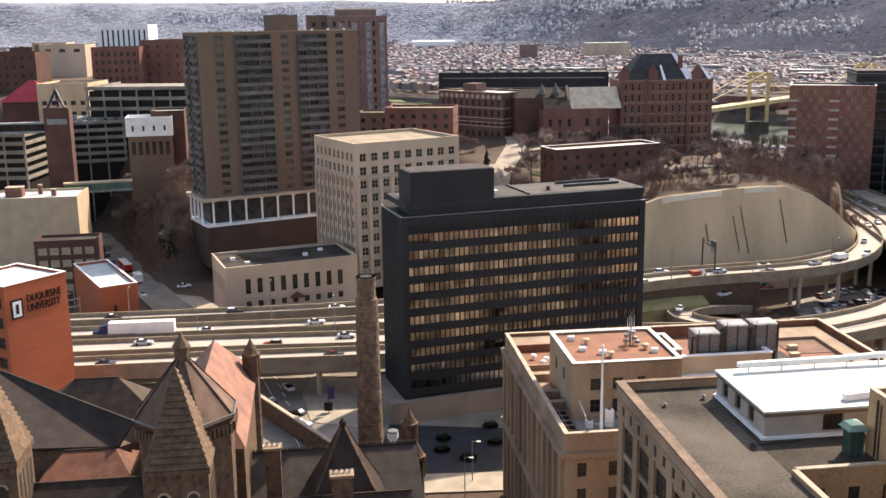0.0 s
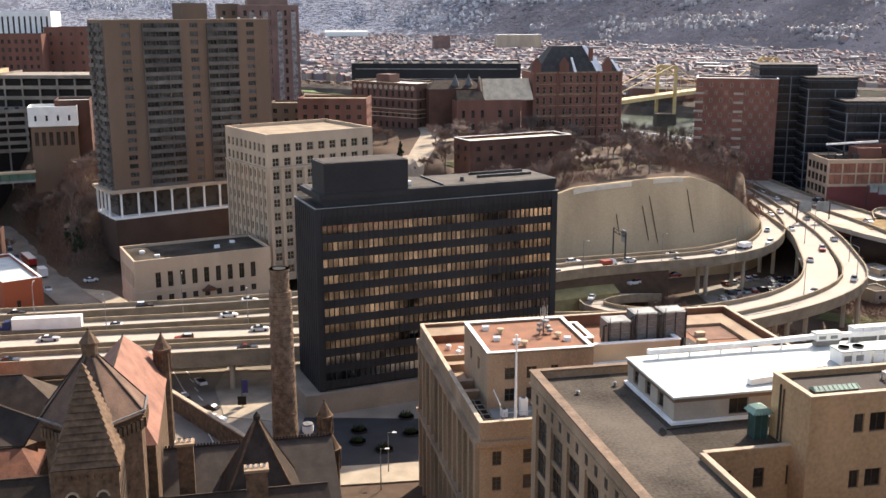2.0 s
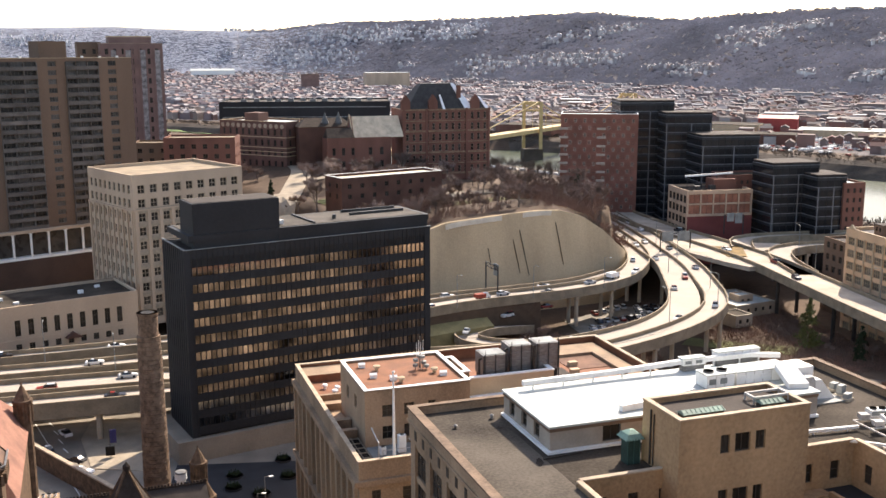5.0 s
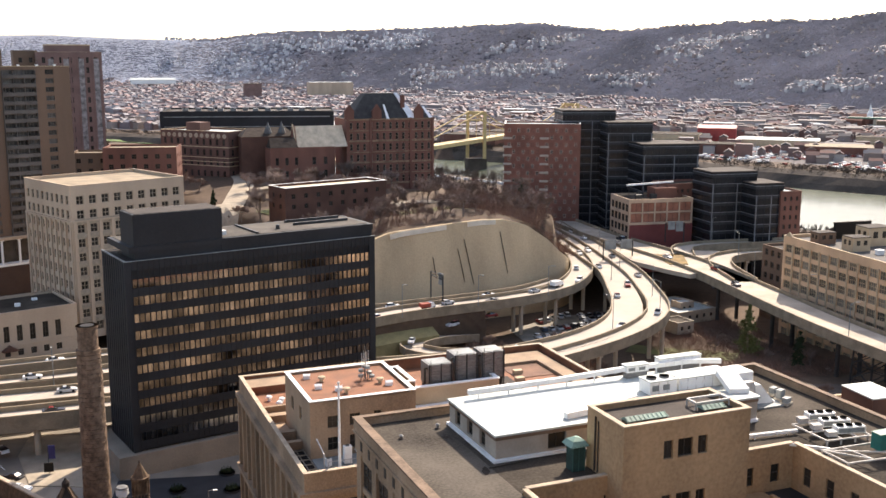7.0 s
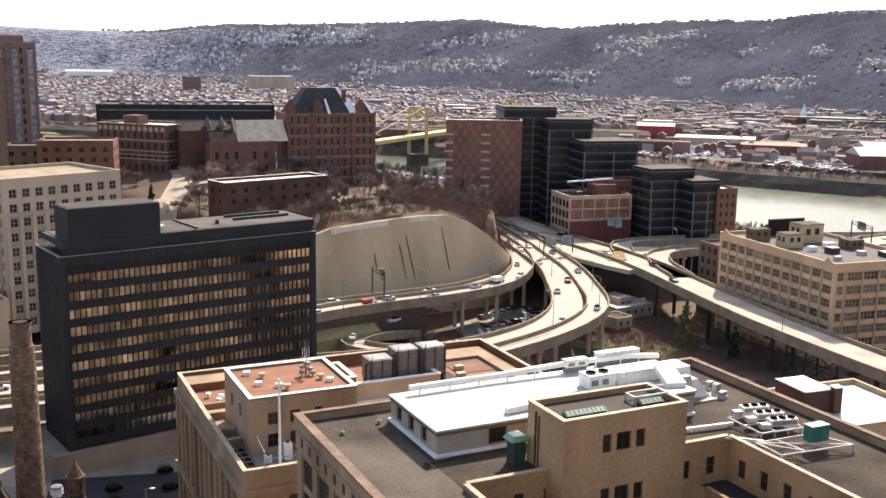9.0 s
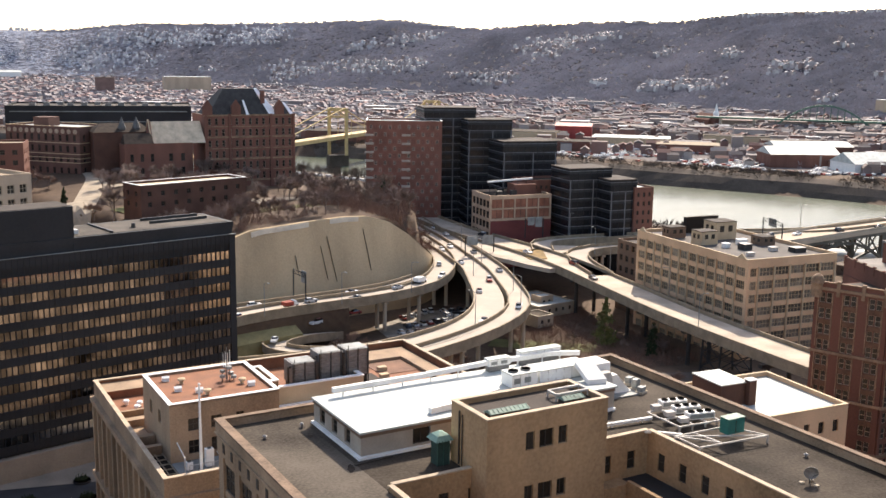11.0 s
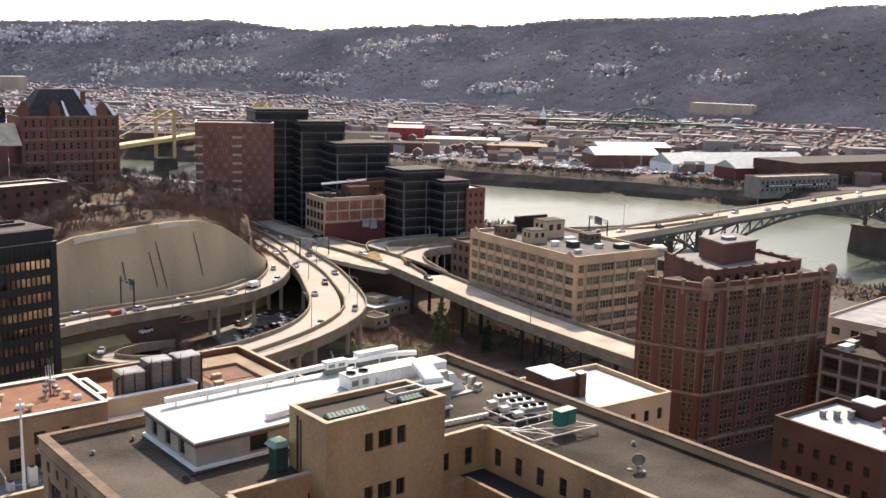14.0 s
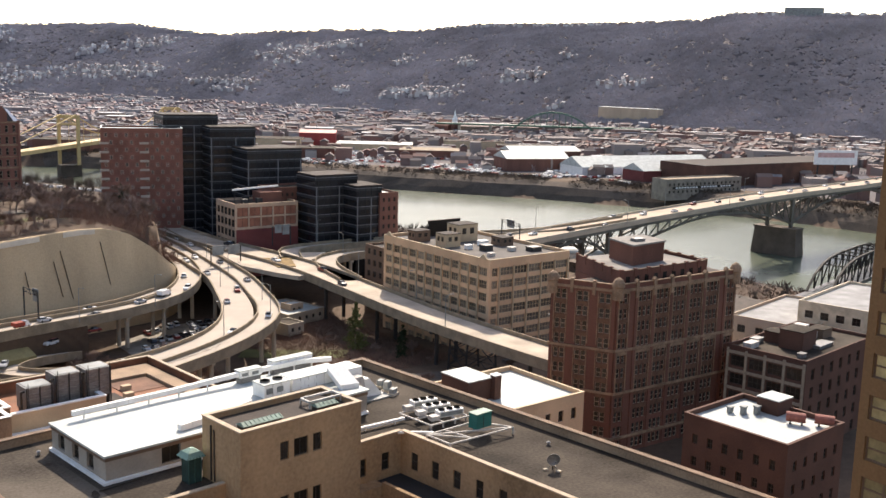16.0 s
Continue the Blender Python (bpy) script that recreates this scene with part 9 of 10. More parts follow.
part("base_pad", Shape().box(-0.4, -1.0, 0, 6.8, 4.6, 0.18), STEEL_GREY, t)
for u, v, h in ((7.6, 1.0, 1.4), (8.2, 3.0, 1.0), (7.2, -0.6, 0.9)):
    g = thing("roof_pump", *on_city(44.2 + u, -12.4 + v), 43.0, CITY[2] + 20, "small grey pump set on the gravel roof", "pump", "roof pumps")
    part("motor", Shape().box(-0.5, -0.35, 0.3, 0.5, 0.35, h), STEEL_GREY, g)
    part("pipe", Shape().bar((0.5, 0, h * 0.6), (1.4, 0.2, h * 0.6), 0.22), GALV, g)
    part("foot", Shape().box(-0.7, -0.5, 0, 0.7, 0.5, 0.3), CONCRETE, g)
# three condensers on a steel frame
def condensers():
    rack = thing("steel_rack", *on_city(45.9, -26.2), 43.0, CITY[2], "white steel rack that carries the condensers", "steel frame")
    for v in (0.2, 3.0, 5.8):
        part("beam", Shape().bar((0, v, 0.7), (5.8, v - 0.5, 0.7), 0.16), WORN_WHITE, rack)
    for u in (0, 2, 4, 5.8):
        part("beam", Shape().bar((u, 0, 0.7), (u, 5.6, 0.7), 0.15), WORN_WHITE, rack)
        part("leg", Shape().bar((u, 0.2, 0), (u, 0.2, 0.7), 0.16), WORN_WHITE, rack)
    for k in range(3):
        t = thing("condenser", *on_city(48.45 - k * 0.05, -20.2 - k * 2.35), 43.75, CITY[2] - 13, "long white condenser with round fans", "air conditioner", "rooftop condensers")
        part("casing", Shape().box(0, 0, 0, 3.4, 1.15, 0.75), WHITE_PAINT, t)
        for i in range(3):
            part("fan", Shape().lathe(0.6 + i * 1.1, 0.58, [(0.42, 0.75), (0.42, 0.9), (0.34, 0.9), (0.32, 0.76)], 14), DARK_METAL, t)
        part("grille", Shape().box(0.15, -0.04, 0.12, 3.25, 0.0, 0.6), STEEL_GREY, t)
        part("coil_box", Shape().box(-1.5, -0.7, 0, -0.4, 0.2, 0.55), WORN_WHITE, t)
        part("pipe", Shape().bar((-0.4, -0.3, 0.3), (0.0, 0.3, 0.3), 0.12), GALV, t)
    f = thing("pipe_frame", *on_city(43.0, -32.2), 43.0, CITY[2], "white braced steel frame on the roof", "steel frame")
    c = [(0, 3.8, 0.9), (0, 0, 0.9), (9.5, -0.8, 0.9), (7.4, 3.5, 0.9)]
    for a, b in ((0, 1), (1, 2), (2, 3), (3, 0), (0, 2)):
        part("bar", Shape().bar(c[a], c[b], 0.15), WORN_WHITE, f)
    part("bar", Shape().bar((3.2, -0.06, 0.9), (2.6, 3.8, 0.9), 0.14).bar((3.2, -0.06, 0.9), (0, 4.0, 0.9), 0.14), WORN_WHITE, f)
    for a in c:
        part("leg", Shape().bar((a[0], a[1], 0), a, 0.16), WORN_WHITE, f)
    b = thing("teal_cabinet", *on_city(48.5, -30.9), 43.9, CITY[2], "teal metal cabinet on the roof frame", "cabinet")
    part("box", Shape().box(0, 0, 0, 2.5, 1.3, 1.75), TEAL, b)
    part("top", Shape().box(-0.06, -0.06, 1.75, 2.56, 1.36, 1.83), PALE_COPPER, b)
    part("door_seam", Shape().box(1.12, -0.03, 0.1, 1.18, 0.0, 1.5), FRAME_DARK, b)


condensers()


def dish():
    t = thing("satellite_dish", *on_city(47.8, -43.0), 43.0, CITY[2], "grey satellite dish on a ballasted tripod", "satellite dish")
    t.scale = (0.56, 0.56, 0.5)
    s, n = Shape(), 20
    ring = lambda r, y: [(r * math.cos(2 * math.pi * i / n), y, 2.4 + r * math.sin(2 * math.pi * i / n)) for i in range(n)]
    prof = [(0.05, 0.0), (0.6, -0.08), (1.0, -0.24), (1.3, -0.42)]
    v = [p for r, y in prof for p in ring(r, y)] + [p for r, y in reversed(prof) for p in ring(r + 0.02, y + 0.07)]
    m = len(prof) * 2
    s.add(v, [(k * n + i, k * n + (i + 1) % n, ((k + 1) % m) * n + (i + 1) % n, ((k + 1) % m) * n + i) for k in range(m) for i in range(n)])
    part("reflector", s, GALV, t).matrix_basis = pose(0, 0, 0, 0, 0, -38)
    part("mast", Shape().cone(0, 0.1, 0, 2.3, 0.12, 0.1, 8), DARK_METAL, t)
    part("feed_arm", Shape().bar((0.2, -0.4, 1.6), (0.5, -1.3, 2.4), 0.08), DARK_METAL, t)
    for a in (30, 150, 270):
        part("leg", Shape().bar((0, 0, 1.2), (1.5 * math.cos(radians(a)), 1.5 * math.sin(radians(a)), 0.2), 0.1), DARK_METAL, t)
        part("ballast", Shape().box(-0.45, -0.3, 0, 0.45, 0.3, 0.35), CONCRETE, t).matrix_basis = pose(1.5 * math.cos(radians(a)), 1.5 * math.sin(radians(a)), 0, 0, 0, a)


dish()
for u, v, h in ((37, -17.5, 0.9), (53, -38, 0.5), (41, -14, 0.6), (8.4, -4.5, 0.6), (3.4, -6, 0.5)):
    t = thing("roof_vent", *on_city(u, v), 43.0, 0, "small metal roof vent pipe", "vent", "roof vents")
    part("pipe", Shape().lathe(0, 0, [(0.15, 0), (0.15, h - 0.15), (0.28, h - 0.15), (0.1, h)], 10), GALV, t)
    part("flashing", Shape().cone(0, 0, 0, 0.08, 0.4, 0.3, 10), DARK_ROOF, t)
pl = thing("plank", *on_city(9.0, -17.6), 43.02, CITY[2] + 5, "long weathered timber lying on the roof", "plank")
part("board", Shape().box(0, 0, 0, 4.6, 0.22, 0.14), FRAME_DARK, pl)
# tar patches and ponding marks on the gravel
PATCH = mat("tar_patch", (0.045, 0.037, 0.03), 0.95, 0.3, 0.6, 4.0, 0.1, spec=0.02)
pr = random.Random(2)
for k in range(5):
    zone = k % 3
    u, v = (pr.uniform(1.5, 8.5), pr.uniform(-70, -4)) if zone == 0 else ((pr.uniform(44, 55), pr.uniform(-70, -33)) if zone == 1 else (pr.uniform(2, 9), pr.uniform(-23, -4)))
    a, b = pr.uniform(0.5, 1.2), pr.uniform(0.3, 0.7)
    s, n = Shape(), 14
    s.add([(a * math.cos(2 * math.pi * i / n) * pr.uniform(0.7, 1.1), b * math.sin(2 * math.pi * i / n) * pr.uniform(0.7, 1.1), 0) for i in range(n)], [tuple(range(n))])
    ob = solid("roof_patch", s, PATCH, "irregular repair patch on the gravel roof", "patch", "structure")
    ob.matrix_world = pose(*on_city(u, v), 43.006 + k * 0.0006, 0, 0, pr.uniform(0, 180))


# ---- county roof ----
def on_county(u, v):
    c, s = math.cos(radians(COUNTY[2])), math.sin(radians(COUNTY[2]))
    return COUNTY[0] + u * c - v * s, COUNTY[1] + u * s + v * c


pole = thing("flagpole", *on_county(5.9, 3.2), 28.0, 0, "tall white flagpole at the roof edge", "flagpole")
part("shaft", Shape().lathe(0, 0, [(0.22, 0), (0.2, 4), (0.12, 13.0)], 10), WHITE_PAINT, pole)
part("ball", Shape().lathe(0, 0, [(0.05, 13.0), (0.2, 13.15), (0.2, 13.3), (0.0, 13.45)], 10), WHITE_PAINT, pole)
for k in range(3):
    t = thing("cooling_tower", *on_county(26.6 + k * 4.9, 22.9 + (0.6 if k else -0.2)), 31.0, COUNTY[2], "galvanised steel cooling tower with ribbed panels", "cooling tower", "cooling towers")
    w, d, h = 4.1, 3.8, 5.7 if k else 4.8
    part("casing", Shape().box(0, 0, 1.2, w, d, h), GALV, t)
    for i in range(5):
        part("rib", Shape().box(-0.05, -0.1, 1.2 + i * (h - 1.4) / 4, w + 0.05, 0, 1.34 + i * (h - 1.4) / 4), GALV, t)
    for u in (0.3, w - 0.3):
        part("leg", Shape().box(u - 0.15, 0.2, -0.6, u + 0.15, d - 0.2, 1.2), DARK_METAL, t)
        part("ladder_rail", Shape().bar((u, -0.2, 1.2), (u, -0.2, h + 0.8), 0.08), DARK_METAL, t)
    for u, v in ((0, 0), (w - 0.16, 0), (w / 2, 0)):
        part("corner_post", Shape().box(u, v - 0.14, -0.6, u + 0.16, v, h + 0.1), DARK_METAL, t)
    part("top_grille", Shape().box(0.3, 0.3, h, w - 0.3, d - 0.3, h + 0.08), STEEL_GREY, t)
    part("pipe", Shape().bar((-0.5, 0.6, 0), (-0.5, 0.6, h - 0.6), 0.28).bar((-0.5, 0.6, h - 0.6), (0.1, 0.6, h - 0.6), 0.28), FRAME_DARK, t)
PH = (3.3, 9.3)
for u, v, k in ((3.0, 6.5, 0), (4.4, 9.8, 1), (5.6, 4.6, 0), (6.4, 3.2, 1), (12.5, 6.0, 1), (13.4, 4.4, 0), (2.6, 12.0, 0)):
    t = thing("roof_vent", *on_county(PH[0] + u, PH[1] + v), 36.4, 0, "mushroom vent on the tile terrace", "vent", "roof vents")
    if k:
        part("hood", Shape().lathe(0, 0, [(0.3, 0), (0.3, 0.5), (0.62, 0.55), (0.55, 0.8), (0.1, 0.95)], 12), CREAM, t)
    else:
        part("hood", Shape().box(-0.5, -0.35, 0, 0.5, 0.35, 0.55).gable(-0.55, -0.4, 0.55, 0.4, 0.55, 0.8, "x"), WHITE_PAINT, t)
ant = thing("antenna_mast", *on_county(PH[0] + 11.0, PH[1] + 8.5), 36.4, 10, "cluster of antennas and drums on a short mast", "antenna")
part("mast", Shape().cone(0, 0, 0, 5.2, 0.1, 0.05, 8), GALV, ant)
for k, (dx, dy, z) in enumerate(((0.6, 0, 1.0), (-0.6, 0.3, 1.4), (0.1, 0.7, 1.9), (0.8, -0.6, 0.6), (-0.9, -0.4, 0.8), (0.0, -0.9, 2.2))):
    part("drum", Shape().lathe(dx, dy, [(0.05, z - 0.3), (0.42, z - 0.2), (0.42, z + 0.2), (0.05, z + 0.3)], 12), STEEL_GREY if k % 2 else GALV, ant)
    part("strut", Shape().bar((dx, dy, 0), (dx, dy, z), 0.09), DARK_METAL, ant)
for i in range(4):
    part("whip", Shape().cone(-0.5 + 0.35 * i, 0.2, 2.0, 4.2 + 0.3 * (i % 2), 0.05, 0.03, 6), WHITE_PAINT, ant)
for u, v, w, d, h in ((7.3, 5.6, 1.1, 0.9, 2.6), (4.6, 5.5, 0.8, 0.8, 1.2), (9.4, 3.0, 1.4, 1.0, 0.8)):
    t = thing("air_unit", *on_county(u, v), 28.2, COUNTY[2], "small white air conditioning box", "air conditioner", "rooftop air units")
    part("casing", Shape().box(0, 0, 0.1, w, d, h), WHITE_PAINT, t)
    part("fan", Shape().lathe(w / 2, d / 2, [(0.3, h), (0.3, h + 0.12), (0.2, h + 0.12)], 12), STEEL_GREY, t)
rail = thing("roof_rail", *on_county(1.2, 1.0), 28.0, COUNTY[2], "thin steel guard rail at the roof edge", "railing")
for i in range(10):
    part("post", Shape().bar((i * 1.0, 0, 0), (i * 1.0, 0, 1.9), 0.05), STEEL_GREY, rail)
part("top_rail", Shape().bar((0, 0, 1.9), (9.0, 0, 1.9), 0.06), STEEL_GREY, rail)
grate = thing("roof_grating", *on_county(0.9, 1.6), 28.2, COUNTY[2], "black steel grating over a roof well", "grating")
for i in range(19):
    part("bar", Shape().box(0, i * 0.62, 0, 2.2, i * 0.62 + 0.2, 0.12), INK if i % 3 else FRAME_PALE, grate)
for u in (0.0, 1.0, 2.1):
    part("bearer", Shape().box(u, 0, 0.12, u + 0.12, 11.6, 0.2), FRAME_PALE, grate)
hand = thing("roof_pipework", *on_county(3.9, 4.0), 28.2, COUNTY[2], "white pipe rails and bends on the front deck", "pipework")
for a, b in (((0, 0, 0), (0, 0, 2.6)), ((0, 0, 2.6), (0, 4.0, 3.4)), ((0.6, 0, 0), (0.6, 0, 1.4)), ((0.6, 0, 1.4), (5.4, 0, 1.4)), ((5.4, 0, 1.4), (5.4, 3.5, 1.4)), ((2.2, 0, 0), (2.2, 0, 1.4)), ((5.4, 0, 0), (5.4, 0, 1.4)), ((3.8, 0, 0), (3.8, 0, 1.4))):
    part("pipe", Shape().bar(a, b, 0.16 if a[0] == 0 else 0.08), WORN_WHITE, hand)
for u, v in ((4.2, 33.5), (5.0, 35.2), (3.2, 36.8), (6.0, 34.0)):
    t = thing("roof_vent", *on_county(u, v), 28.25, 0, "small white vent on the tile terrace", "vent", "roof vents")
    part("hood", Shape().lathe(0, 0, [(0.3, 0), (0.3, 0.5), (0.55, 0.6), (0.4, 0.85), (0.0, 0.9)], 10), WHITE_PAINT, t)
inner = thing("roof_well", *on_county(43.6, 24.0), 28.0, COUNTY[2], "sunken terrace with orange brick sides", "terrace")
part("floor", Shape().box(0, 0, 0, 14.6, 21.5, 0.4), TILE_ORANGE, inner)
part("step", Shape().box(0.2, 15.5, 0.4, 14.2, 21.3, 1.0).box(11.2, 0.2, 0.4, 14.2, 15.5, 1.0), LIMESTONE, inner)
part("inner_floor", Shape().box(3.5, 8, 0.4, 10.8, 15.2, 0.5), mat("worn_clay_tile", (0.16, 0.085, 0.055), 0.85, 0.35, 0.4, 4.0, 0.1), inner)
for u, v in ((2.5, 6), (4, 10)):
    part("vent", Shape().box(u, v, 0.4, u + 1.6, v + 1.1, 1.2), CREAM, inner)

# ---- streets, pavements and small street things ----
def sheet(name, pts, z, material, label, category="pavement"):
    s = Shape().add([(x, y, z) for x, y in pts], [tuple(range(len(pts)))])
    ob = solid(name, s, material, label, category, "structure")
    return ob


def slab(name, pts, z0, z1, material, label, category="pavement"):
    return solid(name, Shape().prism(pts, z0, z1), material, label, category, "structure")


O = old_at
slab("road", [O(-70, 184), O(40, 176), O(70, 205), O(55, 228), O(24, 262), O(-90, 262), O(-90, 200)], -1.3, -0.85, ROAD_PALE, "worn grey city street", "road")
slab("pavement", [O(-3, 214), O(10, 208), O(16, 222), O(8, 240), O(-2, 246), O(-5, 232)], -0.9, -0.68, PAVING, "pale concrete traffic island")
slab("pavement", [O(14, 176), O(40, 174), O(40, 182), O(16, 184)], -0.9, -0.7, PAVING, "pale concrete pavement")
# the tower's shade on the court is painted into this near-black paving
slab("court_paving", [O(8, 183), O(40, 178), O(46, 202), O(14, 210)], -0.9, -0.78, mat("shade_darkened_paving", (0.034, 0.035, 0.038), 0.9, 0.25, 0.3, 5.0, 0.1), "blue-grey paved court darkened by painted shade")
for k in range(8):
    a, b = O(-12.0 + k * 1.1, 246 - k * 6.0), O(-11.0 + k * 1.1, 243 - k * 6.0)
    solid("lane_mark", Shape().bar((*a, -0.84), (*b, -0.84), 0.25, 0.012), WHITE_PAINT, "white painted lane mark", "road marking", "structure")
solid("lane_line", Shape().bar((*O(-15.0, 246), -0.84), (*O(-4.2, 196), -0.84), 0.22, 0.012), WHITE_PAINT, "white painted edge line", "road marking", "structure")
w = thing("street_wall", *O(-16.5, 226), -1, OLD - 62, "dark stone retaining wall beside the street", "wall")
part("wall", Shape().box(0, -0.6, -1, 40, 0, 4.4), RUBBLE, w)
part("coping", Shape().box(0, -0.75, 4.4, 40, 0.15, 4.7), TERRACOTTA, w)
for x, y in (O(27.5, 179.5), O(25.0, 172.5)):
    t = thing("street_lamp", x, y, -0.9, 0, "slim grey street lamp on the court edge", "street lamp", "street lamps")
    part("post", Shape().cone(0, 0, 0, 8.2, 0.12, 0.07, 8), GALV, t)
    part("arm", Shape().bar((0, 0, 8.1), (1.2, -0.4, 8.3), 0.08), GALV, t)
    part("lantern", Shape().box(0.8, -0.6, 8.2, 1.6, -0.2, 8.36), WHITE_PAINT, t)
bn = thing("banner_post", *O(1.0, 219), -0.7, 0, "post with a dark blue street banner", "banner")
part("post", Shape().cone(0, 0, 0, 6.5, 0.1, 0.07, 8), DARK_METAL, bn)
part("banner", Shape().box(0.1, -0.05, 3.2, 1.4, 0.05, 6.2), mat("blue_banner", (0.05, 0.045, 0.13), 0.8, 0.1, 1.0, 4.0, 0.0), bn)
part("board", Shape().box(-1.0, -0.1, 0.4, 0.9, 0.1, 2.4), INK, bn)

# round planters in the sunken court
for x, y, r in ((-0.7, 201.4, 1.7), (-1.0, 195.6, 1.7), (4.3, 191.5, 1.8), (10.0, 199.0, 1.7), (9.5, 208.0, 1.7)):
    t = thing("round_planter", x, y, -0.78, 0, "round dark planter with a low hedge", "planter", "court planters")
    part("rim", Shape().lathe(0, 0, [(r, 0), (r, 0.5), (r - 0.25, 0.5), (r - 0.25, 0.3)], 16), BLACK_STEEL, t)
    part("soil", Shape().cone(0, 0, 0.1, 0.35, r - 0.26, r - 0.3, 16), DARK_ROOF, t)
    sh = Shape()
    for k in range(26):
        a, q = k * 2.4, (r - 0.5) * math.sqrt((k + 0.5) / 26)
        sh.bar((q * math.cos(a), q * math.sin(a), 0.3), (q * math.cos(a) * 1.15, q * math.sin(a) * 1.15, 0.9 + 0.3 * (k % 3)), 0.12)
    part("shrub", sh, EVERGREEN, t)

# left hill street and its trees' kerbs
slab("road", [(-76, 280), (-66, 284), (-99, 343), (-124, 393), (-142, 425), (-150, 421), (-132, 385), (-109, 338)], -0.9, -0.6, ROAD_PALE, "worn grey hill street", "road")
slab("pavement", [(-64, 284), (-58, 288), (-78, 318), (-88, 322)], -0.9, -0.45, PAVING, "pale pavement by the hill street")
slab("forecourt", [(-50, 262), (-18, 282), (2, 300), (-6, 306), (-30, 296), (-56, 270)], -1.5, 3.0, PAVING, "pale raised forecourt of the stone wing")
# road below the tan block
slab("road", [(-52, 258), (-16, 281), (20, 304), (24, 298), (-12, 275), (-48, 253)], -1.5, 2.6, ROAD_PALE, "worn side road by the stone wing", "road")


def lamp_post(x, y, z, yaw, h=10.0):
    t = thing("road_lamp", x, y, z, yaw, "tall thin road lamp with a curved arm", "street lamp", "road lamps")
    part("post", Shape().cone(0, 0, 0, h, 0.13, 0.08, 8), STEEL_GREY, t)
    part("arm", Shape().bar((0, 0, h - 0.2), (1.0, 0, h + 0.3), 0.09).bar((1.0, 0, h + 0.3), (2.2, 0, h + 0.4), 0.09), STEEL_GREY, t)
    part("lantern", Shape().box(2.0, -0.15, h + 0.28, 2.8, 0.15, h + 0.42), STEEL_GREY, t)


for x, y, z, yaw in ((-82, 257, 8, 95), (-62, 247, 8, -85), (-46, 262, 8, 95), (-28, 250, 8, -85), (-90, 236, 8, -85), (66, 290, 9, -70), (92, 297.5, 9, -75), (118, 305, 9, -60), (146, 318, 10, 160), (149, 293, 10, 170), (140, 270, 10, 140), (118, 255, 10, 120), (156, 333, 10, 170), (162, 365, 10, 170), (188, 262, 11, 180), (190, 300, 11, 180), (174, 228, 11, 0), (186, 195, 11, 180), (300, 330, 17, -90), (345, 318, 18, 90), (400, 344, 18, -90), (440, 335, 18.5, 90), (480, 356, 19, -90), (560, 366, 19, -90), (215, 372, 11, -90), (205, 335, 11, 90)):
    lamp_post(x, y, z, yaw)

slab("lot_paving", [(108, 297), (120, 291), (138, 297), (148, 310), (150, 330), (128, 326), (108, 314)], -5.5, -3.9, mat("pale_lot_asphalt", (0.26, 0.23, 0.19), 0.92, 0.3, 0.2, 5.0, 0.1), "pale worn asphalt lot below the ramps")
drape("lawn", [(60, 312), (72, 316), (86, 320)], 5, GRASS, "dull green verge below the wall", "lawn", 0.3)
drape("lawn", [(136, 282), (150, 271), (162, 262)], 10, GRASS, "olive winter grass by the tracks", "lawn", 0.25)

# rail yard and low sheds right of the ramps
slab("rail_bed", [(120, 178), (172, 168), (176, 226), (128, 240)], -3.6, -0.75, mat("rail_ballast", (0.085, 0.07, 0.058), 0.95, 0.35, 0.3, 6.0, 0.3), "dark gravel rail bed", "rail bed")
for k in range(4):
    for s in (-0.72, 0.72):
        solid("rail", Shape().bar((120, 190 + k * 6 + s, -0.68), (176, 180 + k * 6 + s, -0.68), 0.12, 0.16), STEEL_GREY, "steel rail on dark ballast", "rail", "structure")
for x, y, yaw, w, d, h, m, r in ((138, 204, 8, 9, 6, 4, CREAM, WHITE_ROOF), (164, 303, 14, 17, 20, 0.5, CONCRETE, WHITE_ROOF), (168, 309, 14, 6, 5, 2.4, TAN_STONE, WHITE_ROOF), (130, 196, 8, 5, 4, 3, BRICK_RED, WHITE_ROOF), (158, 292, 14, 7, 8, 0.2, CONCRETE, GRAVEL_ROOF)):
    t = simple_block("rail_shed", x, y, yaw, w, d, -3.5, h, m, r, "low shed with a pale roof by the tracks", "shed", even(0.5, w - 0.5, max(2, int(w / 3)), 1.2), (), [(h - 2.4, 1.3)], parapet=0.4)
slab("rail_bed", [(223, 182), (330, 172), (338, 288), (232, 300)], -4.6, -0.55, bpy.data.materials["rail_ballast"], "dark gravel rail bed by the river", "rail bed")
for k in range(3):
    for s in (-0.72, 0.72):
        solid("rail", Shape().bar((224, 232 + k * 7 + s, -0.48), (335, 208 + k * 7 + s, -0.48), 0.14, 0.16), STEEL_GREY, "steel rail on dark ballast", "rail", "structure")
tw = thing("trestle_tower", 179.5, 222, -3, 0, "braced steel trestle below the approach road", "trestle")
for x in (-5, 5):
    for y in (-4, 4):
        part("leg", Shape().bar((x * 1.15, y, 0), (x, y, 12.3), 0.4), DARK_METAL, tw)
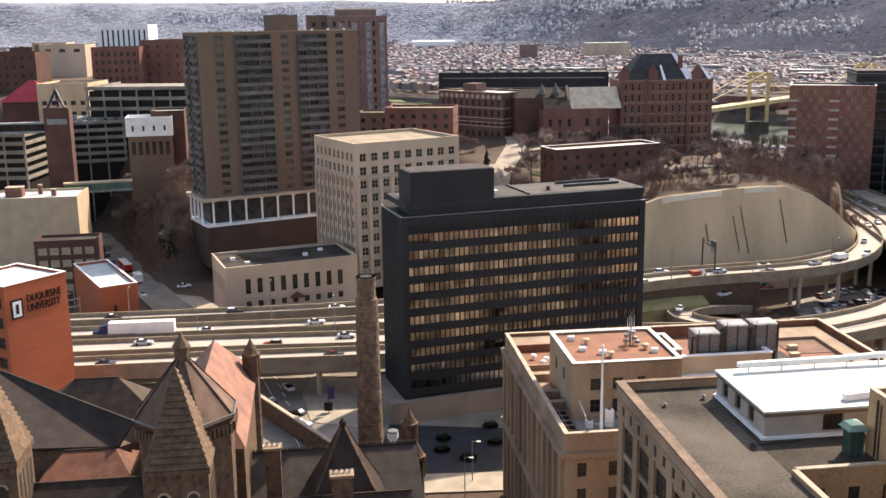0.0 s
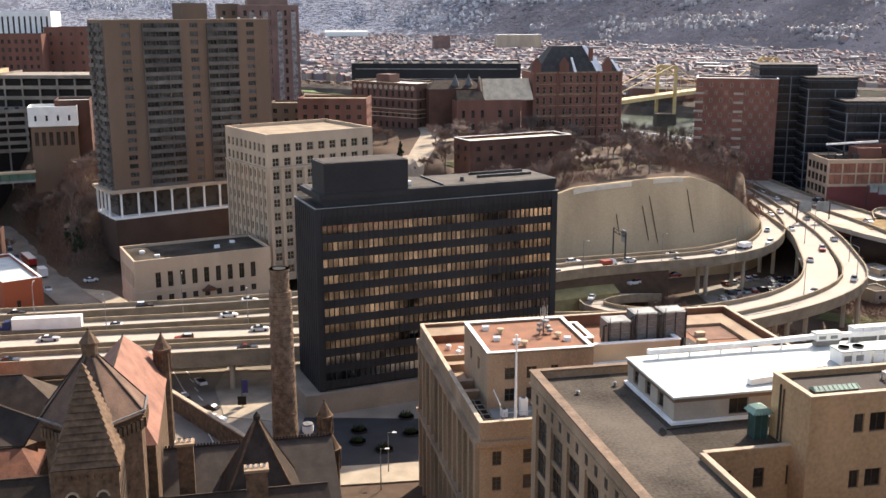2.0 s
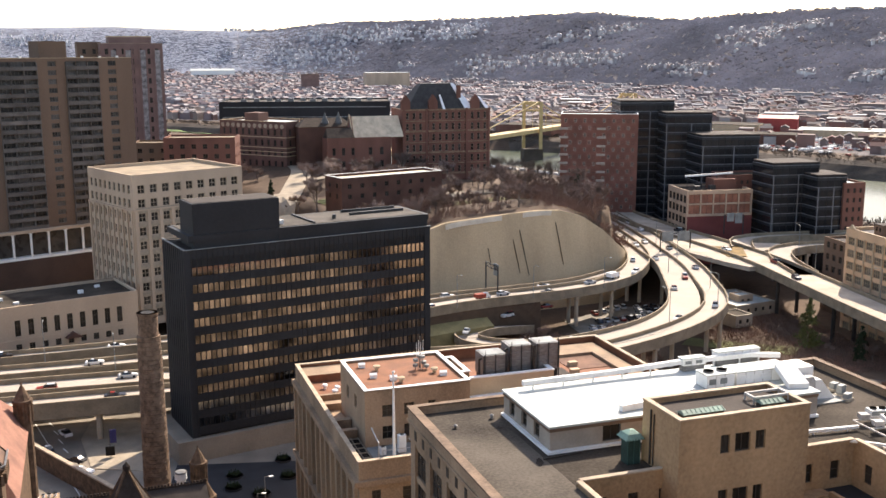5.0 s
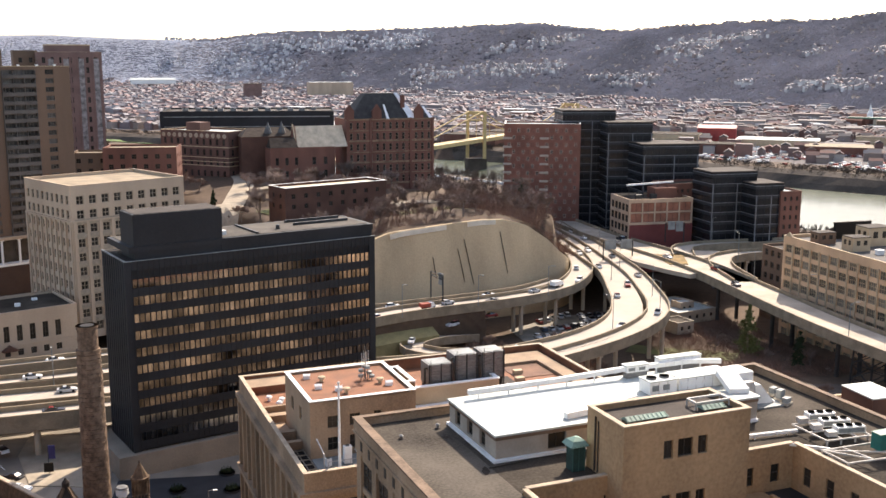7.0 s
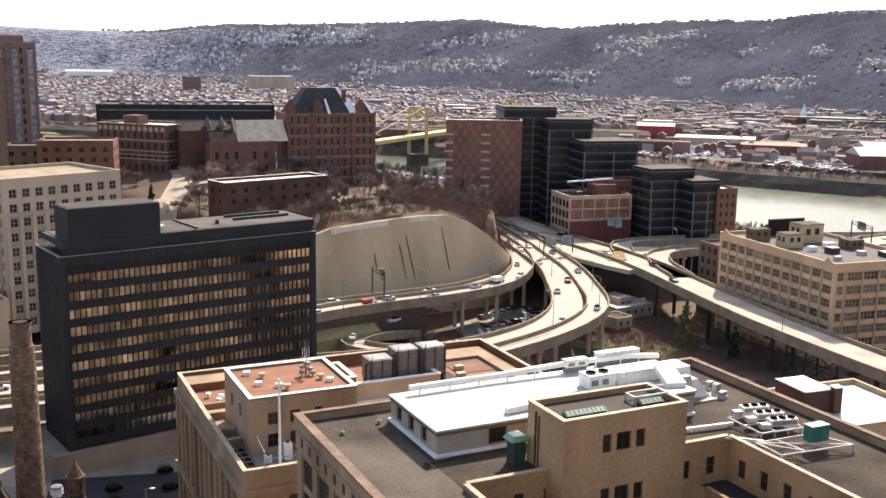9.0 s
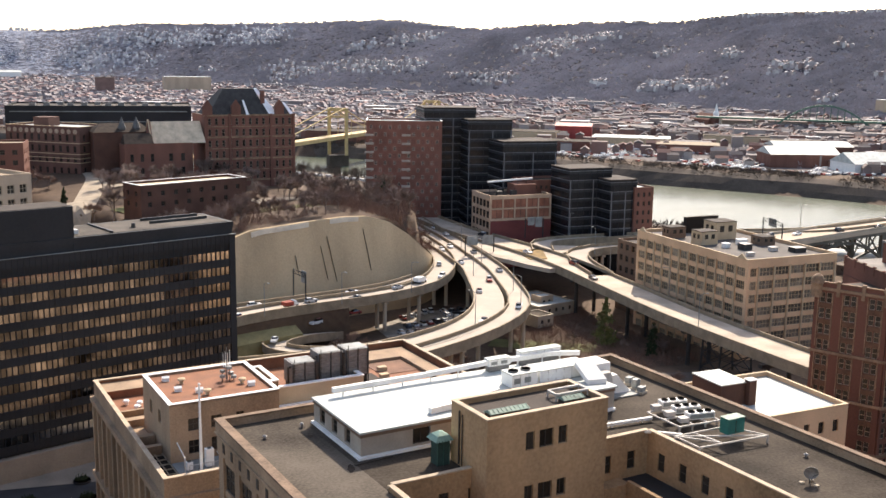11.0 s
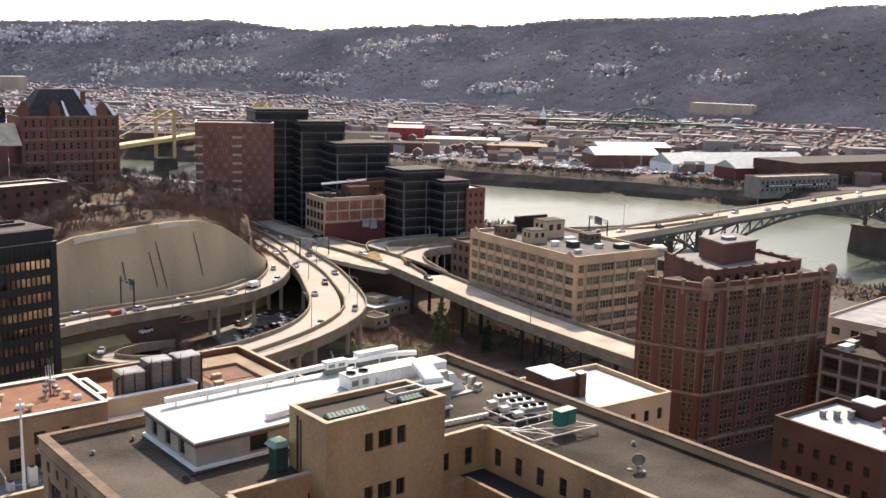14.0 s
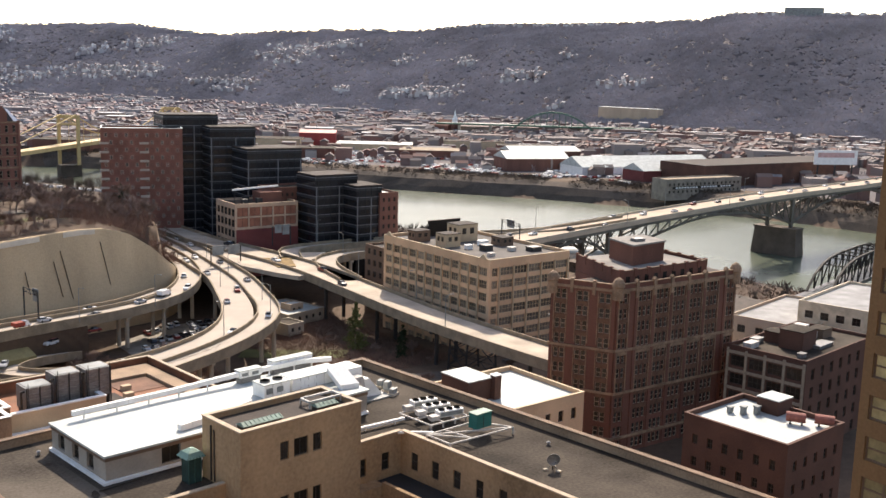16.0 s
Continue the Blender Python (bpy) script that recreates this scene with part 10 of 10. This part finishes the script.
for k in range(3):
    for y in (-4, 4):
        part("brace", Shape().bar((-5.6, y, k * 4.1), (5.4, y, k * 4.1 + 4.1), 0.22).bar((5.6, y, k * 4.1), (-5.4, y, k * 4.1 + 4.1), 0.22), DARK_METAL, tw)
    for x in (-5.4, 5.4):
        part("brace", Shape().bar((x, -4, k * 4.1), (x, 4, k * 4.1 + 4.1), 0.22).bar((x, 4, k * 4.1), (x, -4, k * 4.1 + 4.1), 0.22), DARK_METAL, tw)

# roofs on the right: bulkheads, tanks and the warehouse's roof houses
def roof_box(name, x, y, z, yaw, w, d, h, m, label, category="bulkhead", cap=None):
    t = thing(name, x, y, z, yaw, label, category, "roof bulkheads")
    part("body", Shape().box(0, 0, 0, w, d, h), m, t)
    part("cap", Shape().box(-0.12, -0.12, h, w + 0.12, d + 0.12, h + 0.2), cap or m, t)
    return t


roof_box("roof_bulkhead", 114.6, 142.5, 23.8, 2, 6.0, 8.0, 4.0, BRICK_DARK, "dark red brick roof bulkhead with a chimney", cap=WHITE_ROOF)
roof_box("chimney", 120.2, 141.6, 23.8, 2, 1.6, 1.4, 4.6, BRICK_DARK, "dark brick roof chimney", "chimney", cap=WHITE_PAINT)
roof_box("roof_bulkhead", 151.8, 102.0, 26.3, 4, 4.6, 4.2, 2.6, BRICK_DARK, "dark brick bulkhead with a white cap", cap=WHITE_ROOF)
for k in range(2):
    t = thing("roof_tank", 150.2 + k * 3.0, 99.2 - k * 3.6, 26.4, -60, "rusty red cylindrical roof tank on saddles", "tank", "red roof tanks")
    n, s = 14, Shape()
    ring = [(0.85 * math.cos(2 * math.pi * i / n), 1.2 + 0.85 * math.sin(2 * math.pi * i / n)) for i in range(n)]
    s.add([(0, y, z) for y, z in ring] + [(3.2, y, z) for y, z in ring], [tuple(range(n)), tuple(range(2 * n - 1, n - 1, -1))] + [(i, n + i, n + (i + 1) % n, (i + 1) % n) for i in range(n)])
    part("drum", s, mat("rust_red_paint", (0.27, 0.1, 0.075), 0.7, 0.3, 0.8, 4.0, 0.1), t)
    for u in (0.6, 2.5):
        part("saddle", Shape().box(u, -0.6, 0, u + 0.25, 0.6, 0.8), DARK_METAL, t)
for i in range(5):
    roof_box("roof_unit", 146.0 + i * 1.1, 107.6 - (i % 2) * 1.4 - i * 0.6, 26.3, 4, 0.9, 0.8, 1.0 + 0.4 * (i % 2), STEEL_GREY, "grey roof fan unit", "air conditioner")
for u, v, w, d, h, m in ((5, 27, 6, 5, 4.0, CREAM), (15, 33, 8, 6, 5.5, CREAM), (22, 20, 5, 5, 2.6, BRICK_BROWN), (12, 16, 3, 3, 1.6, DARK_METAL), (24, 8, 4, 3, 1.2, DARK_METAL), (3, 40, 6, 4, 3.4, BRICK_BROWN), (17, 24, 3, 2, 1.4, WHITE_PAINT), (9, 21, 2, 1.6, 1.2, WHITE_PAINT), (26, 27, 3, 2, 1.3, WHITE_PAINT), (19, 12, 2, 2, 1.0, WORN_WHITE), (7, 8, 2, 1.4, 0.9, WORN_WHITE), (14, 47, 13, 1.0, 5.0, INK)):
    c, s = math.cos(radians(1.2)), math.sin(radians(1.2))
    rh = roof_box("roof_house", 185.5 + u * c - v * s, 222.8 + u * s + v * c, 30.2, 1.2, w, d, h, m, "small rooftop plant house", cap=DARK_ROOF if h > 2 else None)
    if m in (CREAM, BRICK_BROWN):
        for k in range(2):
            part("window", Shape().box(w * (0.2 + 0.4 * k), -0.06, h * 0.45, w * (0.4 + 0.4 * k), -0.002, h * 0.8), GLASS, rh)
            part("window", Shape().box(-0.06, d * (0.2 + 0.4 * k), h * 0.45, -0.002, d * (0.4 + 0.4 * k), h * 0.8), GLASS, rh)
roof_box("roof_bulkhead", 210, 136, 21.2, 8, 7, 6, 4.5, BRICK_DARK, "dark brick roof bulkhead", cap=GRAVEL_ROOF)
roof_box("roof_unit", 219, 141, 21.2, 8, 6, 5, 1.6, WORN_WHITE, "white roof plant unit", "air conditioner")
c8, s8 = math.cos(radians(8)), math.sin(radians(8))
for u, v, w, d, h, m in ((2, 15, 4, 2, 1.2, WORN_WHITE), (8, 16.5, 3, 2, 1.0, GALV), (12, 13, 4, 4, 2.6, BRICK_DARK), (15, 4, 7, 3, 0.6, GALV), (25, 8, 5, 4, 2.2, BRICK_BROWN), (29, 15, 3, 3, 1.2, WORN_WHITE), (4, 3, 2, 1.4, 0.9, GALV)):
    roof_box("roof_unit", 201.5 + u * c8 - v * s8, 129.0 + u * s8 + v * c8, 21.2, 8, w, d, h, m, "roof plant box on the loft building", "air conditioner", cap=GRAVEL_ROOF if h > 1.5 else None)
PALE_MEMBRANE = mat("pale_grey_membrane", (0.27, 0.265, 0.255), 0.85, 0.3, 0.2, 3.0, 0.1)
for x, y, yaw, w, d, h, m in ((250, 160, 12, 40, 24, 15.5, TAN_STONE), (262, 150, 12, 40, 20, 21, SLATE_PALE), (228, 176, 6, 14, 20, 8, CONCRETE)):
    simple_block("pale_block", x, y, yaw, w, d, -4, h, m, PALE_MEMBRANE, "pale grey block with a grey roof near the river", "building", even(1, w - 1, 7, 2.4), even(1, d - 1, 4, 2.4), storeys(h - 0.6, max(1, int(h / 5)), 4.6, 2.2))
simple_block("loft_annex", 191.5, 277.5, 1.2, 12.5, 20, -3, 23.5, BRICK_BROWN, DARK_ROOF, "narrow brown brick annex of the warehouse", "building", even(0.6, 12, 4, 1.6), even(0.6, 21.4, 6, 1.8), storeys(24, 6, 3.9, 2.0))
shed = thing("store_shed", 327.3, 343.1, -3.5, -30, "long white shed with a rounded roof near the river", "shed")
part("wall", Shape().box(0, 0, 0, 24, 9, 5.0), WHITE_PAINT, shed)
arc = [(4.6 - 4.9 * math.cos(math.pi * i / 10), 5.0 + 2.4 * math.sin(math.pi * i / 10)) for i in range(11)]
part("roof", Shape().add([(u, y, z) for u in (-0.3, 24.3) for y, z in arc], [tuple(range(11)), tuple(range(21, 10, -1))] + [(i, i + 11, (i + 1) % 11 + 11, (i + 1) % 11) for i in range(11)]), WHITE_ROOF, shed, "rounded white sheet roof")
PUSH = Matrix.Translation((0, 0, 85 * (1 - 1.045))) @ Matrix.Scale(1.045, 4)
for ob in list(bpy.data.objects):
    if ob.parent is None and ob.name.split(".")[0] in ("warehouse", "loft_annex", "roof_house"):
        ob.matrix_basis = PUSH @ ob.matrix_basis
# the tower that edges into view on the right, and the one that holds the camera's window
OCHRE = mat("ochre_brick", (0.2, 0.115, 0.055), 0.88, 0.25, 0.15, 4.0, 0.2, streak=0.3)
edge = thing("office_tower", 76.75, 19.1, 0, -4, "ochre brick office tower with pale window strips", "office building")
facade(edge, "left", 22, 26, 0, 96, [(0.85 + 4.9 * i, 4.0) for i in range(5)], [(3 + 3.6 * k, 2.1) for k in range(25)], OCHRE, BRICK_BROWN, mat("yellow_blinds", (0.33, 0.26, 0.13), 0.6, 0.3, 0.5, 3.0, 0.0, obj=0.4), nx=2, ny=2, bar=0.14, split=False)
shell(edge, 22, 26, 0, 96, DARK_ROOF, OCHRE, ("front", "right", "back"), 1.0)
home = thing("tall_block", -30, -32, 0, 6, "plain limestone tower that holds the viewpoint", "office building")
part("mass", Shape().box(0, 0, -1, 62, 27.5, 100), LIMESTONE, home)
